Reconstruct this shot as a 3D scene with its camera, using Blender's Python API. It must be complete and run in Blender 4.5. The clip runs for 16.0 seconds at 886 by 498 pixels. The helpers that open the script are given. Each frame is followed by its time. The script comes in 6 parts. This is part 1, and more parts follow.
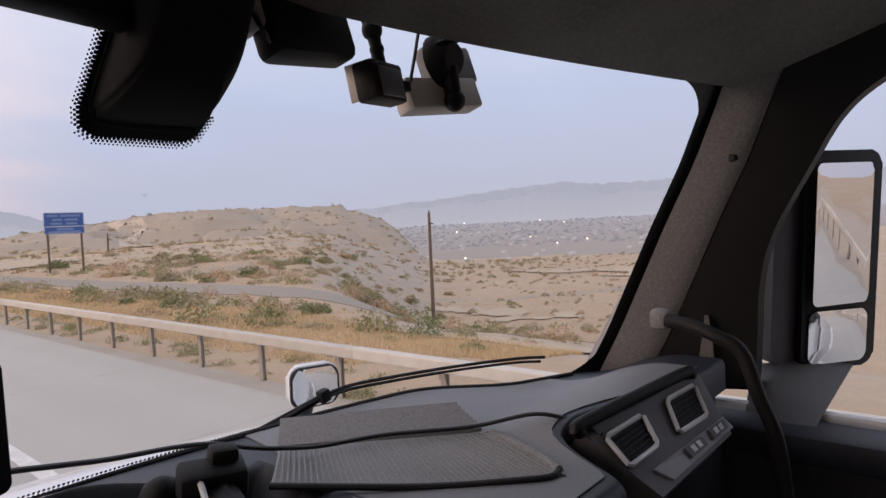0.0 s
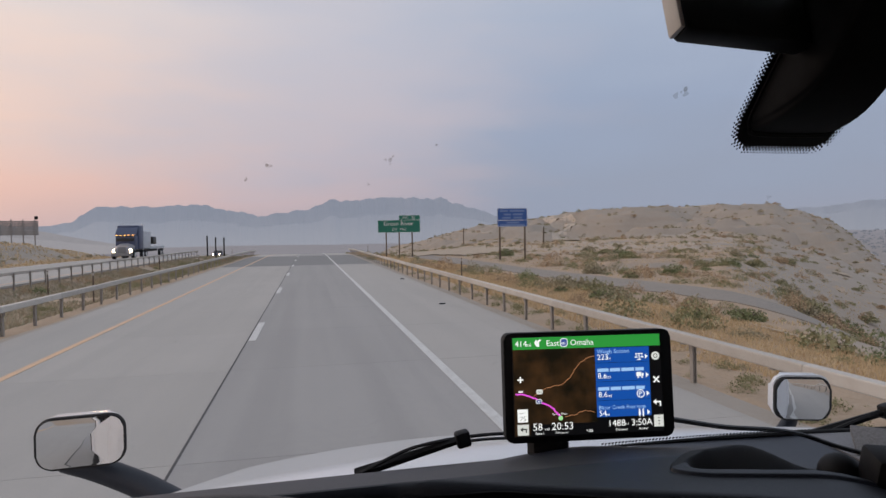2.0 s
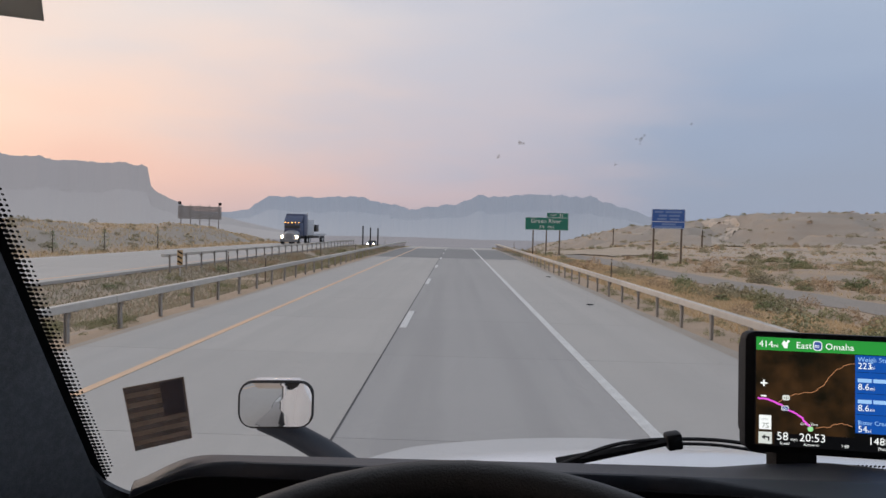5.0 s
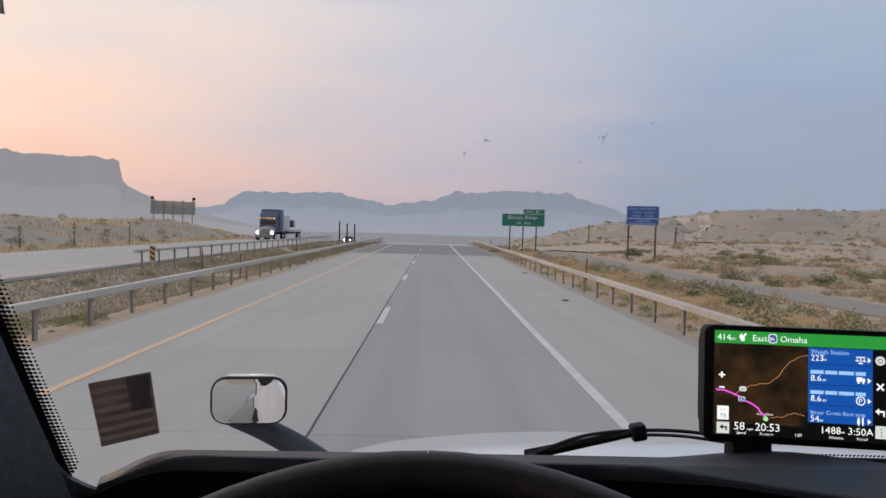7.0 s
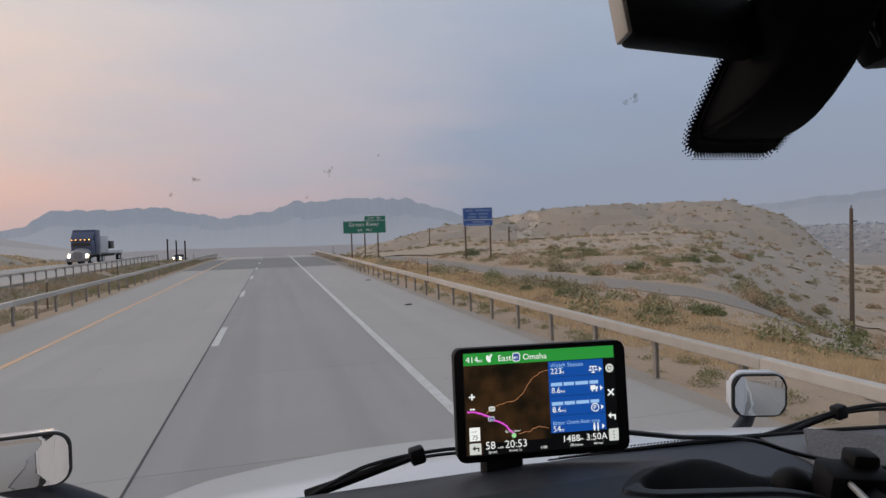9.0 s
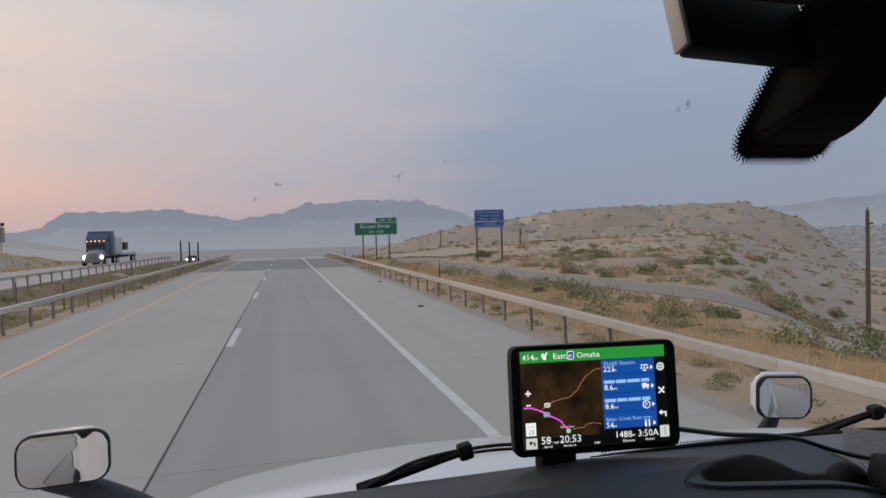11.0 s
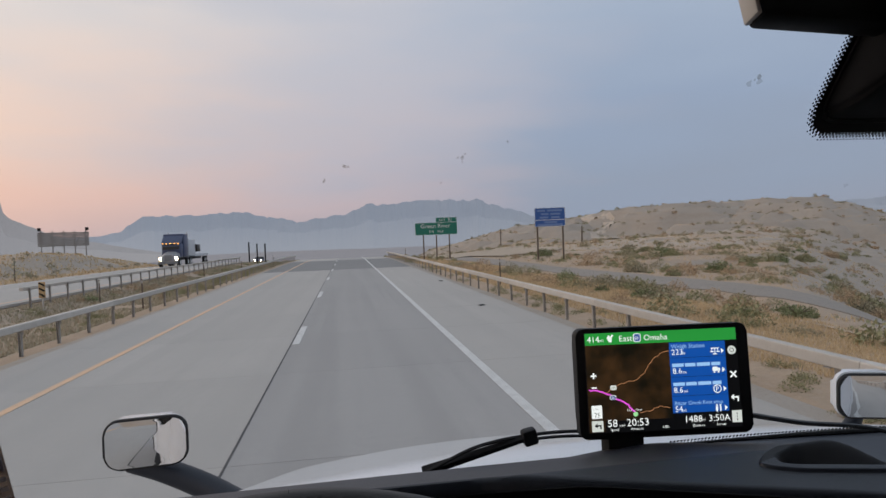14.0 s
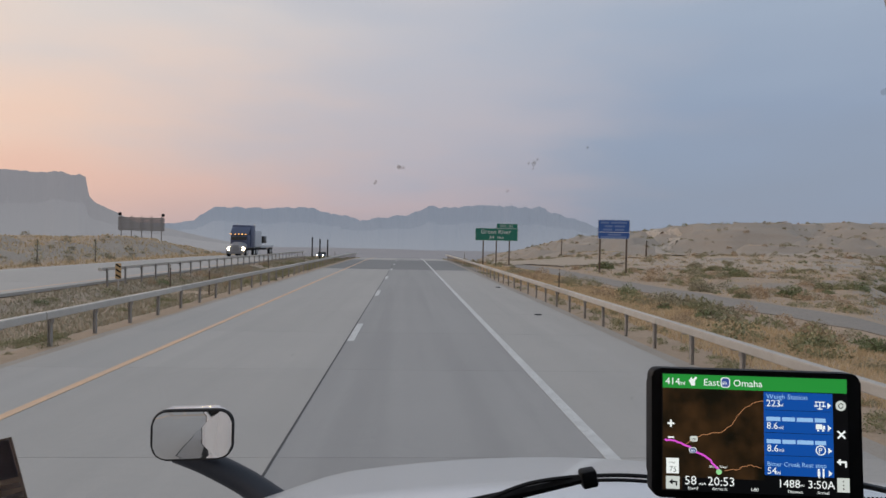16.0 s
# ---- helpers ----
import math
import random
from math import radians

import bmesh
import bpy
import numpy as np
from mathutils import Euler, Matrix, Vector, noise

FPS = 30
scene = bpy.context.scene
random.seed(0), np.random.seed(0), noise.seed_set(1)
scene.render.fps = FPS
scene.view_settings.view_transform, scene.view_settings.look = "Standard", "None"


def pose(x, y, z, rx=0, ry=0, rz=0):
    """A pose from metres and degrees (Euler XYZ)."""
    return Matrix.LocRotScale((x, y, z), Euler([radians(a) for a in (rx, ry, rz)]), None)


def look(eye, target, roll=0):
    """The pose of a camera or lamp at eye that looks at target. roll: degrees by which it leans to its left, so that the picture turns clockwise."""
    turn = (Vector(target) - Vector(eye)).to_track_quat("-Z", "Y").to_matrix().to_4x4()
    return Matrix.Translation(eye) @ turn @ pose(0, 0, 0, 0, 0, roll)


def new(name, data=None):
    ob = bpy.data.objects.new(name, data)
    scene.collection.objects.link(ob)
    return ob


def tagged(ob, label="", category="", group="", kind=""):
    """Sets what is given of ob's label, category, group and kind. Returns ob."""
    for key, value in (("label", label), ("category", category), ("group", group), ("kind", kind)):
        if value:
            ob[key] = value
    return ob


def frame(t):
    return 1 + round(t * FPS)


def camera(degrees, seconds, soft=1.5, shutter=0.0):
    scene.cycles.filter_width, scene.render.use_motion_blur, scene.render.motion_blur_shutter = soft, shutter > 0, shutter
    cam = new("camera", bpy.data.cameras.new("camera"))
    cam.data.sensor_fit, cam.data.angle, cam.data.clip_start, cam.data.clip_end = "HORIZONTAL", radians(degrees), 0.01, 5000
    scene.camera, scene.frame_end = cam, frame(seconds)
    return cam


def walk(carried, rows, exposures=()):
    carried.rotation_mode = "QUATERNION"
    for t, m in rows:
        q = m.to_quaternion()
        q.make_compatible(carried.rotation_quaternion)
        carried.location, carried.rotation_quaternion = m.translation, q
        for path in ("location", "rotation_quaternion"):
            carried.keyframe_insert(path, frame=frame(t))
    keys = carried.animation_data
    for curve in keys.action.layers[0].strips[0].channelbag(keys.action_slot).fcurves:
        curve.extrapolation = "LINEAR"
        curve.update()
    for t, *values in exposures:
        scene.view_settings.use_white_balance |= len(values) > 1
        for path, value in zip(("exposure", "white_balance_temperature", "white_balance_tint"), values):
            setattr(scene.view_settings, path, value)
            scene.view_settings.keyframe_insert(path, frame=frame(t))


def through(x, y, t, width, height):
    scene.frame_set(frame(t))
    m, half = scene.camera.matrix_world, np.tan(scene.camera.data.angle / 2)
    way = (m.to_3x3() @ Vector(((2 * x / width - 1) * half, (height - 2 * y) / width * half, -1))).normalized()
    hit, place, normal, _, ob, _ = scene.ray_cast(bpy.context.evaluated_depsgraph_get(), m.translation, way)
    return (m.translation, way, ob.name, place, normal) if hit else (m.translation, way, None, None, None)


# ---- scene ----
cam = camera(70.9, 16.0)
PATH = [
    (0, (0.289, 0.01, 2.298), (1.809, 1.307, 2.219), -2.8),
    (0.5, (0.238, 0.026, 2.308), (1.496, 1.579, 2.247), -2.9),
    (1, (0.139, 0.044, 2.301), (1.05, 1.824, 2.248), -2.4),
    (1.5, (0.082, 0.051, 2.299), (0.689, 1.956, 2.249), -1.8),
    (2, (0.037, 0.05, 2.306), (0.46, 2.004, 2.262), -0.9),
    (2.5, (-0.006, 0.043, 2.301), (0.195, 2.032, 2.252), -0.5),
    (3, (-0.061, 0.012, 2.307), (-0.141, 2.01, 2.263), -0.8),
    (3.2, (-0.071, 0.013, 2.307), (-0.176, 2.01, 2.263), -0.6),
    (5.3, (-0.055, 0.072, 2.288), (-0.085, 2.071, 2.23), 1.7),
    (5.5, (-0.053, 0.072, 2.291), (-0.079, 2.071, 2.232), 1.8),
    (6, (-0.064, 0.07, 2.285), (-0.068, 2.069, 2.214), 2.1),
    (6.5, (-0.057, 0.066, 2.287), (-0.046, 2.065, 2.218), 2.0),
    (7, (-0.049, 0.06, 2.289), (-0.014, 2.059, 2.221), 1.6),
    (7.5, (0.0, 0.065, 2.309), (0.18, 2.056, 2.25), 0.7),
    (8, (0.051, 0.082, 2.315), (0.488, 2.033, 2.255), 0.3),
    (8.2, (0.063, 0.079, 2.32), (0.545, 2.019, 2.259), -0.1),
    (10.3, (0.066, 0.071, 2.318), (0.609, 1.996, 2.298), -2.5),
    (10.5, (0.042, 0.07, 2.309), (0.589, 1.993, 2.261), -2.4),
    (11, (0.005, 0.061, 2.322), (0.5, 1.998, 2.282), -1.6),
    (11.5, (-0.004, 0.053, 2.301), (0.415, 2.008, 2.261), -1.5),
    (12, (0.007, 0.053, 2.296), (0.384, 2.017, 2.248), -1.9),
    (12.5, (0.004, 0.047, 2.312), (0.36, 2.015, 2.281), -2.0),
    (13, (0.013, 0.05, 2.3), (0.354, 2.02, 2.266), -2.4),
    (13.5, (0.003, 0.046, 2.302), (0.327, 2.019, 2.267), -2.2),
    (14, (-0.001, 0.054, 2.302), (0.305, 2.03, 2.267), -2.2),
    (14.5, (-0.014, 0.056, 2.301), (0.267, 2.036, 2.266), -1.7),
    (15, (-0.013, 0.056, 2.319), (0.25, 2.038, 2.288), -1.3),
    (15.5, (-0.029, 0.071, 2.326), (0.21, 2.056, 2.295), -0.9),
    (16, (0.008, 0.132, 2.311), (0.125, 2.128, 2.292), 1.2),
]

# ---- exposure and walk ----
EXPOSURES = [(0.0, 0.72, 6950, 15), (1.0, 0.34, 6950, 14), (2.0, 0.09, 6600, 9), (3.0, 0.11, 6500, 8), (5.3, 0.18, 6520, 7), (7.5, 0.20, 6550, 7), (8.2, 0.03, 6600, 7), (10.3, -0.04, 6600, 7), (12.0, 0.05, 6500, 6), (15.5, 0.02, 6460, 5), (16.0, -0.05, 6460, 5)]
walk(cam, [(t, look(eye, target, roll)) for t, eye, target, roll in PATH], EXPOSURES)


# ---- sky and sun ----
world = bpy.data.worlds.new("dusk_sky")
scene.world = world
world.use_nodes = True
wn, wl = world.node_tree.nodes, world.node_tree.links
W_BACK = wn["Background"]


def lin3(r, g, b):
    return tuple((c / 255 / 12.92 if c / 255 <= 0.04045 else ((c / 255 + 0.055) / 1.055) ** 2.4) for c in (r, g, b)) + (1.0,)


def sky_ramp(fac, stops):
    ramp = wn.new("ShaderNodeValToRGB")
    el = ramp.color_ramp.elements
    while len(el) < len(stops):
        el.new(0.5)
    for k, (pos, c) in enumerate(stops):
        el[k].position, el[k].color = pos, lin3(*c)
    wl.new(fac, ramp.inputs["Fac"])
    return ramp.outputs["Color"]


def sky_math(op, a, b):
    node = wn.new("ShaderNodeMath")
    node.operation = op
    for socket, v in zip(node.inputs, (a, b)):
        if isinstance(v, (int, float)):
            socket.default_value = v
        else:
            wl.new(v, socket)
    return node.outputs[0]


def sky_mix(fac, a, b, blend="MIX"):
    node = wn.new("ShaderNodeMix")
    node.data_type, node.blend_type = "RGBA", blend
    for key, v in (("Factor", fac), ("A", a), ("B", b)):
        if isinstance(v, (int, float, tuple)):
            node.inputs[key].default_value = v
        else:
            wl.new(v, node.inputs[key])
    return node.outputs["Result"]


w_tc = wn.new("ShaderNodeTexCoord")
w_sep = wn.new("ShaderNodeSeparateXYZ")
wl.new(w_tc.outputs["Generated"], w_sep.inputs[0])
# thin smoke and cloud bands bend the height and the side at which the colours change
w_stretch = wn.new("ShaderNodeMapping")
w_stretch.inputs["Scale"].default_value = (1.6, 1.6, 7.0)
w_stretch.inputs["Rotation"].default_value = (0.0, 0.09, 0.0)
wl.new(w_tc.outputs["Generated"], w_stretch.inputs["Vector"])
w_noise = wn.new("ShaderNodeTexNoise")
w_noise.inputs["Scale"].default_value, w_noise.inputs["Detail"].default_value = 2.2, 6
wl.new(w_stretch.outputs[0], w_noise.inputs["Vector"])
w_wave = sky_math("SUBTRACT", w_noise.outputs["Fac"], 0.5)
w_up = sky_math("ADD", w_sep.outputs["Z"], sky_math("MULTIPLY", w_wave, 0.15))
w_side = sky_math("ADD", w_sep.outputs["X"], sky_math("MULTIPLY", w_wave, 0.55))
w_side = sky_math("ADD", w_side, sky_math("MULTIPLY", w_sep.outputs["Z"], -0.25))
WARM = ((0.0, (200, 172, 172)), (0.06, (228, 188, 178)), (0.16, (236, 204, 192)), (0.32, (226, 214, 212)), (0.6, (205, 205, 214)), (1.0, (195, 200, 214)))
MID = ((0.0, (172, 164, 176)), (0.06, (190, 174, 182)), (0.14, (186, 180, 192)), (0.3, (192, 190, 202)), (0.6, (195, 199, 212)), (1.0, (195, 200, 214)))
COOL = ((0.0, (150, 155, 173)), (0.08, (148, 157, 178)), (0.2, (151, 163, 188)), (0.35, (165, 176, 198)), (0.6, (186, 194, 212)), (1.0, (195, 200, 214)))
w_f1 = wn.new("ShaderNodeMapRange")
w_f1.interpolation_type = "SMOOTHSTEP"
w_f1.inputs["From Min"].default_value, w_f1.inputs["From Max"].default_value = -0.62, 0.04
wl.new(w_side, w_f1.inputs["Value"])
w_f2 = wn.new("ShaderNodeMapRange")
w_f2.interpolation_type = "SMOOTHSTEP"
w_f2.inputs["From Min"].default_value, w_f2.inputs["From Max"].default_value = -0.06, 0.42
wl.new(w_side, w_f2.inputs["Value"])
w_col = sky_mix(w_f1.outputs[0], sky_ramp(w_up, WARM), sky_ramp(w_up, MID))
w_col = sky_mix(w_f2.outputs[0], w_col, sky_ramp(w_up, COOL))
w_sky = wn.new("ShaderNodeTexSky")
w_sky.sky_type, w_sky.sun_disc = "NISHITA", False
w_sky.sun_elevation, w_sky.sun_rotation, w_sky.dust_density = radians(4), radians(-48), 4.0
w_col = sky_mix(0.006, w_col, w_sky.outputs[0])
wl.new(w_col, W_BACK.inputs["Color"])
W_BACK.inputs["Strength"].default_value = 1.0

sun = new("sun", bpy.data.lights.new("sun", "SUN"))
sun.data.energy, sun.data.angle, sun.data.color = 0.5, radians(25), (1.0, 0.80, 0.66)
sun.matrix_basis = look((0, 0, 0), (40 * 0.743, -40 * 0.669, -8))

# ---- small tools ----
rng = np.random.default_rng(7)


def lin(r, g, b):
    """Linear colour from 0-255 display values."""
    return tuple(((c / 255) / 12.92 if c / 255 <= 0.04045 else ((c / 255 + 0.055) / 1.055) ** 2.4) for c in (r, g, b)) + (1.0,)


def smooth(a, b, x):
    t = np.clip((np.asarray(x, float) - a) / (b - a), 0, 1)
    return t * t * (3 - 2 * t)


def lattice(ix, iy, seed):
    h = np.sin(ix * 127.1 + iy * 311.7 + seed * 74.7) * 43758.5453
    return h - np.floor(h)


def fbm(x, y, scale, octaves=4, seed=1):
    """Value noise of several octaves, about -1 to 1."""
    x, y = np.asarray(x, float) / scale, np.asarray(y, float) / scale
    total, amp, norm = 0.0, 1.0, 0.0
    for o in range(octaves):
        ix, iy = np.floor(x), np.floor(y)
        fx, fy = x - ix, y - iy
        fx, fy = fx * fx * (3 - 2 * fx), fy * fy * (3 - 2 * fy)
        v = (lattice(ix, iy, seed + o) * (1 - fx) + lattice(ix + 1, iy, seed + o) * fx) * (1 - fy) + (
            lattice(ix, iy + 1, seed + o) * (1 - fx) + lattice(ix + 1, iy + 1, seed + o) * fx) * fy
        total, norm = total + amp * (2 * v - 1), norm + amp
        x, y, amp = x * 2.03 + 11.3, y * 2.03 + 5.7, amp * 0.5
    return total / norm


def mesh_object(name, verts, faces, material, parent=None, shade=False):
    me = bpy.data.meshes.new(name)
    me.from_pydata([tuple(v) for v in verts], [], [tuple(f) for f in faces])
    me.materials.append(material)
    if shade:
        me.polygons.foreach_set("use_smooth", [True] * len(me.polygons))
    ob = new(name, me)
    ob.parent = parent
    return ob


def part(name, bm, material, parent=None, label="", shade=True, sharp=40):
    """Links a bmesh as one mesh object under a thing or a part."""
    bmesh.ops.recalc_face_normals(bm, faces=bm.faces)
    me = bpy.data.meshes.new(name)
    for f in bm.faces:
        f.smooth = shade
    for e in bm.edges:
        if len(e.link_faces) == 2 and e.calc_face_angle(0) > radians(sharp):
            e.smooth = False
    bm.to_mesh(me)
    bm.free()
    me.materials.append(material)
    ob = new(name, me)
    if parent is not None:
        ob.parent = parent
        ob.matrix_parent_inverse = Matrix.Identity(4)
    if label:
        ob["label"] = label
    return ob


def thing(name, label, category, group="", at=None):
    ob = new(name)
    ob.empty_display_size = 0.1
    if at is not None:
        ob.matrix_basis = at
    return tagged(ob, label, category, group)


def add_box(bm, centre, size, bevel=0.0, turn=None, seg=2):
    m = Matrix.Translation(centre) @ (turn.to_4x4() if turn is not None else Matrix.Identity(4))
    geo = bmesh.ops.create_cube(bm, size=1.0, matrix=m @ Matrix.Diagonal((*size, 1)))
    if bevel > 0:
        edges = {e for v in geo["verts"] for e in v.link_edges}
        bmesh.ops.bevel(bm, geom=list(edges), offset=bevel, segments=seg, affect="EDGES", profile=0.5)
    return bm


def box(centre, size, bevel=0.0, turn=None, seg=2):
    return add_box(bmesh.new(), centre, size, bevel, turn, seg)


def add_tube(bm, pts, radius, seg=8, caps=True):
    """A tube along points; radius a number or one per point."""
    pts = [Vector(p) for p in pts]
    radii = radius if hasattr(radius, "__len__") else [radius] * len(pts)
    rings, side = [], None
    for i, p in enumerate(pts):
        way = (pts[min(i + 1, len(pts) - 1)] - pts[max(i - 1, 0)]).normalized()
        if side is None:
            side = way.orthogonal().normalized()
        side = (side - way * side.dot(way)).normalized()
        up = way.cross(side)
        rings.append([bm.verts.new(p + radii[i] * (math.cos(a) * side + math.sin(a) * up)) for a in [2 * math.pi * k / seg for k in range(seg)]])
    for r0, r1 in zip(rings, rings[1:]):
        for k in range(seg):
            bm.faces.new((r0[k], r0[(k + 1) % seg], r1[(k + 1) % seg], r1[k]))
    if caps:
        bm.faces.new(rings[0][::-1])
        bm.faces.new(rings[-1])
    return bm


def tube(pts, radius, seg=8):
    return add_tube(bmesh.new(), pts, radius, seg)


def curve_points(pts, n=8):
    """Catmull-Rom points through the given ones."""
    p = [Vector(q) for q in pts]
    p = [2 * p[0] - p[1], *p, 2 * p[-1] - p[-2]]
    out = []
    for a, b, c, d in zip(p, p[1:], p[2:], p[3:]):
        for k in range(n):
            t = k / n
            out.append(0.5 * (2 * b + (c - a) * t + (2 * a - 5 * b + 4 * c - d) * t * t + (3 * b - a - 3 * c + d) * t ** 3))
    return out + [p[-2]]


def rounded(w, h, r, n=5):
    """Outline of a rounded rectangle round the origin."""
    out = []
    for cx, cy, a0 in ((w / 2 - r, h / 2 - r, 0), (-w / 2 + r, h / 2 - r, 90), (-w / 2 + r, -h / 2 + r, 180), (w / 2 - r, -h / 2 + r, 270)):
        out += [(cx + r * math.cos(radians(a0 + 90 * k / n)), cy + r * math.sin(radians(a0 + 90 * k / n))) for k in range(n + 1)]
    return out


def add_plate(bm, outline, m, depth, bevel=0.0):
    """A plate with the outline in the plane x, y of m, from z = 0 to depth."""
    lo = [bm.verts.new(m @ Vector((x, y, 0))) for x, y in outline]
    hi = [bm.verts.new(m @ Vector((x, y, depth))) for x, y in outline]
    n = len(outline)
    top = bm.faces.new(hi)
    bm.faces.new(lo[::-1])
    for k in range(n):
        bm.faces.new((lo[k], lo[(k + 1) % n], hi[(k + 1) % n], hi[k]))
    if bevel > 0:
        bmesh.ops.bevel(bm, geom=list(top.edges), offset=bevel, segments=2, affect="EDGES", profile=0.5)
    return bm


def plate(outline, m, depth, bevel=0.0):
    return add_plate(bmesh.new(), outline, m, depth, bevel)


def ring_plate(outer, inner, m, depth):
    """A frame between two outlines of the same number of points."""
    bm = bmesh.new()
    n = len(outer)
    o0, i0 = [[bm.verts.new(m @ Vector((x, y, 0))) for x, y in some] for some in (outer, inner)]
    o1, i1 = [[bm.verts.new(m @ Vector((x, y, depth))) for x, y in some] for some in (outer, inner)]
    for k in range(n):
        j = (k + 1) % n
        bm.faces.new((o1[k], o1[j], i1[j], i1[k]))
        bm.faces.new((o0[j], o0[k], i0[k], i0[j]))
        bm.faces.new((o0[k], o0[j], o1[j], o1[k]))
        bm.faces.new((i0[j], i0[k], i1[k], i1[j]))
    return bm


def sheet(fn, nu, nv, thick=(0, 0, 0)):
    """A surface fn(u, v), u and v from 0 to 1, given thickness along a vector."""
    bm = bmesh.new()
    t = Vector(thick)
    top = [[bm.verts.new(Vector(fn(i / nu, j / nv))) for j in range(nv + 1)] for i in range(nu + 1)]
    low = [[bm.verts.new(top[i][j].co + t) for j in range(nv + 1)] for i in range(nu + 1)] if t.length > 0 else None
    for i in range(nu):
        for j in range(nv):
            bm.faces.new((top[i][j], top[i + 1][j], top[i + 1][j + 1], top[i][j + 1]))
            if low:
                bm.faces.new((low[i][j + 1], low[i + 1][j + 1], low[i + 1][j], low[i][j]))
    if low:
        for i in range(nu):
            bm.faces.new((top[i][0], low[i][0], low[i + 1][0], top[i + 1][0]))
            bm.faces.new((top[i + 1][nv], low[i + 1][nv], low[i][nv], top[i][nv]))
        for j in range(nv):
            bm.faces.new((top[0][j + 1], low[0][j + 1], low[0][j], top[0][j]))
            bm.faces.new((top[nu][j], low[nu][j], low[nu][j + 1], top[nu][j + 1]))
    return bm


def text_part(name, words, m, height, material, parent, label=""):
    cu = bpy.data.curves.new(name, "FONT")
    cu.body, cu.size, cu.extrude = words, height, 0.0
    cu.resolution_u = 2
    ob = bpy.data.objects.new(name, cu)
    scene.collection.objects.link(ob)
    bpy.context.view_layer.update()
    me = bpy.data.meshes.new_from_object(ob.evaluated_get(bpy.context.evaluated_depsgraph_get()))
    bpy.data.objects.remove(ob)
    me.transform(m)
    me.materials.clear()
    me.materials.append(material)
    done = new(name, me)
    done.parent = parent
    if label:
        done["label"] = label
    return done


# ---- materials ----
def material(name, colour, rough=0.6, metal=0.0, spots=(), bump=(), coat=0.0):
    """A node material. spots: (scale, amount, colour) mottling; bump: (scale, strength, distance)."""
    m = bpy.data.materials.new(name)
    m.use_nodes = True
    n, l = m.node_tree.nodes, m.node_tree.links
    b = n["Principled BSDF"]
    b.inputs["Roughness"].default_value, b.inputs["Metallic"].default_value = rough, metal
    b.inputs["Coat Weight"].default_value = coat
    tc = n.new("ShaderNodeTexCoord")
    rgb = n.new("ShaderNodeRGB")
    rgb.outputs[0].default_value = (*colour[:3], 1)
    out = rgb.outputs[0]
    for k, (scale, amount, other) in enumerate(spots):
        no = n.new("ShaderNodeTexNoise")
        no.inputs["Scale"].default_value, no.inputs["Detail"].default_value = scale, 5
        no.inputs["Roughness"].default_value = 0.62
        l.new(tc.outputs["Object"], no.inputs["Vector"])
        ramp = n.new("ShaderNodeMapRange")
        ramp.inputs["From Min"].default_value, ramp.inputs["From Max"].default_value = 0.38, 0.66
        ramp.inputs["To Max"].default_value = amount
        l.new(no.outputs["Fac"], ramp.inputs["Value"])
        mix = n.new("ShaderNodeMix")
        mix.data_type = "RGBA"
        l.new(ramp.outputs[0], mix.inputs["Factor"])
        l.new(out, mix.inputs["A"])
        mix.inputs["B"].default_value = (*other[:3], 1)
        out = mix.outputs["Result"]
    l.new(out, b.inputs["Base Color"])
    normal = None
    for scale, strength, distance in bump:
        no = n.new("ShaderNodeTexNoise")
        no.inputs["Scale"].default_value, no.inputs["Detail"].default_value = scale, 4
        l.new(tc.outputs["Object"], no.inputs["Vector"])
        bp = n.new("ShaderNodeBump")
        bp.inputs["Strength"].default_value, bp.inputs["Distance"].default_value = strength, distance
        l.new(no.outputs["Fac"], bp.inputs["Height"])
        if normal is not None:
            l.new(normal, bp.inputs["Normal"])
        normal = bp.outputs["Normal"]
    if normal is not None:
        l.new(normal, b.inputs["Normal"])
    return m


def glow(name, colour, strength=1.0):
    m = bpy.data.materials.new(name)
    m.use_nodes = True
    b = m.node_tree.nodes["Principled BSDF"]
    b.inputs["Base Color"].default_value = (0.01, 0.01, 0.01, 1)
    b.inputs["Roughness"].default_value = 0.3
    b.inputs["Emission Color"].default_value = (*colour[:3], 1)
    b.inputs["Emission Strength"].default_value = strength
    return m


def pieces_vary(m, amount=0.12):
    """Gives every piece its own brightness."""
    n, l = m.node_tree.nodes, m.node_tree.links
    b = n["Principled BSDF"]
    src = b.inputs["Base Color"].links[0].from_socket
    info, ramp, hsv = n.new("ShaderNodeObjectInfo"), n.new("ShaderNodeMapRange"), n.new("ShaderNodeHueSaturation")
    ramp.inputs["To Min"].default_value, ramp.inputs["To Max"].default_value = 1 - amount, 1 + amount
    l.new(info.outputs["Random"], ramp.inputs["Value"])
    l.new(ramp.outputs[0], hsv.inputs["Value"])
    l.new(src, hsv.inputs["Color"])
    l.new(hsv.outputs[0], b.inputs["Base Color"])
    return m


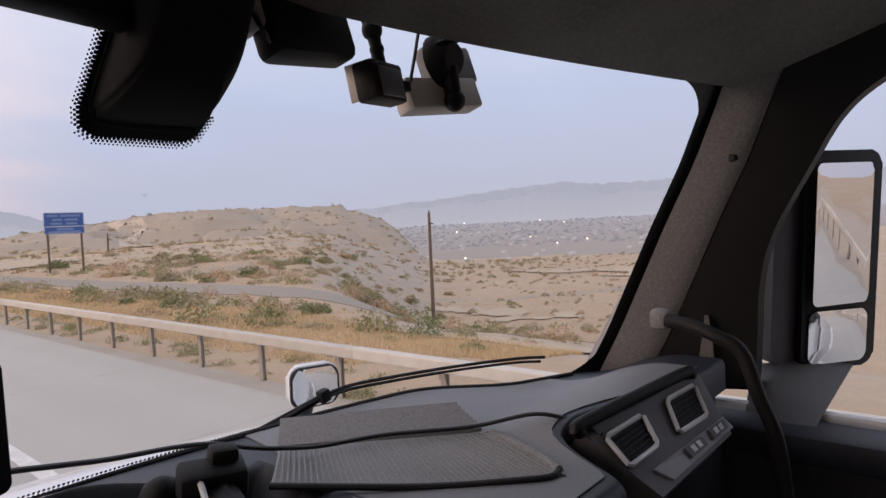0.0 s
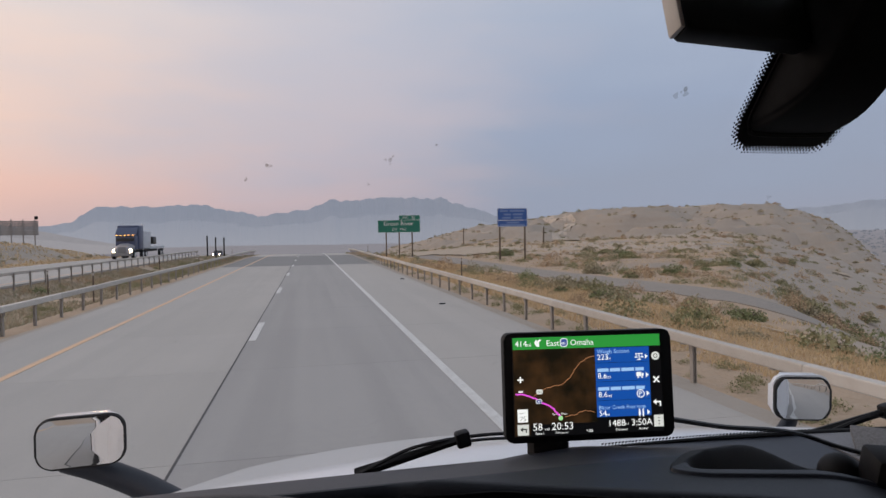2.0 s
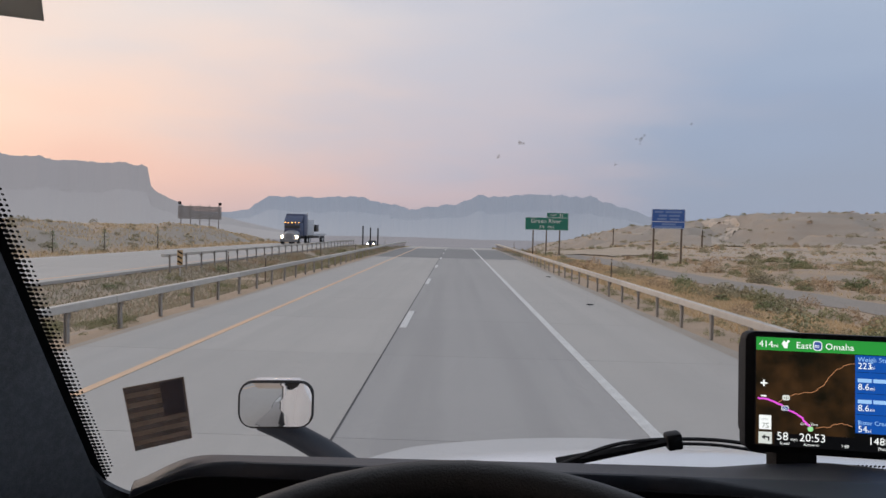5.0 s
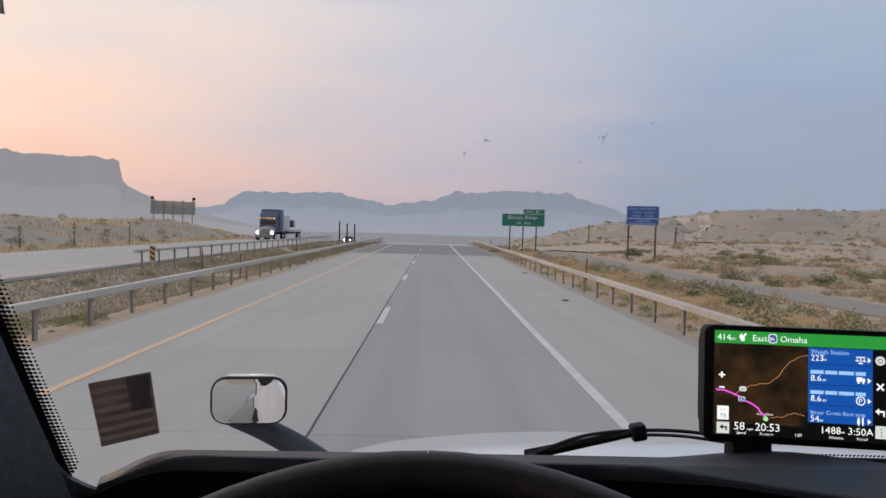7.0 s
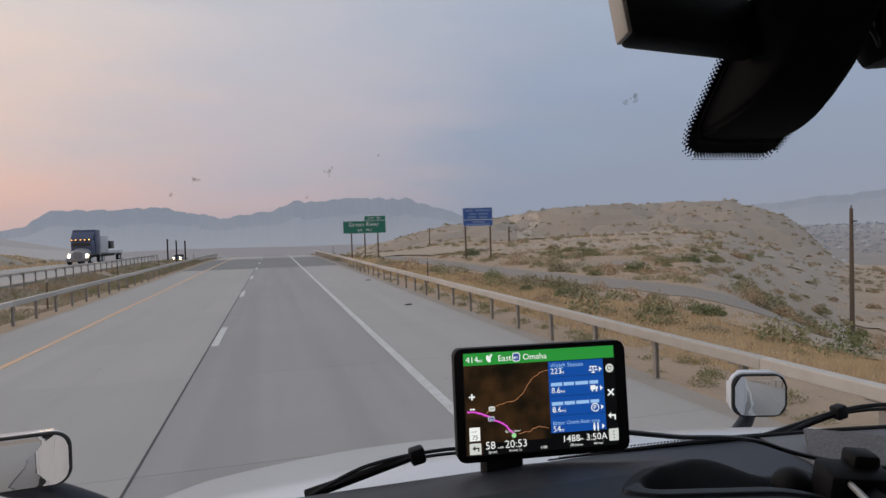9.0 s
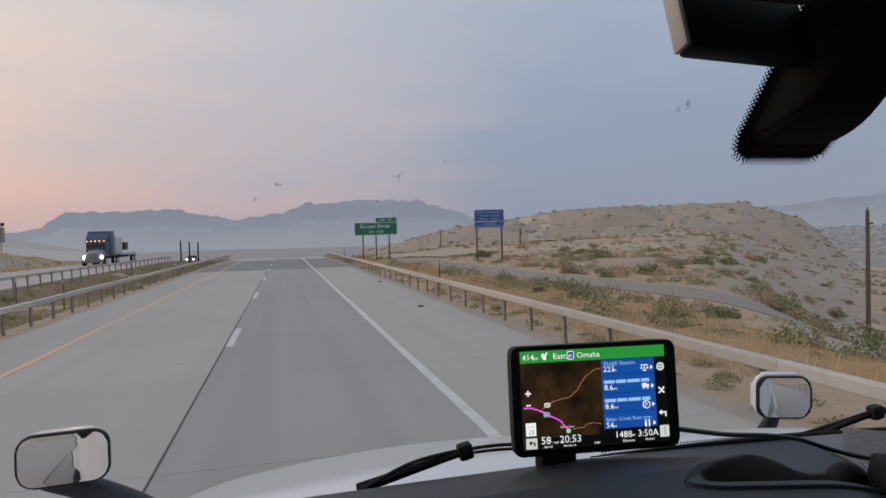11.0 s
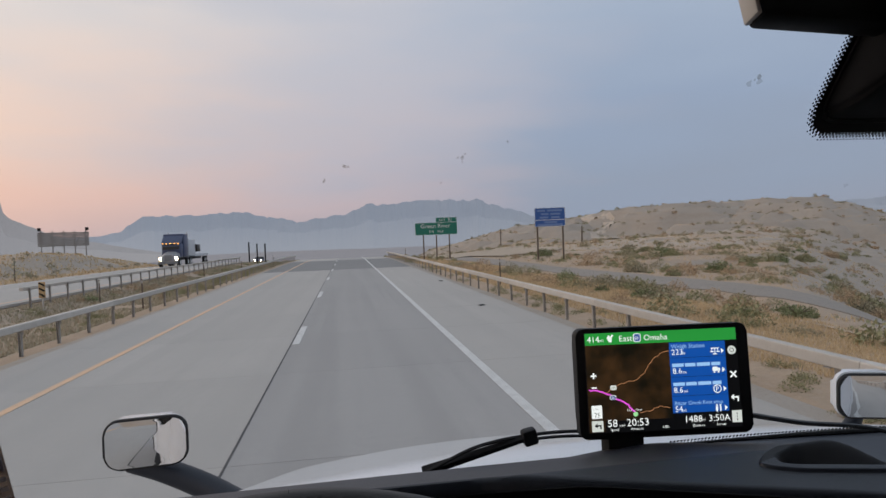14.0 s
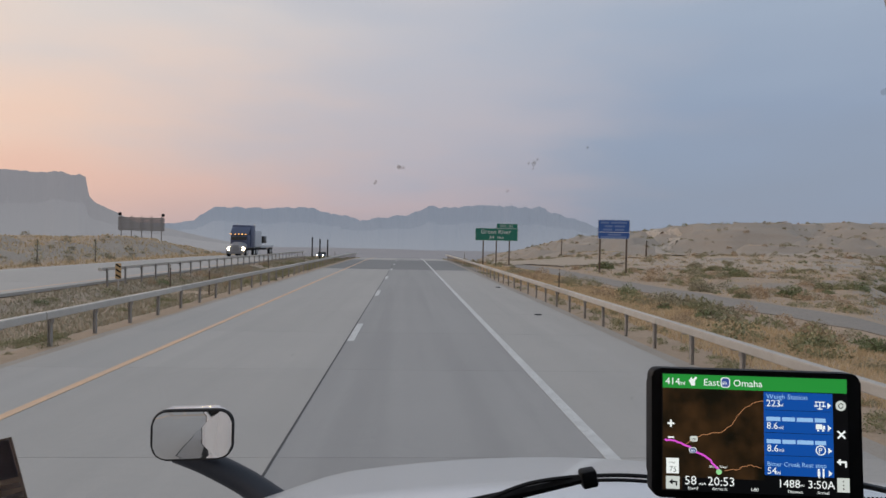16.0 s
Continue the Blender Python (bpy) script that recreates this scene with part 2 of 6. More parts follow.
def islands_vary(m, colours):
    """Colours by island, for joined leaves and blades."""
    n, l = m.node_tree.nodes, m.node_tree.links
    geo, ramp = n.new("ShaderNodeNewGeometry"), n.new("ShaderNodeValToRGB")
    l.new(geo.outputs["Random Per Island"], ramp.inputs["Fac"])
    el = ramp.color_ramp.elements
    while len(el) < len(colours):
        el.new(0.5)
    for k, c in enumerate(colours):
        el[k].position, el[k].color = k / (len(colours) - 1), (*c, 1)
    l.new(ramp.outputs["Color"], n["Principled BSDF"].inputs["Base Color"])
    return m


M_CONCRETE = pieces_vary(material("concrete_pavement", (0.47, 0.45, 0.42), 0.85, spots=((0.35, 0.5, (0.41, 0.395, 0.375)), (9.0, 0.35, (0.53, 0.50, 0.465)), (60, 0.3, (0.28, 0.27, 0.26))), bump=((40, 0.25, 0.01), (250, 0.3, 0.004))), 0.025)
M_WORN = pieces_vary(material("traffic_worn_concrete", (0.39, 0.378, 0.365), 0.8, spots=((0.25, 0.5, (0.34, 0.332, 0.325)), (7.0, 0.35, (0.44, 0.425, 0.405)), (60, 0.3, (0.24, 0.235, 0.23))), bump=((40, 0.25, 0.01), (250, 0.3, 0.004))), 0.025)
def streaks(m, amount, tint):
    """Long wear marks along the lanes."""
    n, l = m.node_tree.nodes, m.node_tree.links
    b = n["Principled BSDF"]
    src = b.inputs["Base Color"].links[0].from_socket
    tc, mp, no, mr, mix = [n.new(k) for k in ("ShaderNodeTexCoord", "ShaderNodeMapping", "ShaderNodeTexNoise", "ShaderNodeMapRange", "ShaderNodeMix")]
    mp.inputs["Scale"].default_value = (1.5, 0.03, 1.0)
    no.inputs["Scale"].default_value, no.inputs["Detail"].default_value = 1.0, 5
    mr.inputs["From Min"].default_value, mr.inputs["From Max"].default_value, mr.inputs["To Max"].default_value = 0.42, 0.62, amount
    mix.data_type = "RGBA"
    mix.inputs["B"].default_value = (*tint, 1)
    l.new(tc.outputs["Object"], mp.inputs["Vector"])
    l.new(mp.outputs[0], no.inputs["Vector"])
    l.new(no.outputs["Fac"], mr.inputs["Value"])
    l.new(mr.outputs[0], mix.inputs["Factor"])
    l.new(src, mix.inputs["A"])
    l.new(mix.outputs["Result"], b.inputs["Base Color"])


streaks(M_CONCRETE, 0.3, (0.37, 0.355, 0.335))
streaks(M_WORN, 0.45, (0.29, 0.283, 0.275))
M_ASPHALT = pieces_vary(material("dark_bridge_asphalt", (0.235, 0.235, 0.232), 0.85, spots=((0.3, 0.5, (0.205, 0.205, 0.203)), (30, 0.4, (0.28, 0.278, 0.272))), bump=((60, 0.3, 0.01),)), 0.02)
M_SEAM = material("tar_seam", (0.05, 0.05, 0.055), 0.7, spots=((6, 0.5, (0.12, 0.12, 0.12)),))
M_WHITE_LINE = material("white_road_paint", (0.72, 0.72, 0.7), 0.7, spots=((5, 0.6, (0.5, 0.49, 0.47)), (40, 0.3, (0.42, 0.41, 0.4))))
M_YELLOW_LINE = material("yellow_road_paint", (0.80, 0.51, 0.30), 0.7, spots=((2.5, 0.55, (0.60, 0.46, 0.34)), (40, 0.35, (0.45, 0.37, 0.29))))
M_POST_STEEL = material("weathered_post_steel", (0.35, 0.325, 0.295), 0.7, 0.1, spots=((6, 0.5, (0.27, 0.235, 0.20)), (40, 0.3, (0.42, 0.40, 0.375))))
M_STEEL = pieces_vary(material("galvanised_steel", (0.56, 0.525, 0.475), 0.6, 0.15, spots=((3, 0.4, (0.40, 0.35, 0.30)), (25, 0.3, (0.58, 0.55, 0.51))), bump=((30, 0.1, 0.003),)), 0.1)
M_POST_WOOD = material("weathered_post_wood", (0.16, 0.12, 0.09), 0.9, spots=((12, 0.6, (0.09, 0.07, 0.055)),), bump=((30, 0.4, 0.01),))
M_EARTH = material("desert_soil", (0.455, 0.325, 0.215), 0.95, spots=((0.03, 0.6, (0.520, 0.412, 0.319)), (0.16, 0.55, (0.373, 0.271, 0.186)), (0.9, 0.45, (0.316, 0.249, 0.174)), (4.5, 0.4, (0.373, 0.282, 0.203)), (16, 0.35, (0.531, 0.418, 0.313))), bump=((0.8, 0.5, 0.3), (6, 0.5, 0.08), (40, 0.3, 0.02)))
_n, _l = M_EARTH.node_tree.nodes, M_EARTH.node_tree.links
_tc, _map, _noise, _mr, _mix = [_n.new(k) for k in ("ShaderNodeTexCoord", "ShaderNodeMapping", "ShaderNodeTexNoise", "ShaderNodeMapRange", "ShaderNodeMix")]
_map.inputs["Scale"].default_value = (0.012, 0.012, 0.55)
_noise.inputs["Scale"].default_value, _noise.inputs["Detail"].default_value = 1.0, 6
_mr.inputs["From Min"].default_value, _mr.inputs["From Max"].default_value, _mr.inputs["To Max"].default_value = 0.50, 0.62, 0.45
_mix.data_type = "RGBA"
_mix.inputs["B"].default_value = (0.50, 0.455, 0.40, 1)
_l.new(_tc.outputs["Object"], _map.inputs["Vector"])
_l.new(_map.outputs[0], _noise.inputs["Vector"])
_l.new(_noise.outputs["Fac"], _mr.inputs["Value"])
_l.new(_mr.outputs[0], _mix.inputs["Factor"])
_l.new(_n["Principled BSDF"].inputs["Base Color"].links[0].from_socket, _mix.inputs["A"])
_l.new(_mix.outputs["Result"], _n["Principled BSDF"].inputs["Base Color"])
# bare pale rock shows where the slopes are steep
_geo, _sep, _steep, _rock = [_n.new(k) for k in ("ShaderNodeNewGeometry", "ShaderNodeSeparateXYZ", "ShaderNodeMapRange", "ShaderNodeMix")]
_steep.inputs["From Min"].default_value, _steep.inputs["From Max"].default_value, _steep.inputs["To Max"].default_value = 0.992, 0.955, 0.75
_rock.data_type = "RGBA"
_rock.inputs["B"].default_value = (0.365, 0.325, 0.28, 1)
_l.new(_geo.outputs["True Normal"], _sep.inputs[0])
_l.new(_sep.outputs["Z"], _steep.inputs["Value"])
_l.new(_steep.outputs[0], _rock.inputs["Factor"])
_l.new(_mix.outputs["Result"], _rock.inputs["A"])
_l.new(_rock.outputs["Result"], _n["Principled BSDF"].inputs["Base Color"])
M_GRAVEL = material("roadside_gravel", (0.40, 0.35, 0.30), 0.95, spots=((0.5, 0.5, (0.33, 0.27, 0.21)), (20, 0.5, (0.46, 0.42, 0.37))), bump=((25, 0.5, 0.03),))
M_SIDE_ROAD = material("worn_side_road", (0.35, 0.305, 0.26), 0.95, spots=((0.25, 0.7, (0.30, 0.26, 0.215)), (6, 0.4, (0.17, 0.16, 0.15)), (40, 0.3, (0.29, 0.265, 0.24))), bump=((25, 0.3, 0.01),))
M_BRUSH = islands_vary(material("sagebrush_leaves", (0.12, 0.12, 0.08), 0.9), ((0.261, 0.231, 0.149), (0.373, 0.331, 0.223), (0.475, 0.408, 0.276), (0.293, 0.285, 0.179)))
M_GREEN_BRUSH = islands_vary(material("green_shrub_leaves", (0.1, 0.12, 0.06), 0.9), ((0.141, 0.163, 0.078), (0.208, 0.234, 0.111), (0.301, 0.312, 0.158)))
M_DRY_GRASS = islands_vary(material("dry_grass", (0.4, 0.3, 0.16), 0.9), ((0.589, 0.436, 0.251), (0.654, 0.496, 0.300), (0.719, 0.556, 0.349), (0.512, 0.387, 0.234)))
M_MEDIAN_GRASS = islands_vary(material("median_grass_blades", (0.4, 0.3, 0.2), 0.9), ((0.38, 0.32, 0.225), (0.45, 0.38, 0.275), (0.51, 0.44, 0.32), (0.29, 0.285, 0.19)))
M_DRY_BRUSH = islands_vary(material("dry_brush_twigs", (0.3, 0.24, 0.16), 0.9), ((0.343, 0.252, 0.165), (0.481, 0.356, 0.230), (0.611, 0.459, 0.302), (0.275, 0.215, 0.147)))
M_OLIVE_BRUSH = islands_vary(material("olive_brush_leaves", (0.16, 0.16, 0.09), 0.9), ((0.213, 0.211, 0.111), (0.298, 0.290, 0.155), (0.405, 0.378, 0.215), (0.252, 0.230, 0.136)))
M_SAND = material("pale_sand", (0.47, 0.38, 0.285), 0.95, spots=((0.12, 0.6, (0.42, 0.325, 0.24)), (1.4, 0.4, (0.39, 0.31, 0.225)), (12, 0.35, (0.55, 0.47, 0.38))), bump=((2.0, 0.5, 0.12), (14, 0.4, 0.02)))


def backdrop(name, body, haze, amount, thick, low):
    """Far backdrop surface; smoky haze is painted in as emission, varying with height."""
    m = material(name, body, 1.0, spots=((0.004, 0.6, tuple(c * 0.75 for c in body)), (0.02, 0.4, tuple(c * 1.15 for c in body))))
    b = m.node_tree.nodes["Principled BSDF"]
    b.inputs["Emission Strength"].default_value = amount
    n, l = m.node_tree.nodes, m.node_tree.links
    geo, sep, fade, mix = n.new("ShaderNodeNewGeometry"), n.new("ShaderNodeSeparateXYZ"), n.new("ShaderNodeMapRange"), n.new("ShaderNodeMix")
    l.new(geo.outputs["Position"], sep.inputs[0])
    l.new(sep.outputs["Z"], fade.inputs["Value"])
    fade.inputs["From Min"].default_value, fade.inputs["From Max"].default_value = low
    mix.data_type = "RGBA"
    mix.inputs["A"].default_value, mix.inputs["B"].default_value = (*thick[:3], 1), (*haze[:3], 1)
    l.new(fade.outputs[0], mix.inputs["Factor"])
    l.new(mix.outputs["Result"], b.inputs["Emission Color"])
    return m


# The haze glows from these surfaces themselves; no air lies before them.
M_MESA = backdrop("mesa_rock_haze_glow", (0.024, 0.022, 0.021), lin(133, 139, 155), 0.92, lin(143, 147, 160), (-40, 170))
M_NEAR_MESA = backdrop("near_mesa_rock_haze_glow", (0.055, 0.049, 0.045), lin(146, 143, 150), 0.80, lin(147, 145, 151), (0, 110))
M_VALLEY = backdrop("valley_haze_glow", (0.13, 0.115, 0.105), lin(138, 139, 152), 0.5, lin(132, 127, 129), (-95, -20))
M_TOWN = backdrop("town_walls_haze_glow", (0.22, 0.22, 0.22), lin(150, 152, 164), 0.5, lin(150, 150, 160), (-95, 0))
M_TOWN_TREES = backdrop("town_trees_haze_glow", (0.03, 0.035, 0.035), lin(130, 134, 147), 0.62, lin(124, 126, 136), (-95, 0))

M_BLACK = material("black_plastic", (0.012, 0.012, 0.013), 0.55, spots=((90, 0.4, (0.02, 0.02, 0.022)),), bump=((700, 0.25, 0.001),))
M_DASH = material("grained_dash_plastic", (0.019, 0.024, 0.0355), 0.5, spots=((3, 0.5, (0.025, 0.0305, 0.043)), (160, 0.5, (0.014, 0.0175, 0.026))), bump=((900, 0.35, 0.001),))
M_TRIM = material("grey_pillar_trim", (0.20, 0.20, 0.205), 0.75, spots=((4, 0.5, (0.155, 0.155, 0.16)), (160, 0.7, (0.28, 0.28, 0.285))), bump=((700, 0.3, 0.001),))
# Copy of the pillar trim, with the driver's side shade put into its colour.
M_SHADED_TRIM = material("shaded_pillar_trim", (0.19, 0.20, 0.215), 0.8, spots=((5, 0.6, (0.12, 0.128, 0.14)), (160, 0.6, (0.27, 0.28, 0.295))), bump=((700, 0.4, 0.001),))
M_SHADED_TRIM.node_tree.nodes["Principled BSDF"].inputs["Specular IOR Level"].default_value = 0.25
M_HEADLINER = material("dark_headliner_fabric", (0.20, 0.19, 0.183), 0.95, spots=((9, 0.6, (0.12, 0.114, 0.11)), (140, 0.5, (0.28, 0.265, 0.255))), bump=((500, 0.5, 0.002),))
for _m, _gloss in ((M_BLACK, 0.22), (M_DASH, 0.45), (M_TRIM, 0.25)):
    _m.node_tree.nodes["Principled BSDF"].inputs["Specular IOR Level"].default_value = _gloss
M_RUBBER = material("black_rubber", (0.01, 0.01, 0.011), 0.7, bump=((300, 0.2, 0.001),))
M_HOOD = material("white_truck_paint", (0.82, 0.84, 0.87), 0.3, spots=((2, 0.2, (0.74, 0.755, 0.78)), (25, 0.15, (0.70, 0.70, 0.70))), coat=0.6)
M_SILVER = material("silver_plastic", (0.66, 0.66, 0.66), 0.4, 0.15, spots=((60, 0.3, (0.55, 0.55, 0.55)),))
M_MIRROR = material("mirror_glass", (0.8, 0.81, 0.82), 0.02, 1.0)
M_CREAM = material("cream_plastic", (0.58, 0.545, 0.50), 0.5, spots=((20, 0.3, (0.49, 0.46, 0.42)),))
M_MAT = material("woven_grey_mat", (0.30, 0.30, 0.31), 0.9, spots=((250, 0.6, (0.15, 0.15, 0.155)),), bump=((400, 0.6, 0.002),))
M_CABLE = material("black_cable", (0.008, 0.008, 0.009), 0.45, bump=((200, 0.1, 0.001),))
M_SIGN_GREEN = material("green_sign_sheeting", (0.01, 0.17, 0.115), 0.45, spots=((1.2, 0.3, (0.015, 0.2, 0.14)),))
M_SIGN_BLUE = material("blue_sign_sheeting", (0.03, 0.10, 0.34), 0.45, spots=((1.2, 0.3, (0.04, 0.13, 0.4)),))
M_SIGN_FADED = material("faded_sign_legend", (0.16, 0.25, 0.48), 0.5, spots=((6, 0.3, (0.1, 0.18, 0.42)),))
M_SIGN_WHITE = material("white_sign_legend", (0.75, 0.77, 0.75), 0.5, spots=((6, 0.2, (0.65, 0.66, 0.65)),))


def glass(name, tint, shine):
    m = bpy.data.materials.new(name)
    m.use_nodes = True
    n, l = m.node_tree.nodes, m.node_tree.links
    n.remove(n["Principled BSDF"])
    clear, gloss, mix = n.new("ShaderNodeBsdfTransparent"), n.new("ShaderNodeBsdfGlossy"), n.new("ShaderNodeMixShader")
    clear.inputs["Color"].default_value = (*tint, 1)
    gloss.inputs["Roughness"].default_value = 0.03
    mix.inputs["Fac"].default_value = shine
    l.new(clear.outputs[0], mix.inputs[1])
    l.new(gloss.outputs[0], mix.inputs[2])
    l.new(mix.outputs[0], n["Material Output"].inputs["Surface"])
    return m


def backlit(name, colour, through):
    """Thin printed sheet that lets some daylight through."""
    m = material(name, colour, 0.7, spots=((40, 0.4, tuple(c * 0.8 for c in colour)),))
    n, l = m.node_tree.nodes, m.node_tree.links
    b = n["Principled BSDF"]
    soft, mix = n.new("ShaderNodeBsdfTranslucent"), n.new("ShaderNodeMixShader")
    l.new(b.inputs["Base Color"].links[0].from_socket, soft.inputs["Color"])
    mix.inputs["Fac"].default_value = through
    l.new(b.outputs[0], mix.inputs[1])
    l.new(soft.outputs[0], mix.inputs[2])
    l.new(mix.outputs[0], n["Material Output"].inputs["Surface"])
    return m


M_GLASS = glass("windshield_glass", (0.985, 0.99, 0.99), 0.012)

# ---- ground ----
HILL_AZ = (4, 8.7, 14, 19, 24, 28.5, 35, 40, 43, 46, 49)
HILL_UP = (-2.2, -1.1, 0.45, 1.25, 1.75, 2.15, 2.25, 1.95, 1.2, -0.2, -1.5)


def fall(y):
    """The road runs level, then over a crest and down into the valley."""
    y = np.asarray(y, float)
    return np.maximum(-np.where(y > 75, np.where(y < 150, 0.00042 * (y - 75) ** 2, 2.36 + 0.063 * (y - 150)), 0.0), -34.0)


def side_road_x(y):
    """Centre line of the narrow road behind the guardrail."""
    return 12.2 + 95.0 / (np.maximum(np.asarray(y, float), 0.0) + 8.0)


def ground_z(x, y):
    x, y = np.asarray(x, float), np.asarray(y, float)
    r, az = np.hypot(x, y) + 1e-6, np.degrees(np.arctan2(x, y))
    z = fall(y)
    wild = smooth(7.5, 14, x) + smooth(-28, -34, x)
    bed = (1 - smooth(1.6, 3.6, np.abs(x - side_road_x(y)))) * smooth(84, 72, y) * smooth(-6, 0, y)
    # falling ground past the embankment, then the river valley
    low = smooth(36, 50, az)
    z = z - 6.6 * smooth(8, 40, x) * low - 55 * smooth(90, 900, r) * low - 30 * smooth(160, 700, r) * smooth(-38, -60, az)
    # the pale hill beside the road
    top = 2.3 + np.tan(np.radians(np.interp(az, HILL_AZ, HILL_UP))) * 260
    on_hill = smooth(4, 8, az) * (1 - smooth(44, 50, az))
    rise = (0.12 * smooth(40, 130, r) + 0.88 * smooth(120, 235, r)) * on_hill * (1 - smooth(330, 560, r))
    z = z * (1 - rise) + top * rise
    z = z + 2.3 * smooth(-29, -37, x) * smooth(18, 40, y) * (1 - smooth(85, 125, y))
    # the median dips between the two roads
    z = z - 0.35 * smooth(-7.6, -9.5, x) * (1 - smooth(-12.5, -14.6, x))
    rough = 0.35 * fbm(x, y, 9, 4, 3) + 0.10 * fbm(x, y, 1.7, 3, 9) + (0.45 * smooth(25, 80, r) + 0.7 * smooth(120, 200, r)) * fbm(x, y, 42, 5, 21)
    # gullied badland flanks on the hill
    flank = on_hill * smooth(125, 165, r) * (1 - smooth(225, 262, r))
    z = z - flank * (3.4 * smooth(0.35, 0.0, np.abs(fbm(x, y, 34, 3, 81))) + 1.1 * smooth(0.30, 0.0, np.abs(fbm(x, y, 13, 3, 83))))
    # rock ledges along the flank
    z = z + flank * 0.55 * np.sin(2 * np.pi * z / 2.3 + 2.5 * fbm(x, y, 60, 2, 87))
    gully = np.abs(fbm(x, y, 26, 4, 33))
    rough = rough - smooth(0.16, 0.0, gully) * 0.5 * smooth(25, 70, r) * (1 - smooth(110, 200, r))
    return z + wild * rough * (1 - 0.97 * bed) - 0.05 - 0.12 * wild


def build_ground():
    az = np.concatenate([np.arange(-104, 104.01, 0.42), np.arange(110, 256, 6)])
    r = np.concatenate([[0.5, 2.0], np.geomspace(4.0, 420, 330), np.geomspace(440, 4800, 46)])
    a, rr = np.radians(az)[None, :], r[:, None]
    x, y = rr * np.sin(a), rr * np.cos(a)
    z = ground_z(x, y)
    n, k = len(r), len(az)
    verts = np.stack([x, y, z], -1).reshape(-1, 3)
    faces = [(i * k + j, i * k + (j + 1) % k, (i + 1) * k + (j + 1) % k, (i + 1) * k + j) for i in range(n - 1) for j in range(k)]
    faces.append(tuple(range(k))[::-1])
    return mesh_object("ground", verts, faces, M_EARTH, shade=True)


ground = tagged(build_ground(), "tan desert ground with gullies, pale hill and falling valley", "ground", kind="structure")


def sand_mask(x, y):
    """Bare sandy flats between the brush."""
    x, y = np.asarray(x, float), np.asarray(y, float)
    if x.ndim < 2:
        # nothing grows on the side road
        on_road = (np.abs(x - side_road_x(y)) < 2.6) & (y < 78)
        return np.where(on_road, 1.0, bare_sand(x, y))
    return bare_sand(x, y)


def bare_sand(x, y):
    r, az = np.hypot(x, y), np.degrees(np.arctan2(x, y))
    return (fbm(x, y * 0.6, 24, 4, 91) + 0.25 * fbm(x, y, 4, 3, 93) - 0.30) * smooth(11, 15, x) * (1 - smooth(90, 125, r)) * (1 - smooth(70, 80, az))


def build_sand():
    az, r = np.radians(np.arange(5, 80, 0.21)), np.geomspace(13, 130, 260)
    x, y = r[:, None] * np.sin(az)[None], r[:, None] * np.cos(az)[None]
    z = ground_z(x, y) + 0.03 + 0.0012 * r[:, None]
    inside = sand_mask(x, y) > 0
    k = len(az)
    faces = [(i * k + j, i * k + j + 1, (i + 1) * k + j + 1, (i + 1) * k + j) for i in range(len(r) - 1) for j in range(k - 1) if inside[i, j] and inside[i + 1, j + 1]]
    ob = mesh_object("sand_flat", np.stack([x, y, z], -1).reshape(-1, 3), faces, M_SAND, shade=True)
    return tagged(ob, "bare pale sand flats between the brush", "sand", kind="structure")


build_sand()


def side_road(u, v):
    y = 4.0 + 72.0 * u
    ragged = 0.5 * float(fbm(y, v * 40, 2.2, 3, 77)) if v in (0.0, 1.0) else 0.0
    x = float(side_road_x(y)) + 1.45 * (2 * v - 1) + ragged
    z = float(ground_z(x, y))
    return (x, y, z + 0.035)


tagged(part("side_road", sheet(side_road, 150, 6, (0, 0, -0.12)), M_SIDE_ROAD), "narrow worn grey side road in the desert behind the guardrail", "road", kind="structure")

# ---- road ----
ROAD_Y = [-30 + 4.6 * k for k in range(60)]


def strip(name, x0, x1, y0, y1, lift, mat, parent, step=4.0, shade=False):
    n = max(1, round((y1 - y0) / step))
    bm = sheet(lambda u, v: (x0 + (x1 - x0) * v, y0 + (y1 - y0) * u, float(fall(y0 + (y1 - y0) * u)) + lift), n, 1, (0, 0, -0.12))
    return part(name, bm, mat, parent, shade=shade)


road = tagged(new("road"), "two-lane grey concrete highway with worn tracks and darker bridge deck", "road", kind="structure")
LANES = ((-6.9, -4.98, M_CONCRETE), (-4.97, -1.36, M_CONCRETE), (-1.34, 2.34, M_WORN), (2.35, 5.35, M_CONCRETE))
for x0, x1, m in LANES:
    for y0 in ROAD_Y:
        strip("slab", x0, x1, y0, y0 + 4.592, 0.0, M_ASPHALT if 52 < y0 < 78 else m, road, 2.3)
part("seam", sheet(lambda u, v: (-1.362 + 0.028 * v, -30 + 270 * u, float(fall(-30 + 270 * u)) + 0.004), 70, 1, (0, 0, -0.02)), M_SEAM, road, "dark tar-filled joint along the lane line")
part("joint_bed", sheet(lambda u, v: (-6.9 + 12.25 * v, -30 + 275 * u, float(fall(-30 + 275 * u)) - 0.012), 70, 1, (0, 0, -0.02)), M_SEAM, road)
part("edge_line", sheet(lambda u, v: (2.22 + 0.16 * v, -30 + 270 * u, float(fall(-30 + 270 * u)) + 0.006), 70, 1, (0, 0, -0.004)), M_WHITE_LINE, road, "solid white edge line, scuffed paint")
part("median_line", sheet(lambda u, v: (-5.12 + 0.15 * v, -30 + 270 * u, float(fall(-30 + 270 * u)) + 0.006), 70, 1, (0, 0, -0.004)), M_YELLOW_LINE, road, "solid yellow edge line, faded paint")
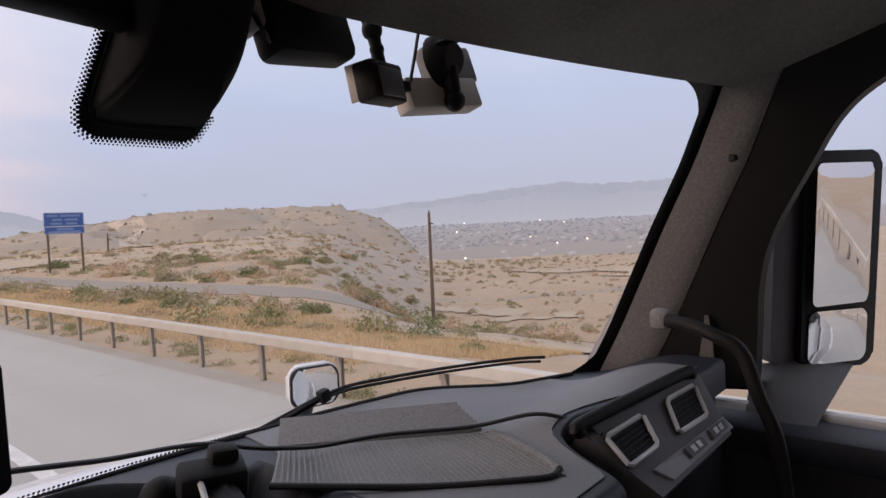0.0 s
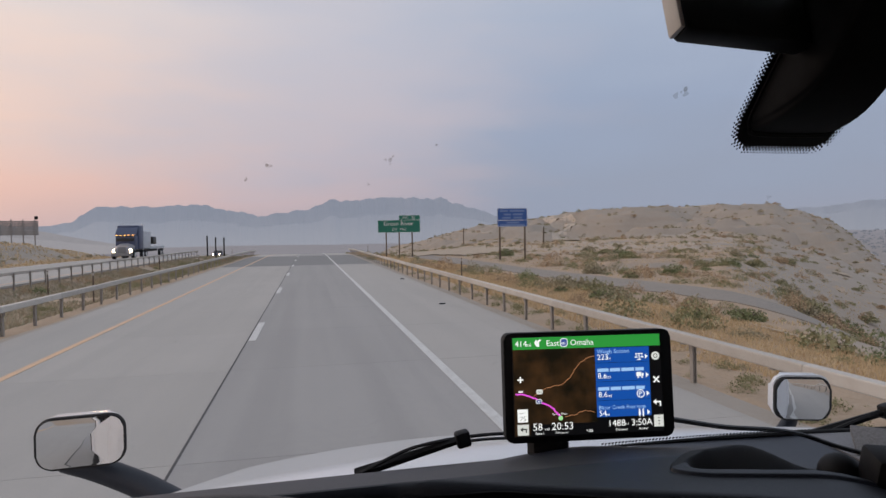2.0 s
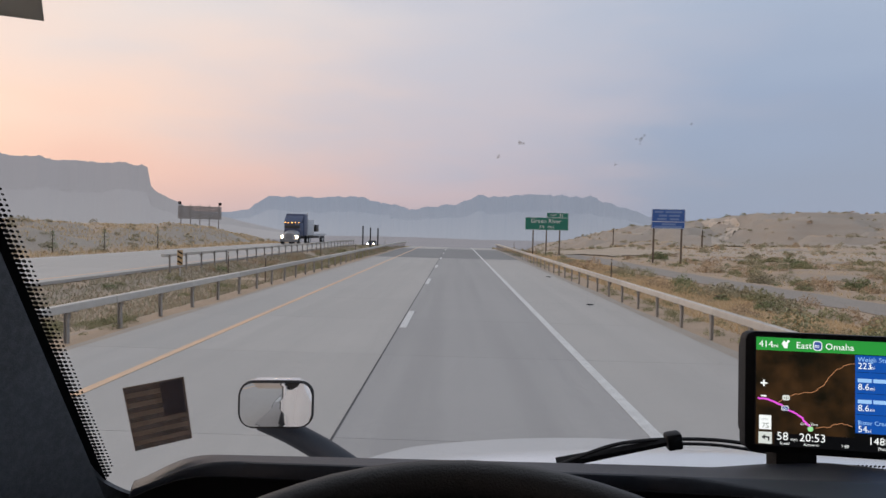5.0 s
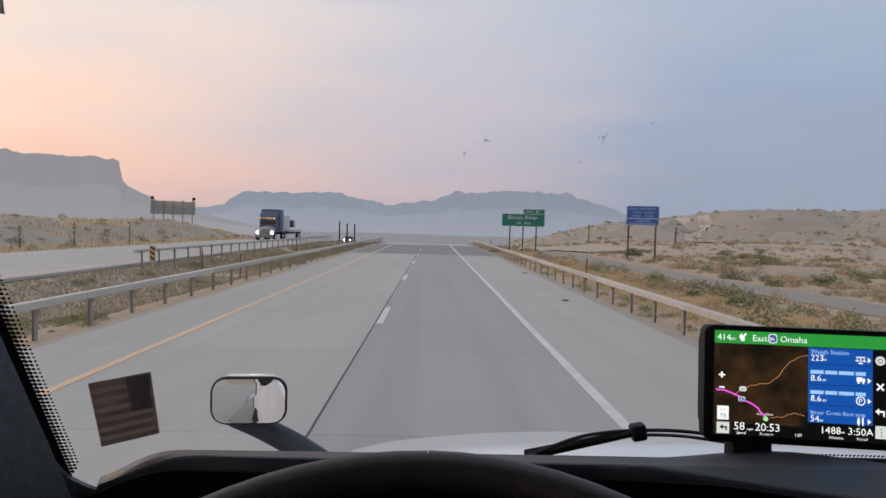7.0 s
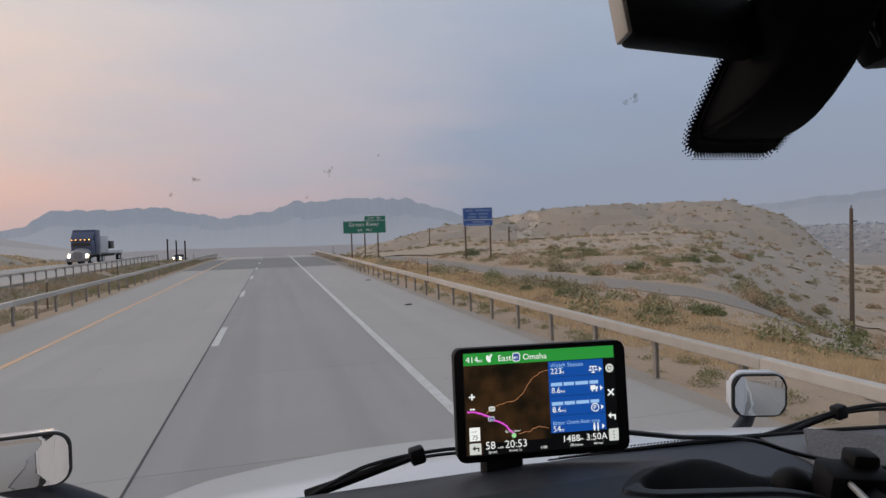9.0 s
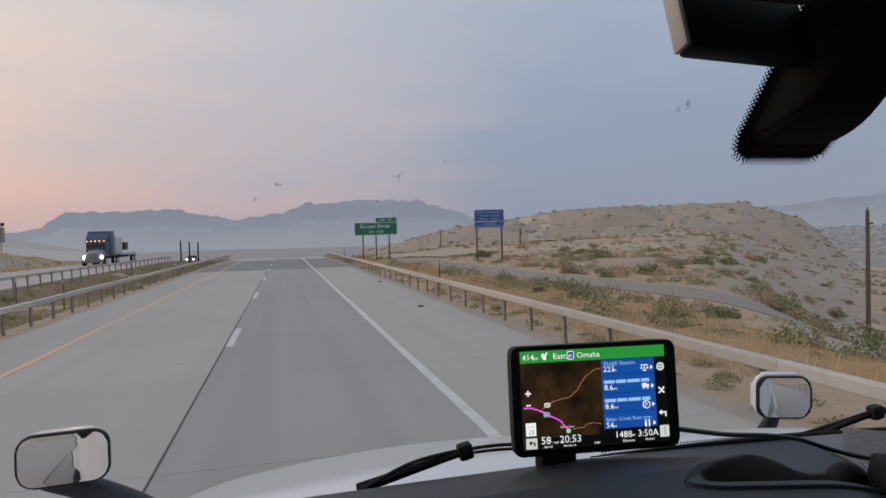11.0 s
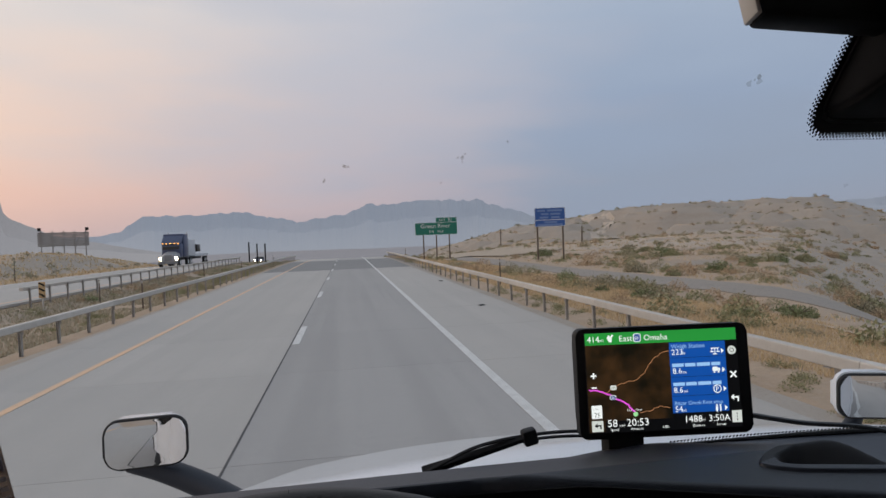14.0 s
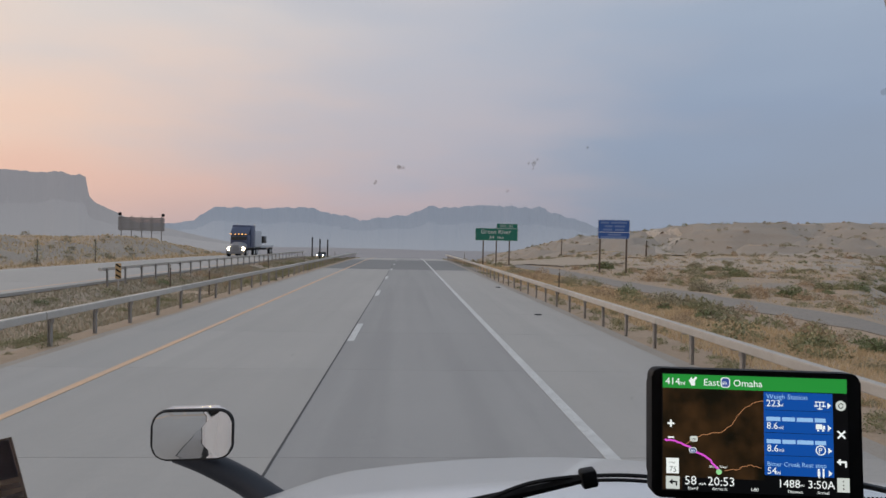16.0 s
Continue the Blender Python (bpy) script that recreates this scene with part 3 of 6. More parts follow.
for k in range(20):
    y0 = -22.0 + 12.2 * k
    part("lane_dash", sheet(lambda u, v: (-1.32 + 0.16 * v, y0 + 3.05 * u, float(fall(y0 + 3.05 * u)) + 0.006), 3, 1, (0, 0, -0.004)), M_WHITE_LINE, road)

shoulder = tagged(new("gravel_shoulder"), "strips of packed gravel beside the concrete", "shoulder", kind="structure")
for x0, x1 in ((5.355, 6.9), (-8.1, -6.905)):
    part("gravel_strip", sheet(lambda u, v: (x0 + (x1 - x0) * v + (0.25 * float(fbm(u * 300, v * 3, 4, 3, 5)) if 0 < v < 1 else 0), -30 + 230 * u, float(fall(-30 + 230 * u)) - 0.02 - (0.10 * v if x0 > 0 else 0.10 * (1 - v))), 115, 3, (0, 0, -0.2)), M_GRAVEL, shoulder)

far_road = tagged(new("opposite_road"), "opposite concrete carriageway across the grass median", "road", kind="structure")
for x0, x1 in ((-25.0, -21.6), (-21.58, -18.0), (-17.98, -14.8)):
    for k in range(27):
        strip("slab", x0, x1, -30 + 10 * k, -30 + 10 * k + 9.98, 0.10, M_CONCRETE, far_road, 5)
for xc, m in ((-24.4, M_WHITE_LINE), (-15.6, M_YELLOW_LINE)):
    part("edge_line", sheet(lambda u, v: (xc + 0.15 * v, -30 + 270 * u, float(fall(-30 + 270 * u)) + 0.106), 70, 1, (0, 0, -0.004)), m, far_road)

# ---- guardrails ----
def rail_mesh(length):
    """A square steel tube with rounded edges, open joints at its ends."""
    bm = plate(rounded(0.152, 0.155, 0.02, 2), Matrix.Rotation(radians(90), 4, "X") @ Matrix.Translation((0, 0, -length)), length)
    bmesh.ops.recalc_face_normals(bm, faces=bm.faces)
    me = bpy.data.meshes.new("rail")
    bm.to_mesh(me)
    bm.free()
    me.materials.append(M_STEEL)
    return me


def post_mesh():
    bm = bmesh.new()
    add_box(bm, (0, 0, 0.0), (0.054, 0.008, 1.45), 0.0)
    add_box(bm, (0.03, 0, 0.0), (0.006, 0.085, 1.45), 0.0)
    add_box(bm, (-0.03, 0, 0.0), (0.006, 0.085, 1.45), 0.0)
    me = bpy.data.meshes.new("post")
    bm.to_mesh(me)
    bm.free()
    me.materials.append(M_POST_STEEL)
    return me


def bracket_mesh(side):
    bm = box((0, 0, 0), (0.16, 0.09, 0.012))
    add_box(bm, (-side * 0.074, 0, -0.06), (0.012, 0.09, 0.12))
    me = bpy.data.meshes.new("bracket")
    bm.to_mesh(me)
    bm.free()
    me.materials.append(M_POST_STEEL)
    return me


def guardrail(x, side, y0, count, lift, label):
    """side: +1 where the beam faces +x."""
    g = thing("guardrail", label, "guardrail", "roadside guardrails")
    beam, post, bracket = rail_mesh(3.805), post_mesh(), bracket_mesh(side)
    for k in range(count):
        y = y0 + 3.81 * k
        za, zb = float(fall(y)) + lift, float(fall(y + 3.81)) + lift
        ob = new("rail", beam)
        ob.parent = g
        ob.matrix_basis = Matrix.Translation((x + random.uniform(-0.012, 0.012), y, za + 0.657)) @ Matrix.Rotation(math.atan2(zb - za, 3.81), 4, "X")
        for j in (0, 1):
            yy = y + 0.5 + 1.9 * j
            zz = float(fall(yy)) + lift
            ob = new("post", post)
            ob.parent = g
            ob.matrix_basis = Matrix.Translation((x - side * 0.128, yy, zz - 0.05)) @ Matrix.Rotation(radians(random.uniform(-1.5, 1.5)), 4, "Y")
            ob = new("bracket", bracket)
            ob.parent = g
            ob.matrix_basis = Matrix.Translation((x - side * 0.01, yy, zz + 0.570))
    return g


guardrail(5.72, -1, -31.86, 32, 0.0, "weathered pale box-beam guardrail on steel posts along the shoulder")
guardrail(-7.35, 1, -2.0, 25, 0.0, "weathered pale box-beam guardrail on steel posts along the median")
guardrail(-14.25, -1, 30.0, 15, 0.1, "far box-beam guardrail on thin posts along the opposite carriageway")

# ---- grass and brush ----
def blades(name, x, y, z, height, width, mat, lean=0.35):
    """Tufts of three-sided blades, joined into one mesh."""
    n = len(x)
    ang = rng.uniform(0, 2 * np.pi, n)
    dx, dy = np.cos(ang) * width, np.sin(ang) * width
    tx, ty = x + rng.normal(0, lean, n) * height, y + rng.normal(0, lean, n) * height
    v = np.stack([np.stack([x - dx, y - dy, z], -1), np.stack([x + dx, y + dy, z], -1), np.stack([tx, ty, z + height], -1)], 1).reshape(-1, 3)
    f = np.arange(3 * n).reshape(-1, 3)
    return mesh_object(name, v.tolist(), f.tolist(), mat)


def grass_band(name, x0, x1, y0, y1, count, tall, label, mat=None, thin=1.0):
    x, y = rng.uniform(x0, x1, count), y0 + (y1 - y0) * rng.uniform(0, 1, count) ** 1.5
    keep = (fbm(x, y, 3.5, 3, 44) > -0.35) & ~((np.abs(x - side_road_x(y)) < 2.2) & (x > 0) & (y < 78))
    x, y = x[keep], y[keep]
    z = ground_z(x, y) - 0.02
    h = tall * rng.uniform(0.4, 1.2, len(x))
    return tagged(blades(name, x, y, z, h, thin * (0.012 + 0.0009 * np.abs(y)), mat or M_DRY_GRASS), label, "grass", kind="stuff")


grass_band("median_grass", -14.6, -8.0, 5, 110, 60000, 0.15, "dry straw-coloured grass in the median", M_MEDIAN_GRASS)
grass_band("verge_grass", 6.9, 11.5, 6, 110, 115000, 0.13, "yellow dry grass on the verge behind the guardrail", thin=0.55)
grass_band("desert_grass", 12.0, 60, 14, 150, 30000, 0.13, "thin dry grass on the desert slope")
grass_band("far_verge_grass", -45, -26.2, 20, 120, 16000, 0.26, "thin dry grass beyond the opposite road")


def leaf_clump(n, size, squash=0.7):
    """Leaf triangles filling a ragged bush of radius about 1 standing on z = 0."""
    u = rng.normal(size=(n, 3))
    u /= np.linalg.norm(u, axis=1)[:, None]
    lobes = rng.normal(size=(7, 3))
    lobes /= np.linalg.norm(lobes, axis=1)[:, None]
    bulge = 0.55 + 0.45 * np.max(u @ lobes.T, axis=1) ** 3
    c = u * (bulge * rng.uniform(0.45, 1.0, n) ** 0.5)[:, None]
    c[:, 2] = np.abs(c[:, 2]) * squash
    a, b = rng.normal(size=(n, 3)), rng.normal(size=(n, 3))
    a /= np.linalg.norm(a, axis=1)[:, None]
    b /= np.linalg.norm(b, axis=1)[:, None]
    s = size * rng.uniform(0.5, 1.4, (n, 1))
    return np.stack([c - a * s, c + a * s, c + b * s * 1.6], 1)


CLUMPS = [leaf_clump(130, 0.10, s) for s in (0.5, 0.6, 0.7, 0.8, 0.55, 0.9)]
NEAR_CLUMPS = [leaf_clump(520, 0.048, s) for s in (0.5, 0.6, 0.7, 0.8, 0.55, 0.9)]
FINE_CLUMPS = [leaf_clump(2200, 0.042, 0.8) for _ in range(4)]


def brush_field(name, x, y, radius, mat, label, z=None):
    tris = []
    z = ground_z(x, y) if z is None else z
    for k in range(len(x)):
        c = (NEAR_CLUMPS if math.hypot(x[k], y[k]) < 62 else CLUMPS)[k % 6]
        a = rng.uniform(0, 6.28)
        rot = np.array([[np.cos(a), -np.sin(a), 0], [np.sin(a), np.cos(a), 0], [0, 0, 1]])
        tris.append((c * (rng.uniform(0.8, 1.35), rng.uniform(0.8, 1.2), rng.uniform(0.85, 1.45))) @ rot.T * radius[k] + (x[k], y[k], z[k] - 0.04))
    v = np.concatenate(tris).reshape(-1, 3)
    return tagged(mesh_object(name, v.tolist(), np.arange(len(v)).reshape(-1, 3).tolist(), mat), label, "brush", kind="stuff")


def scatter(n, az0, az1, r0, r1, xmin, seed, thick):
    g = np.random.default_rng(seed)
    az, r = np.radians(g.uniform(az0, az1, n)), r0 * (r1 / r0) ** (g.uniform(0, 1, n) ** 0.62)
    x, y = r * np.sin(az), r * np.cos(az)
    keep = (0.6 * fbm(x, y, 13, 3, 51) + g.uniform(-1.0, 1.0, n) > thick) & (x > xmin if xmin > 0 else x < xmin)
    return x[keep], y[keep], g


for seed, name, mat, label in ((5, "sagebrush", M_BRUSH, "grey-green sagebrush dotted over the desert slope"), (15, "dry_brush", M_DRY_BRUSH, "tan dry brush dotted over the desert slope"), (25, "olive_brush", M_OLIVE_BRUSH, "olive low brush dotted over the desert slope")):
    bx, by, bg = scatter(2500, 3, 80, 14, 420, 8.6, seed, 0.0)
    open_sand = sand_mask(bx, by) > 0.1
    bx, by = bx[~open_sand], by[~open_sand]
    brush_field(name, bx, by, np.minimum(0.14 + 0.75 * bg.uniform(0, 1, len(bx)) ** 2.8 + 0.0016 * np.hypot(bx, by), 1.2), mat, label)
for seed, name, mat, n, big, label in ((35, "near_scrub", M_OLIVE_BRUSH, 270, 0.6, "olive scrub thick behind the verge"), (45, "near_dry_scrub", M_DRY_BRUSH, 520, 0.5, "tan dry scrub thick behind the verge"), (55, "near_green_scrub", M_GREEN_BRUSH, 130, 0.85, "green scrub in patches behind the verge")):
    bx, by, bg = scatter(n, 9, 62, 12, 75, 9.4, seed, -0.1)
    rooted = sand_mask(bx, by) < 0.12
    bx, by = bx[rooted], by[rooted]
    brush_field(name, bx, by, 0.12 + big * bg.uniform(0, 1, len(bx)) ** 2.4, mat, label)
bx, by, bg = scatter(2000, 4, 60, 95, 300, 9.0, 65, 0.0)
brush_field("hill_scrub", bx, by, 0.3 + 0.9 * bg.uniform(0, 1, len(bx)) ** 2, M_BRUSH, "dark grey-green scrub dotted over the hill")
bx, by, bg = scatter(1300, -70, -8, 28, 300, -27.5, 6, 0.0)
brush_field("far_sagebrush", bx, by, 0.3 + 0.3 * bg.uniform(0, 1, len(bx)) ** 2 + 0.002 * np.hypot(bx, by), M_BRUSH, "grey-green sagebrush beyond the opposite road")
bx, by, bg = scatter(110, 10, 48, 15, 80, 10.5, 8, 0.1)
clear = sand_mask(bx, by) < 0.1
bx, by = bx[clear], by[clear]
brush_field("green_brush", bx, by, 0.22 + 0.45 * bg.uniform(0, 1, len(bx)) ** 2, M_GREEN_BRUSH, "green low brush near the verge")


def bush(x, y, radius, which, mat, label):
    c = FINE_CLUMPS[which] * radius * np.array([1.1, 1.1, 0.95])
    v = (c + (0, 0, -0.05)).reshape(-1, 3)
    b = thing("bush", label, "bush", "roadside bushes", pose(x, y, float(ground_z(x, y))))
    mesh_object("leaves", v.tolist(), np.arange(len(v)).reshape(-1, 3).tolist(), mat, b)
    bm = bmesh.new()
    for k in range(5):
        a = 1.256 * k + which
        add_tube(bm, [(0, 0, -0.1), (0.25 * radius * math.cos(a), 0.25 * radius * math.sin(a), 0.3 * radius), (0.6 * radius * math.cos(a), 0.6 * radius * math.sin(a), 0.55 * radius)], [0.03, 0.02, 0.008], 5)
    part("stems", bm, M_POST_WOOD, b)
    return b


for k, (x, y, s) in enumerate(((11.5, 27, 0.8), (14.8, 30, 0.9), (10.2, 20.5, 0.55), (17.5, 36, 1.0), (21, 33, 1.1), (26, 48, 1.2), (13.2, 46, 0.8), (19.5, 60, 1.1), (30, 40, 1.0), (9.6, 38, 0.6), (33, 62, 1.3), (24, 24, 1.0), (27, 20, 0.9), (10.4, 15.4, 0.5), (11.7, 14.8, 0.55), (12.9, 19.0, 0.5), (9.9, 23.5, 0.42))):
    if sand_mask(x, y) < 0.5:
        bush(x, y, s, k % 4, M_GREEN_BRUSH if k % 3 else M_BRUSH, "ragged green desert bush on sandy ground" if k % 3 else "grey-brown desert bush on sandy ground")

for k in range(30):
    az, r = radians(rng.uniform(13, 56)), 19 * 5.0 ** rng.uniform(0, 1)
    x, y = r * math.sin(az), r * math.cos(az)
    if x > 10.5 and sand_mask(x, y) < 0:
        kind = k % 3
        bush(x, y, float(rng.uniform(0.55, 1.15)), k % 4, (M_BRUSH, M_OLIVE_BRUSH, M_DRY_BRUSH)[kind], ("grey-green desert bush on sandy ground", "olive ragged desert bush on sandy ground", "tan dry desert bush on sandy ground")[kind])
for name, x0, x1, n, label in (("rail_weeds", 5.95, 7.6, 330, "dull green weeds under the guardrail along the shoulder"), ("median_weeds", -9.3, -7.5, 240, "dull green weeds under the guardrail along the median")):
    wx, wy = rng.uniform(x0, x1, n), 5 + 95 * rng.uniform(0, 1, n) ** 1.3
    keep = fbm(wx, wy, 6, 3, 57) > -0.15
    brush_field(name, wx[keep], wy[keep], rng.uniform(0.10, 0.34, int(keep.sum())), M_OLIVE_BRUSH, label, [float(fall(q)) - 0.08 for q in wy[keep]])
for name, mat, n, seed, label in (("median_scrub", M_OLIVE_BRUSH, 330, 71, "olive scrub in the median"), ("median_dry_scrub", M_DRY_BRUSH, 260, 72, "tan dry scrub in the median"), ("median_green_scrub", M_GREEN_BRUSH, 90, 73, "dark green scrub in the median")):
    g = np.random.default_rng(seed)
    wx, wy = g.uniform(-13.7, -8.6, n), 7 + 110 * g.uniform(0, 1, n) ** 1.4
    keep = fbm(wx, wy, 9, 3, 58) + g.uniform(-0.4, 0.4, n) > -0.1
    wx, wy = wx[keep], wy[keep]
    brush_field(name, wx, wy, 0.18 + 0.50 * g.uniform(0, 1, len(wx)) ** 1.7, mat, label)

# ---- distance ----
def ridge(name, az, up, far, foot, mat, label, cliff=0.62, seed=3, category="mesa"):
    """A mesa: cliff above gullied slopes, by its skyline in degrees."""
    n = 420
    a = np.linspace(az[0], az[-1], n)
    top = 2.3 + np.tan(np.radians(np.interp(a, az, up) + 0.13 * fbm(a * 3, a * 0, 4, 6, seed) + 0.07 * np.round(2.2 * fbm(a * 5, a * 0 + 3, 3, 2, seed + 40)) * smooth(1.0, 2.2, np.interp(a, az, up)))) * far
    rows = []
    for k, (dist, h) in enumerate(((0.62, 0.0), (0.70, 0.10), (0.78, 0.24), (0.86, 0.40), (0.93, cliff - 0.05), (0.955, cliff), (0.965, 0.97), (1.0, 1.0), (1.2, 0.9))):
        g = 1 + (0.045 * fbm(a * 2.2, a * 0 + k * 0.5, 5, 3, seed + 5) if k < 7 else 0)
        d = far * dist * g
        z = foot + (top - foot) * h * (1 + (0.16 * fbm(a * 2.5, a * 0 + k * 0.8, 6, 3, seed + 8) if 0 < k < 6 else 0))
        rows.append(np.stack([d * np.sin(np.radians(a)), d * np.cos(np.radians(a)), z], -1))
    v = np.concatenate(rows)
    f = [(i * n + j, i * n + j + 1, (i + 1) * n + j + 1, (i + 1) * n + j) for i in range(len(rows) - 1) for j in range(n - 1)]
    return tagged(mesh_object(name, v.tolist(), f, mat, shade=True), label, category, kind="structure")


ridge("backdrop_mesa_right", (-6, -4, 0, 2, 7, 12.2, 13, 15.2, 18.2, 21), (1.4, 1.9, 2.6, 3.25, 3.45, 3.4, 2.9, 2.45, 1.35, 0.4), 4300, -40, M_MESA, "blue-grey flat-topped mesa on the horizon, haze painted as glow")
ridge("backdrop_mesa_left", (-26, -20, -18.5, -16.8, -13, -8.5, -4, -2, 0), (0.9, 1.2, 1.6, 2.7, 2.75, 2.9, 1.95, 1.2, 0.5), 4500, -40, M_MESA, "blue-grey long mesa on the horizon, haze painted as glow", seed=13)
ridge("backdrop_ridge", (-60, -40, -28, -24, -20, -12, 0, 12, 24, 34, 40), (0.6, 0.8, 1.0, 1.3, 1.0, 0.6, 0.6, 0.5, 0.7, 1.0, 1.2), 4700, -40, M_MESA, "faint ridge low on the horizon, haze painted as glow", seed=23)
ridge("backdrop_cliff_mesa", (-75, -60, -45, -38, -34, -30, -27.0, -26.6, -26.3, -25, -22.5, -20, -18, -15), (3.8, 4.4, 4.9, 4.95, 4.9, 4.85, 4.8, 4.6, 3.1, 2.2, 1.1, 0.6, 0.2, -0.3), 1500, -16, M_NEAR_MESA, "grey cliff-topped mesa with long slopes, haze painted as glow", cliff=0.6, seed=31)
ridge("backdrop_mountains", (30, 36.8, 44.9, 52.6, 56, 59.7, 64, 70, 80, 95), (0.8, 1.37, 1.9, 2.65, 3.0, 3.3, 2.95, 2.95, 2.8, 2.3), 4700, -90, M_MESA, "mountains behind the town, haze painted as glow", cliff=0.8, seed=41)


def plain_z(r):
    """The valley plain past the embankment rises towards the mountains."""
    return -97.0 + 95.0 * float(smooth(1500, 3900, r))


def river_plain(u, v):
    a, r = radians(37 + 58 * u), 1250 * (4300 / 1250) ** v
    return (r * math.sin(a), r * math.cos(a), plain_z(r) + 3.0 * float(fbm(r * math.sin(a), r * math.cos(a), 300, 4, 71)))


tagged(part("backdrop_river_plain", sheet(river_plain, 100, 40), M_VALLEY), "river plain below the mountains, haze painted as glow", "valley", kind="structure")


def valley(u, v):
    a, r = radians(-42 + 82 * u), 640 * (4250 / 640) ** v
    return (r * math.sin(a), r * math.cos(a), -30.0 + 3.0 * float(fbm(r * math.sin(a), r * math.cos(a), 260, 4, 61)))


tagged(part("backdrop_valley", sheet(valley, 120, 40), M_VALLEY), "valley floor stretching to the mesas, haze painted as glow", "valley", kind="structure")

# ---- the truck ----
MID_X = 0.54
truck = thing("truck", "white long-nose truck with dark grey cab interior", "truck")


def glass_y(x, z):
    """The curved, raked windshield."""
    return 0.66 + (2.5 - z) * 0.58 - 0.235 * (x - MID_X) ** 2


EDGE_Z = (1.93, 1.97, 2.04, 2.12, 2.27, 2.40, 2.49, 2.56)
EDGE_X = (1.078, 1.077, 1.075, 1.065, 1.047, 1.037, 1.02, 1.005)


def pillar_x(z, side=1):
    """Half width of the windshield opening at a height."""
    return float(np.interp(z, EDGE_Z, EDGE_X)) if side > 0 else 0.985


def on_glass(x, z, off=0.0):
    return (x, glass_y(x, z) - off, z)


GLASS_LOW, GLASS_HIGH = 1.93, 2.585


def glass_sheet(u, v):
    z = GLASS_LOW + (GLASS_HIGH - GLASS_LOW) * v
    x = MID_X + (2 * u - 1) * (pillar_x(z) + 0.05)
    return on_glass(x, z)


windshield = part("windshield", sheet(glass_sheet, 40, 12), M_GLASS, truck, "clear curved windshield with dead insects")
windshield.visible_shadow = False


def dash_z(x, y):
    """The top is crowned before the driver and lies flat before the passenger."""
    d = np.minimum(0.97 - np.asarray(y, float), 0.375)
    flat = smooth(0.47, 0.80, x)
    return 1.957 + 0.345 * d * (1 - flat) + 0.010 * np.tanh(d / 0.1) * flat - 0.034 * smooth(-0.27, -0.40, np.asarray(x, float) + 0.5 * (np.asarray(y, float) - 0.7)) ** 2 - 0.30 * smooth(-0.385, -0.43, np.asarray(x, float) + 0.5 * (np.asarray(y, float) - 0.7)) + 0.032 * smooth(1.02, 1.12, x) * smooth(0.64, 0.47, y) - 0.032 * smooth(1.15, 1.45, x) * smooth(0.55, 0.72, y) + 0.014 * np.exp(-((np.asarray(x, float) - 0.34) / 0.10) ** 2 - ((np.asarray(y, float) - 0.745) / 0.08) ** 2)


def dash_near(x):
    """Where the dash top ends towards the seats."""
    return 0.60 - 0.26 * float(np.interp(x, (0.11, 0.395, 0.68), (0, 0.45, 1))) + 0.125 * float(smooth(1.0, 1.08, x)) - 0.07 * float(smooth(1.1, 1.4, x)) + 0.06 * float(smooth(-0.2, -0.42, x))


def tray_back(x):
    return 0.594 + 0.55 * (x - 0.393)


def tray_front(x):
    return 0.545 - 0.28 * (x - 0.355)


def tray_floor(x, rim):
    return rim - 0.048 * (1 - float(smooth(0.715, 0.782, x)))


def tray_span(x):
    """Front and back of the tray at x; its closed end is rounded."""
    y0, y1 = max(tray_front(x), dash_near(x) + 0.03), tray_back(x)
    turn = max(0.0, 1 - (x - 0.358) / 0.032)
    pull = 0.5 * (y1 - y0) * (1 - math.sqrt(max(0.0, 1 - turn * turn)))
    return y0 + pull, y1 - pull


def tray(q0, q1):
    """The sunken tray, across from its front lip (0) to its back wall (1)."""
    def fn(u, v):
        x = 0.3582 + 0.4258 * u ** 1.4
        y0, y1 = tray_span(x)
        q = q0 + (q1 - q0) * v
        y = y0 + (y1 - y0) * q
        rim = float(dash_z(x, y))
        wide = y1 - y0
        g = float(smooth(0.013, 0.032, q * wide) * smooth(0.013, 0.030, (1 - q) * wide) * smooth(0.016, 0.040, x - 0.358))
        lip = 0.003 * float(smooth(0.0, 0.004, q * wide) * smooth(0.0, 0.004, (1 - q) * wide))
        return (x, y, rim + lip + (tray_floor(x, rim) - rim) * g)
    return fn


def dash_sheet(u, v):
    x = -0.52 + 2.12 * u
    y0, y1 = dash_near(x), glass_y(x, 1.95) - 0.005
    y = y0 + (y1 - y0) * v
    z = float(dash_z(x, y))
    edge = max(0.0, 1 - v / 0.025)
    z -= 0.012 * edge ** 2
    # the tray that opens towards the passenger
    if 0.371 < x < 0.776:
        front, back = tray_span(x)
        if front + 0.008 < y < back - 0.008:
            z = tray_floor(x, z) - 0.02
    return (x, y, z)


dashboard = part("dashboard", sheet(dash_sheet, 400, 120, (0, 0, -0.05)), M_DASH, truck, "dark grained dashboard top with sunken tray")


tray_pan = part("tray", sheet(tray(0.0, 0.66), 110, 90), M_DASH, dashboard, "dark floor of the sunken tray")
# Black here stands in for the shade inside the recess.
part("shaded_back_wall", sheet(tray(0.66, 1.0), 110, 40), M_BLACK, tray_pan, "back wall of the tray, its shade painted black")


def dash_face(u, v):
    x = -0.50 + 2.06 * u
    y = dash_near(x)
    z0 = float(dash_z(x, y)) - 0.025
    return (x, y + 0.012 + 0.09 * math.sin(math.pi * v) * (1 if x < 0.35 else 0.2) - 0.10 * v * float(smooth(0.3, 0.6, x)), z0 - 0.55 * v)


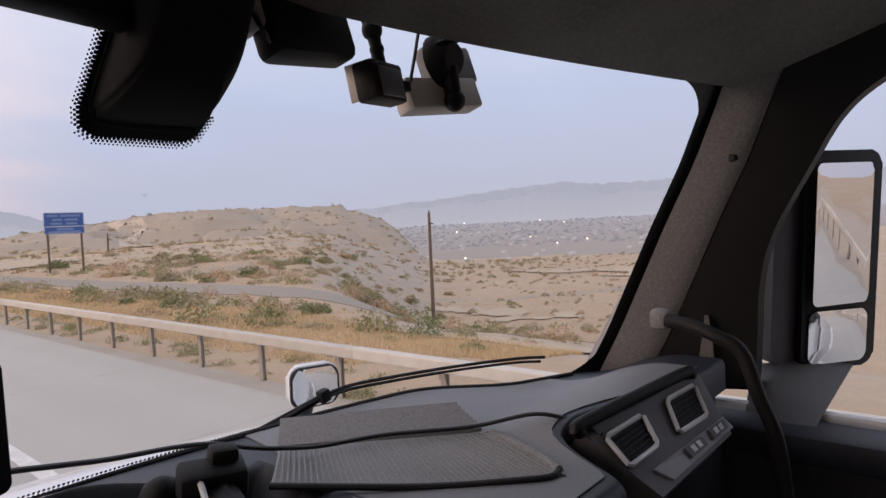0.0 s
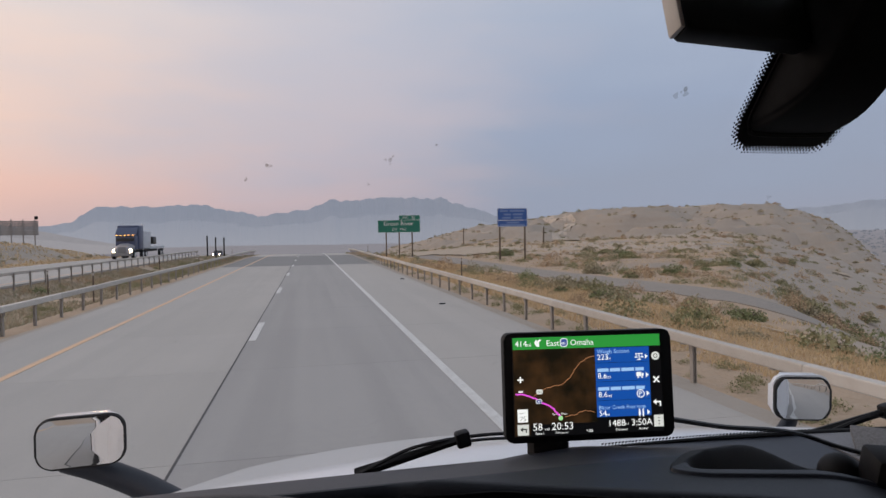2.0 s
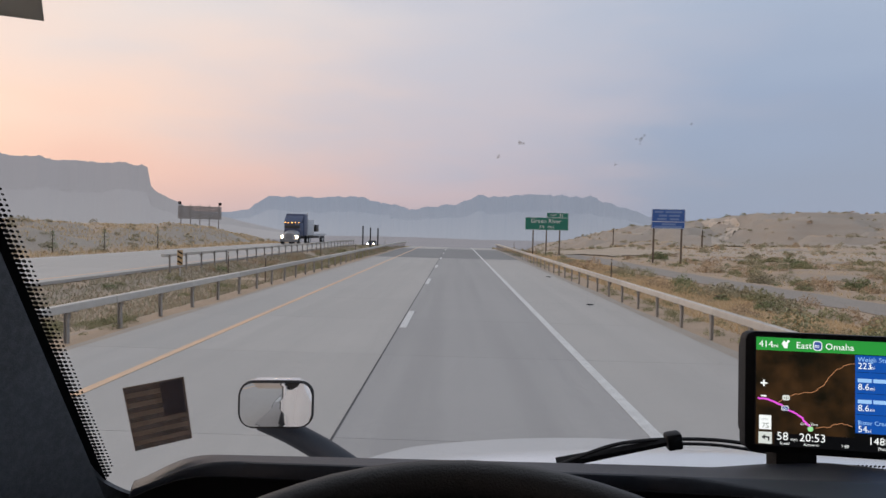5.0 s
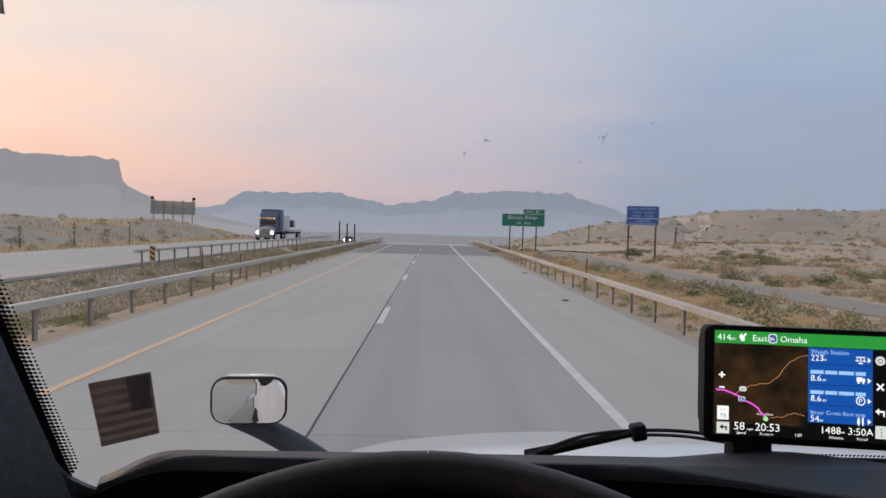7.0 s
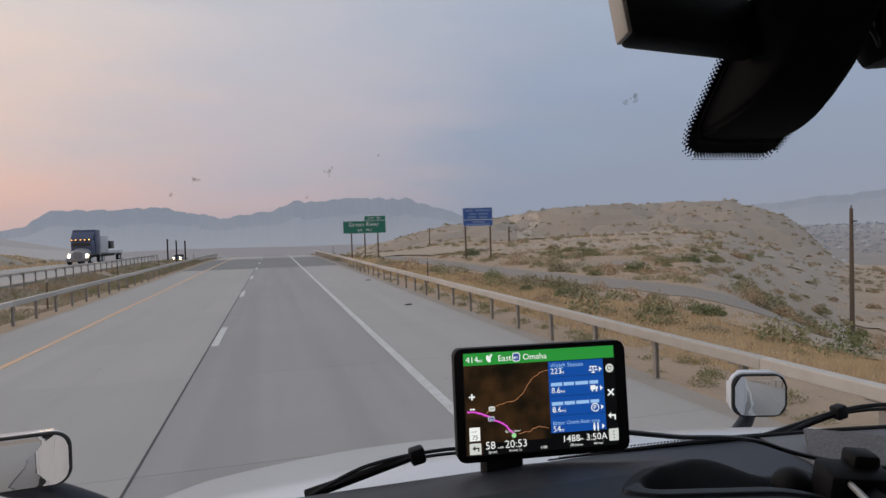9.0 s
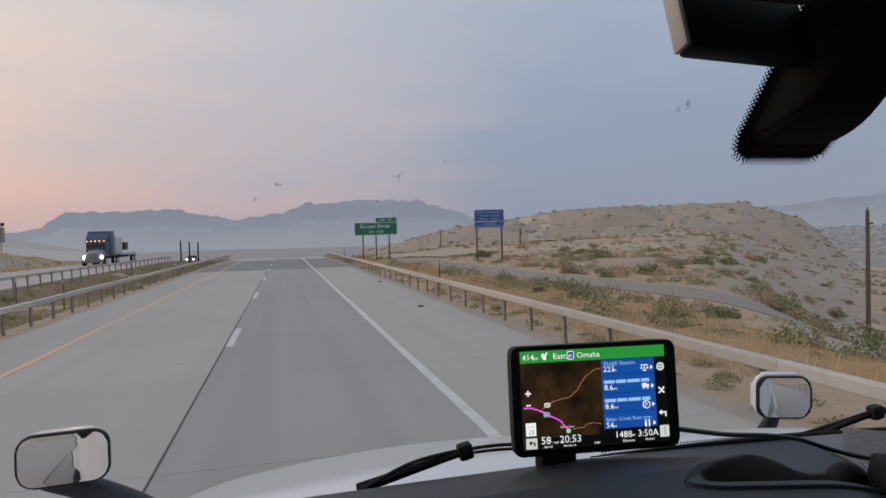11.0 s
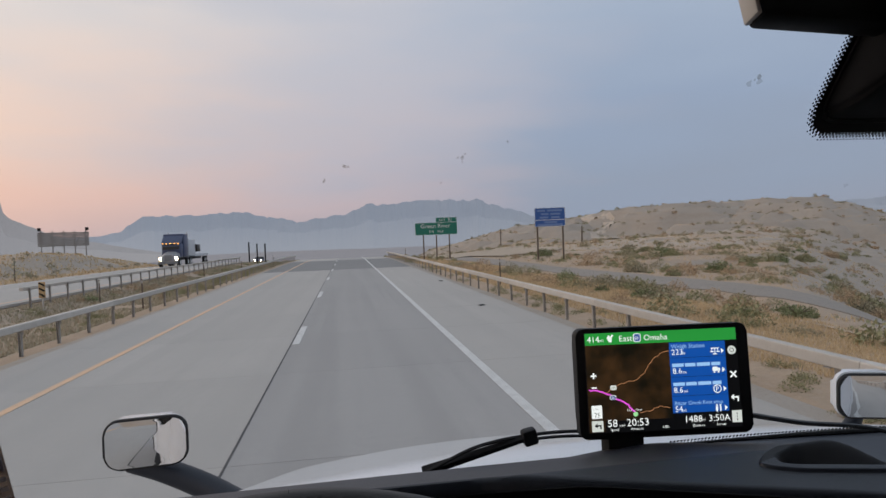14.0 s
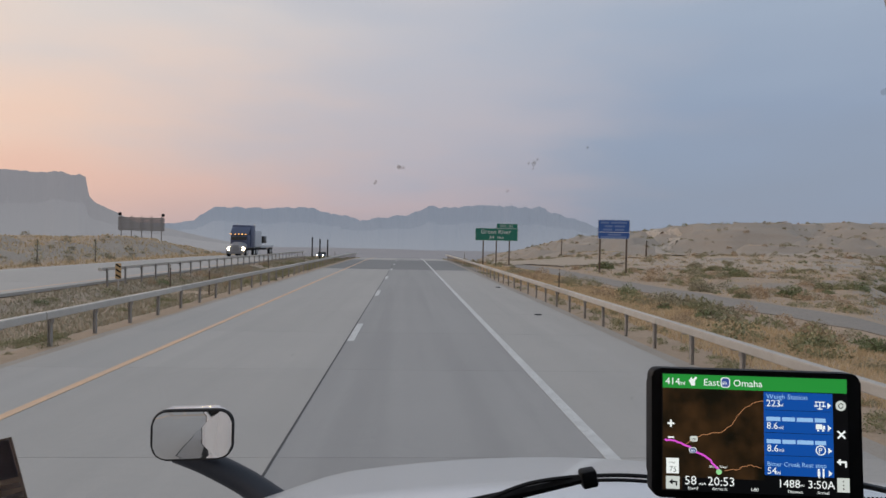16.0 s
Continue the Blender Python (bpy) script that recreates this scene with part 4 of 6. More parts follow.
part("dash_face", sheet(dash_face, 60, 10, (0, 0.02, 0)), M_BLACK, dashboard, "black instrument side of the dashboard")

# pillars and header: closed mouldings round the glass
WINDOW_V = (0.0, 0.16, 0.34, 0.47, 0.67, 0.77, 0.84, 0.89, 0.94, 1.0)
WINDOW_B = (0.31, 0.267, 0.224, 0.207, 0.22, 0.229, 0.25, 0.296, 0.38, 0.5)


def pillar(side):
    def moulding(a, b, bulge):
        def fn(u, v):
            z = 1.90 + (2.62 - 1.90) * v
            x = MID_X + side * (pillar_x(z, side) + (0.030 if side > 0 else 0.0))
            y = glass_y(x, z) - 0.012
            end = float(np.mean(np.interp(v + np.linspace(-0.07, 0.07, 9), WINDOW_V, WINDOW_B))) if b > 0.3 else b
            out = (a + (end - a) * u) * (1.12 - 0.22 * v)
            return (x + side * (0.35 * out - (0.016 if side > 0 else 0.024) + 0.05 * max(0, 0.22 - v) ** 1.5), y - out * 0.95 - bulge * math.sin(math.pi * u), z)
        return fn

    trim = part("pillar_trim", sheet(moulding(0.0, 0.10 if side > 0 else 0.15, 0.018), 12, 18, (side * 0.05, 0.0, 0)), M_TRIM if side > 0 else M_SHADED_TRIM, truck, "grained grey windshield pillar trim" if side > 0 else "grained grey windshield pillar trim with painted shade")
    part("door_seal", sheet(moulding(0.103 if side > 0 else 0.153, 0.33, 0.006), 12, 60, (side * 0.05, 0.0, 0)), M_RUBBER, truck, "black rubber door seal")
    if side > 0:
        # the grey door lining that shows between the two seals
        def lining(u, v):
            a = (0.190 - 0.045 * v) + (0.040 - 0.033 * v) * u
            p = Vector(moulding(0.0, 0.25, 0.0)(a / 0.25, 0.02 + 0.22 * v))
            return p + Vector((-0.010, -0.010, 0))
        part("door_lining", sheet(lining, 4, 12, (0.012, 0.004, 0)), M_TRIM, trim, "grey door lining between black seals")
    bm = bmesh.new()
    z = 2.40
    x = MID_X + side * pillar_x(z, side)
    add_tube(bm, [(x + side * 0.02, glass_y(x, z) - 0.095, z), (x + side * 0.015, glass_y(x, z) - 0.105, z)], [0.008, 0.006], 10)
    part("trim_plug", bm, M_RUBBER, trim)
    return trim



pillar(1)
left_trim = pillar(-1)

# the foot of the driver's pillar, which curls under the corner of the glass
FOOT = [(p.x, p.z) for p in curve_points([(-0.4375, 0, 2.105), (-0.436, 0, 2.074), (-0.4345, 0, 2.0486), (-0.4315, 0, 2.031), (-0.4255, 0, 2.0135), (-0.4135, 0, 1.998), (-0.400, 0, 1.987), (-0.385, 0, 1.978)], 5)]


def pillar_foot(u, v):
    x, z = FOOT[round(u * (len(FOOT) - 1))]
    x, z = x + (-0.485 - x) * v, z + (1.90 + 0.55 * (z - 1.978) - z) * v
    return on_glass(x, z, 0.008 + 0.030 * math.sin(0.5 * math.pi * v))


part("foot", sheet(pillar_foot, len(FOOT) - 1, 8, (0, 0.006, 0)), M_SHADED_TRIM, left_trim, "rounded foot of the shade-painted pillar trim")


def header(u, v):
    x = MID_X + (2 * u - 1) * 1.12
    y0 = glass_y(x, 2.56) - 0.02
    z0 = 2.555 - 0.03 * (abs(2 * u - 1)) ** 3
    back = v * 1.6
    return (x, y0 - back, z0 + 0.22 * math.sin(min(1, v * 2.2) * math.pi / 2) ** 1.2 + (0.05 * v))


def seal_line(x):
    y = glass_y(x, 1.95) - 0.014
    return (x, y, float(dash_z(x, y)) + 0.003)


part("glass_seal", tube([seal_line(0.47 + 1.09 * k / 50) for k in range(51)], [0.0012 + 0.0038 * min(1.0, k / 14) for k in range(51)], 8), M_RUBBER, dashboard, "black seal between dashboard and glass")
headliner = part("headliner", sheet(header, 40, 24, (0, 0, 0.06)), M_HEADLINER, truck, "dark fabric headliner above the windshield")

# the shell that closes the cab
shell = bmesh.new()
add_box(shell, (MID_X, -0.95, 2.0), (2.5, 0.06, 2.0), 0.0)
part("rear_wall", shell, M_HEADLINER, truck)
part("cab_floor", box((MID_X, 0.0, 0.95), (2.5, 2.0, 0.06)), M_BLACK, truck)
for side in (-1, 1):
    bm = bmesh.new()
    x = MID_X + side * 1.16
    top = 1.825 if side > 0 else 1.91
    add_box(bm, (x, -0.25, top / 2 + 0.465), (0.07, 1.45, top - 0.93), 0.02)
    part("door_panel", bm, M_DASH, truck)
    bm = bmesh.new()
    add_box(bm, (x, -0.75, 2.25), (0.07, 0.42, 0.75), 0.02)
    add_box(bm, (x, -0.2, 2.68), (0.07, 1.5, 0.14), 0.02)
    part("door_frame", bm, M_BLACK, truck)

# hood
def hood(u, v):
    y = 1.02 + 1.73 * v
    dx = (2 * u - 1)
    half = 1.0 - 0.10 * v
    z = 1.961 - 0.316 * (y - 1.02) - 0.085 * dx * dx - 0.07 * (max(0.0, 1.27 - y) / 0.25) ** 2 - 0.51 * max(0, v - 0.84) ** 1.6 * 4 - 0.27 * max(0, abs(dx) - 0.80) ** 1.5 - 3.0 * max(0, abs(dx) - 0.94) ** 2
    return (MID_X + dx * half, y, z)


part("hood", sheet(hood, 40, 30, (0, 0, -0.04)), M_HOOD, truck, "glossy white hood")
part("cowl", sheet(lambda u, v: (MID_X + (2 * u - 1) * 1.12, glass_y(MID_X + (2 * u - 1) * 1.12, 1.93) - 0.02 + 0.22 * v, 1.915 - 0.12 * v - 0.03 * (2 * u - 1) ** 2), 30, 4, (0, 0, -0.05)), M_BLACK, truck, "black cowl panel below the glass")

# ---- round the glass ----
M_FRIT = material("black_glass_print", (0.006, 0.006, 0.006), 0.35)
M_INSECT = glass("insect_smear", (0.80, 0.79, 0.77), 0.0)


def frit_dots(rows):
    """Small printed dots: (x, z, radius), joined into one mesh on the inside of the glass."""
    bm = bmesh.new()
    for x, z, r in rows:
        ring = [bm.verts.new(on_glass(x + r * math.cos(a), z + r * math.sin(a), 0.003)) for a in [k * math.pi / 3 for k in range(6)]]
        bm.faces.new(ring)
    return bm


dots = [(MID_X - 0.967 + 0.0036 * row, 2.012 + 0.006 * row + 0.0042 * k + (0.0021 if row % 2 else 0), 0.0026 - 0.0005 * row) for row in range(4) for k in range(130)]
tagged(part("edge_dots", frit_dots(dots), M_FRIT, windshield, "black printed dots along the glass edge"), kind="stuff")
part("edge_band", sheet(lambda u, v: on_glass(MID_X - 1.008 + 0.042 * u, 1.94 + 0.64 * v, 0.0025), 2, 16), M_FRIT, windshield)
part("edge_band", sheet(lambda u, v: on_glass(MID_X + pillar_x(1.915 + 0.67 * v) + 0.05 * u, 1.915 + 0.67 * v, 0.0025), 2, 24), M_FRIT, windshield)
def corner(side, z_corner, rise, w, h):
    """Fills a corner of the glass opening with black print, so that the opening is rounded."""
    def edge(z):
        return 0.978 if side < 0 else pillar_x(z) + 0.004
    bm = bmesh.new()
    tip = bm.verts.new(on_glass(MID_X + side * (edge(z_corner) + 0.02), z_corner + rise * 0.02, 0.006))
    curve = []
    for k in range(17):
        a = radians(90 * k / 16)
        z = z_corner - rise * h * (1 - math.sin(a))
        curve.append(bm.verts.new(on_glass(MID_X + side * (edge(z) - w * (1 - math.cos(a))), z, 0.006)))
    for a, b in zip(curve, curve[1:]):
        bm.faces.new((tip, a, b))
    part("corner_seal", bm, M_FRIT, windshield)


for side in (-1, 1):
    corner(side, 2.527 if side < 0 else 2.548, 1, 0.085, 0.10)
    corner(side, 1.945 if side < 0 else 1.925, -1, 0.11, 0.085)
part("lower_dots", frit_dots([(MID_X - 0.9 + 0.006 * k, 1.962 + 0.005 * row, 0.0022) for k in range(142, 250) for row in (0, 1)]), M_FRIT, windshield)

PATCH = ((0.558, 2.60), (0.547, 2.52), (0.530, 2.428), (0.533, 2.410), (0.547, 2.402), (0.642, 2.402), (0.656, 2.407), (0.670, 2.434), (0.676, 2.462), (0.676, 2.53), (0.672, 2.60))
PATCH = [(x + 0.007, z + 0.006) for x, z in PATCH]


def patch_mesh(off):
    bm = bmesh.new()
    c = bm.verts.new(on_glass(0.64, 2.50, off))
    ring = [bm.verts.new(on_glass(x, z, off)) for x, z in PATCH]
    for a, b in zip(ring, ring[1:] + ring[:1]):
        bm.faces.new((c, a, b))
    return bm


part("sensor_print", patch_mesh(0.004), M_FRIT, windshield, "black printed patch round the sensors")
dots = []
outline = [Vector(p) for p in PATCH[:8]]
for a, b in zip(outline, outline[1:]):
    n = max(1, int((b - a).length / 0.0042))
    side = Vector((-(b - a).y, (b - a).x)).normalized()
    if side.dot(Vector((0.64, 2.5)) - a) > 0:
        side = -side
    for k in range(n):
        p = a + (b - a) * (k / n)
        for row in range(3):
            q = p + side * (0.0008 + 0.0030 * row) + (b - a).normalized() * (0.0021 * (row % 2))
            dots.append((q.x, q.y, 0.0021 - 0.0005 * row))
part("sensor_dots", frit_dots(dots), M_FRIT, windshield)
for x, z, s in ((0.0, 2.375, 0.006), (0.12, 2.385, 0.007), (0.45, 2.465, 0.011), (-0.02, 2.362, 0.004), (0.17, 2.40, 0.003), (-0.33, 2.50, 0.004), (0.10, 2.36, 0.003), (0.28, 2.13, 0.003), (-0.1, 2.2, 0.002), (0.62, 2.35, 0.004)):
    bm = bmesh.new()
    for k in range(5):
        a, d = random.uniform(0, 6.28), s * random.uniform(0.0, 0.8)
        cx, cz = x + d * math.cos(a), z + d * math.sin(a)
        r = s * random.uniform(0.12, 0.32)
        bm.faces.new([bm.verts.new(on_glass(cx + r * (1 + 0.5 * math.sin(3 * t + k)) * math.cos(t), cz + r * math.sin(t), -0.003)) for t in [j * math.pi / 4 for j in range(8)]])
    part("insect_mark", bm, M_INSECT, windshield)

# sensor cover in the middle of the glass
cover = thing("sensor_cover", "black plastic sensor cover on the windshield", "cover", at=pose(0.005, 0, 0.009))
M_COVER = material("matt_black_cover", (0.013, 0.013, 0.014), 0.9, spots=((60, 0.4, (0.018, 0.018, 0.019)), (12, 0.4, (0.016, 0.0155, 0.015))), bump=((500, 0.3, 0.001),))
M_COVER.node_tree.nodes["Principled BSDF"].inputs["Specular IOR Level"].default_value = 0.12
RIM = [(p.x, p.z) for p in curve_points([(x, 0.0, z) for x, z in PATCH[1:10]], 6)]
RIM = [(PATCH[0][0], 2.61)] + RIM + [(PATCH[10][0], 2.61)]
bm = bmesh.new()
rings = []
for k in range(10):
    q = k / 9
    shrink = 0.89 - 0.36 * q ** 1.6
    ring = []
    for x, z in RIM:
        cx, cz = 0.603 + (x - 0.603) * shrink, z if z > 2.58 else 2.60 + (z - 2.60) * (0.97 - 0.30 * q ** 1.6)
        ring.append(bm.verts.new(on_glass(cx, cz, 0.008 + 0.080 * math.sin(q * math.pi / 2) ** 0.9 - 0.05 * max(0.0, cz - 2.42) * q)))
    rings.append(ring)
n = len(RIM)
for a, b in zip(rings, rings[1:]):
    for k in range(n):
        bm.faces.new((a[k], a[(k + 1) % n], b[(k + 1) % n], b[k]))
bm.faces.new(rings[-1])
part("body", bm, M_COVER, cover, sharp=70)
part("mounting_lip", tube([on_glass(0.603 + (x - 0.603) * 0.895, 2.60 + (z - 2.60) * 0.975, 0.009) for x, z in RIM[1:-1]], 0.0035, 6), M_BLACK, cover, "thin black mounting lip")

# box hanging beside it
cab_box = thing("cab_camera_box", "black box with pale edge hanging from the header", "camera", at=pose(0.004, 0, 0.007))
turn = Euler((radians(-18), radians(2), radians(2))).to_matrix()
box_at = Vector((0.462, 0.63, 2.542))
part("body", box(box_at + turn @ Vector((0.016, 0, 0)), (0.154, 0.026, 0.105), 0.006, turn), M_BLACK, cab_box)
part("edge", box(box_at + turn @ Vector((-0.063, 0, 0)), (0.006, 0.022, 0.098), 0.002, turn), M_CREAM, cab_box, "pale plastic edge")
part("bracket", box((0.462, 0.66, 2.60), (0.04, 0.04, 0.05), 0.006), M_BLACK, cab_box)

# second box, dash camera and toll box under the header
eye_box = thing("sensor_box", "black rounded sensor box under the header with looped cable", "camera", at=pose(0.008, 0, 0.004))
turn = Euler((radians(-12), radians(-7), radians(4))).to_matrix()
part("body", box((0.752, 0.615, 2.535), (0.126, 0.05, 0.085), 0.014, turn), M_BLACK, eye_box)
part("side", box((0.687, 0.625, 2.543), (0.012, 0.045, 0.05), 0.005, turn), M_CREAM, eye_box, "pale side vent")
part("bracket", box((0.75, 0.64, 2.59), (0.05, 0.04, 0.06), 0.008), M_BLACK, eye_box)
part("cable", tube(curve_points([(0.672, 0.61, 2.59), (0.668, 0.60, 2.545), (0.678, 0.59, 2.515), (0.697, 0.60, 2.505), (0.71, 0.62, 2.52)]), 0.0028, 6), M_CABLE, eye_box)

dash_cam = thing("dash_camera", "small black dash camera hanging from a jointed mount", "camera", at=pose(0.012, 0, 0.004))
turn = Euler((radians(-8), radians(-4), radians(14))).to_matrix()
part("body", box((0.858, 0.60, 2.482), (0.078, 0.032, 0.052), 0.005, turn), M_BLACK, dash_cam)
part("screen", box((0.862, 0.582, 2.482), (0.055, 0.003, 0.038), 0.001, turn), material("dark_screen", (0.15, 0.15, 0.152), 0.3), dash_cam, "dull grey switched-off screen")
part("side_edge", box((0.822, 0.606, 2.48), (0.004, 0.026, 0.048), 0.001, turn), M_CREAM, dash_cam)
bm = bmesh.new()
bmesh.ops.create_uvsphere(bm, u_segments=12, v_segments=8, radius=0.014, matrix=Matrix.Translation((0.853, 0.605, 2.552)))
bmesh.ops.create_uvsphere(bm, u_segments=12, v_segments=8, radius=0.010, matrix=Matrix.Translation((0.858, 0.603, 2.527)))
add_tube(bm, [(0.852, 0.615, 2.60), (0.853, 0.607, 2.56), (0.857, 0.603, 2.53), (0.858, 0.60, 2.505)], [0.016, 0.011, 0.008, 0.010], 10)
part("mount", bm, M_BLACK, dash_cam, "black ball-jointed mount")
part("clip", box((0.905, 0.60, 2.485), (0.014, 0.012, 0.014), 0.002), M_BLACK, dash_cam)
part("lamp", box((0.838, 0.58, 2.466), (0.004, 0.003, 0.003)), glow("red_led", (1.0, 0.12, 0.06), 0.8), dash_cam, "small red status light")

toll = thing("toll_box", "cream plastic toll box stuck to the glass behind a suction mount", "toll box", at=pose(0.014, 0, 0.004))
turn = Euler((radians(-14), radians(-7), radians(-4))).to_matrix()
part("lower_body", box((0.985, 0.61, 2.483), (0.148, 0.036, 0.046), 0.004, turn), M_CREAM, toll)
part("upper_body", box((1.025, 0.625, 2.535), (0.10, 0.03, 0.06), 0.008, turn), M_TRIM, toll, "grey upper half")
bm = bmesh.new()
add_tube(bm, [(0.975, 0.60, 2.60), (0.975, 0.595, 2.565), (0.978, 0.592, 2.552)], [0.014, 0.012, 0.03], 12)
add_tube(bm, [(0.978, 0.600, 2.53), (0.979, 0.588, 2.532), (0.979, 0.572, 2.53)], [0.039, 0.037, 0.022], 18)
add_tube(bm, [(0.980, 0.585, 2.52), (0.984, 0.580, 2.475)], [0.014, 0.012], 10)
bmesh.ops.create_uvsphere(bm, u_segments=12, v_segments=8, radius=0.016, matrix=Matrix.Translation((0.985, 0.58, 2.472)))
part("suction_mount", bm, M_BLACK, toll, "black suction cup with ball joint")
part("cable", tube(curve_points([(0.955, 0.60, 2.59), (0.935, 0.598, 2.565), (0.922, 0.596, 2.53), (0.912, 0.598, 2.492)]), 0.0025, 6), M_CABLE, toll)

# sticker seen from behind, and the card in the corner
sticker = thing("flag_sticker", "square flag sticker seen from behind on the windshield", "sticker")
M_STICKER = backlit("sticker_back", (0.475, 0.41, 0.362), 0.55)
M_STRIPE = backlit("sticker_stripe", (0.92, 0.87, 0.835), 0.55)
M_CANTON = backlit("sticker_canton", (0.60, 0.56, 0.58), 0.5)
FLAG = ((-0.384, 2.126), (-0.331, 2.135), (-0.339, 2.058), (-0.392, 2.048))


def on_flag(u, v, off):
    (xa, za), (xb, zb), (xc, zc), (xd, zd) = FLAG
    x = (xa * (1 - u) + xb * u) * (1 - v) + (xd * (1 - u) + xc * u) * v
    z = (za * (1 - u) + zb * u) * (1 - v) + (zd * (1 - u) + zc * u) * v
    return on_glass(x, z, off)


part("backing", sheet(lambda u, v: on_flag(u, v, 0.003), 4, 4, (0, 0.0012, 0)), M_STICKER, sticker)
for k in range(7):
    part("stripe", sheet(lambda u, v: on_flag(0.03 + 0.94 * u, 0.02 + (2 * k + v) / 13.3, 0.0036), 4, 1, (0, 0.0005, 0)), M_STRIPE, sticker)
part("canton", sheet(lambda u, v: on_flag(0.60 + 0.38 * u, 0.02 + 0.52 * v, 0.0042), 4, 4, (0, 0.0005, 0)), M_CANTON, sticker, "dark star field")

card = thing("window_card", "grey permit card stuck in the windshield corner", "card")
part("sheet", sheet(lambda u, v: on_glass(-0.409 + 0.054 * u + 0.017 * v, 2.431 + 0.09 * v, 0.003), 4, 4, (0, 0.001, 0)), backlit("grey_card", (0.47, 0.455, 0.42), 0.7), card)
for k, (x, z, w) in enumerate(((-0.40, 2.483, 0.028), (-0.390, 2.463, 0.018))):
    part("print_bar", sheet(lambda u, v: on_glass(x + w * u, z + 0.004 * v, 0.0036), 3, 1, (0, 0.0004, 0)), M_STICKER, card)

# ---- steering wheel ----
TOP, DOWN = Vector((-0.048, 0.50, 2.115)), Vector((0, -0.94, -0.342))
R_WHEEL = 0.23
hub = TOP + DOWN * R_WHEEL
wheel = part("steering_wheel", tube([hub + Vector((0, -0.01, 0.03)), hub - Vector((0, 0.0, 0.05)), hub - Vector((0, -0.35, 0.55))], [0.07, 0.08, 0.05], 20), M_BLACK, truck, "steering wheel with leather rim")
ring = [hub + R_WHEEL * (math.sin(a) * Vector((1, 0, 0)) - math.cos(a) * DOWN) for a in [2 * math.pi * k / 64 for k in range(65)]]
part("rim", tube(ring, 0.014, 12), material("leather_rim", (0.035, 0.034, 0.034), 0.5, spots=((60, 0.4, (0.05, 0.048, 0.047)),), bump=((600, 0.4, 0.001),)), wheel, "black leather rim")
for dx, dy in ((1, 0.25), (-1, 0.25), (0, 1)):
    part("spoke", tube([hub, hub + (Vector((dx, 0, 0)) + DOWN * dy).normalized() * R_WHEEL], [0.022, 0.014], 8), M_BLACK, wheel)
M_SOFT_BLACK = material("soft_black_vinyl", (0.006, 0.006, 0.008), 0.9, spots=((80, 0.4, (0.010, 0.010, 0.012)),), bump=((600, 0.3, 0.001),))
M_SOFT_BLACK.node_tree.nodes["Principled BSDF"].inputs["Specular IOR Level"].default_value = 0.15


def instrument_hood(u, v):
    x = -0.43 + 1.28 * u
    lean = float(smooth(0.3, 0.6, x))
    return (x, dash_near(x) - 0.003 + 0.10 * v * v * (1 - lean) - 0.035 * v * lean, float(dash_z(x, dash_near(x) + 0.03)) - 0.003 - 0.16 * v)


part("instrument_hood", sheet(instrument_hood, 64, 6, (0, 0.003, 0)), M_SOFT_BLACK, dashboard, "black instrument hood")

# ---- passenger end of the dash ----
TL, TR, BR, BL = Vector((1.095, 0.455, 1.996)), Vector((1.383, 0.398, 2.018)), Vector((1.362, 0.327, 1.92)), Vector((1.133, 0.343, 1.905))


def on_pod(u, v, off=0.0):
    p = (TL * (1 - u) + TR * u) * (1 - v) + (BL * (1 - u) + BR * u) * v
    n = (TR - TL).cross(BL - TL).normalized()
    if n.y > 0:
        n = -n
    return p + n * off


M_PANEL = material("grey_switch_panel", (0.11, 0.107, 0.107), 0.55, spots=((30, 0.3, (0.075, 0.075, 0.078)),), bump=((500, 0.2, 0.001),))
pod = part("vent_panel", sheet(lambda u, v: on_pod(-0.04 + 1.15 * u, 0.09 + 0.92 * v), 8, 6, (0.0, 0.04, -0.05)), M_PANEL, truck, "grey vent and switch panel at the end of the dashboard")
part("lip", tube(curve_points([on_pod(-0.03, 0.10, -0.004), on_pod(-0.01, 0.03, 0.004), on_pod(0.5, 0.02, 0.006), on_pod(1.0, 0.02, 0.004), on_pod(1.02, 0.09, -0.002)]), 0.0105, 10), M_BLACK, pod, "black padded lip")


def vent(*corners):
    """A louvred vent between four corners (u, v) of the panel: top left, top right, bottom right, bottom left."""
    def at(a, b, off):
        (ua, va), (ub, vb), (uc, vc), (ud, vd) = corners
        return on_pod((ua * (1 - a) + ub * a) * (1 - b) + (ud * (1 - a) + uc * a) * b, (va * (1 - a) + vb * a) * (1 - b) + (vd * (1 - a) + vc * a) * b, off)
    v = part("vent", sheet(lambda a, b: at(a, b, 0.002), 1, 1, (0, 0.01, -0.01)), M_RUBBER, pod, "dark louvred air vent with silver frame")
    ring = [at(a, b, 0.006) for a, b in ((0.08, 0), (0.92, 0), (1, 0.08), (1, 0.92), (0.92, 1), (0.08, 1), (0, 0.92), (0, 0.08), (0.08, 0), (0.92, 0))]
    part("frame", tube(ring, 0.0042, 6), M_SILVER, v, "silver frame")
    for k in range(6):
        b = (k + 0.7) / 6.6
        part("slat", tube([at(0.05, b, 0.004), at(0.95, b, 0.004)], 0.0022, 5), M_BLACK, v)
    part("vane", tube([at(0.5, 0.06, 0.001), at(0.5, 0.94, 0.001)], 0.0018, 5), M_BLACK, v)


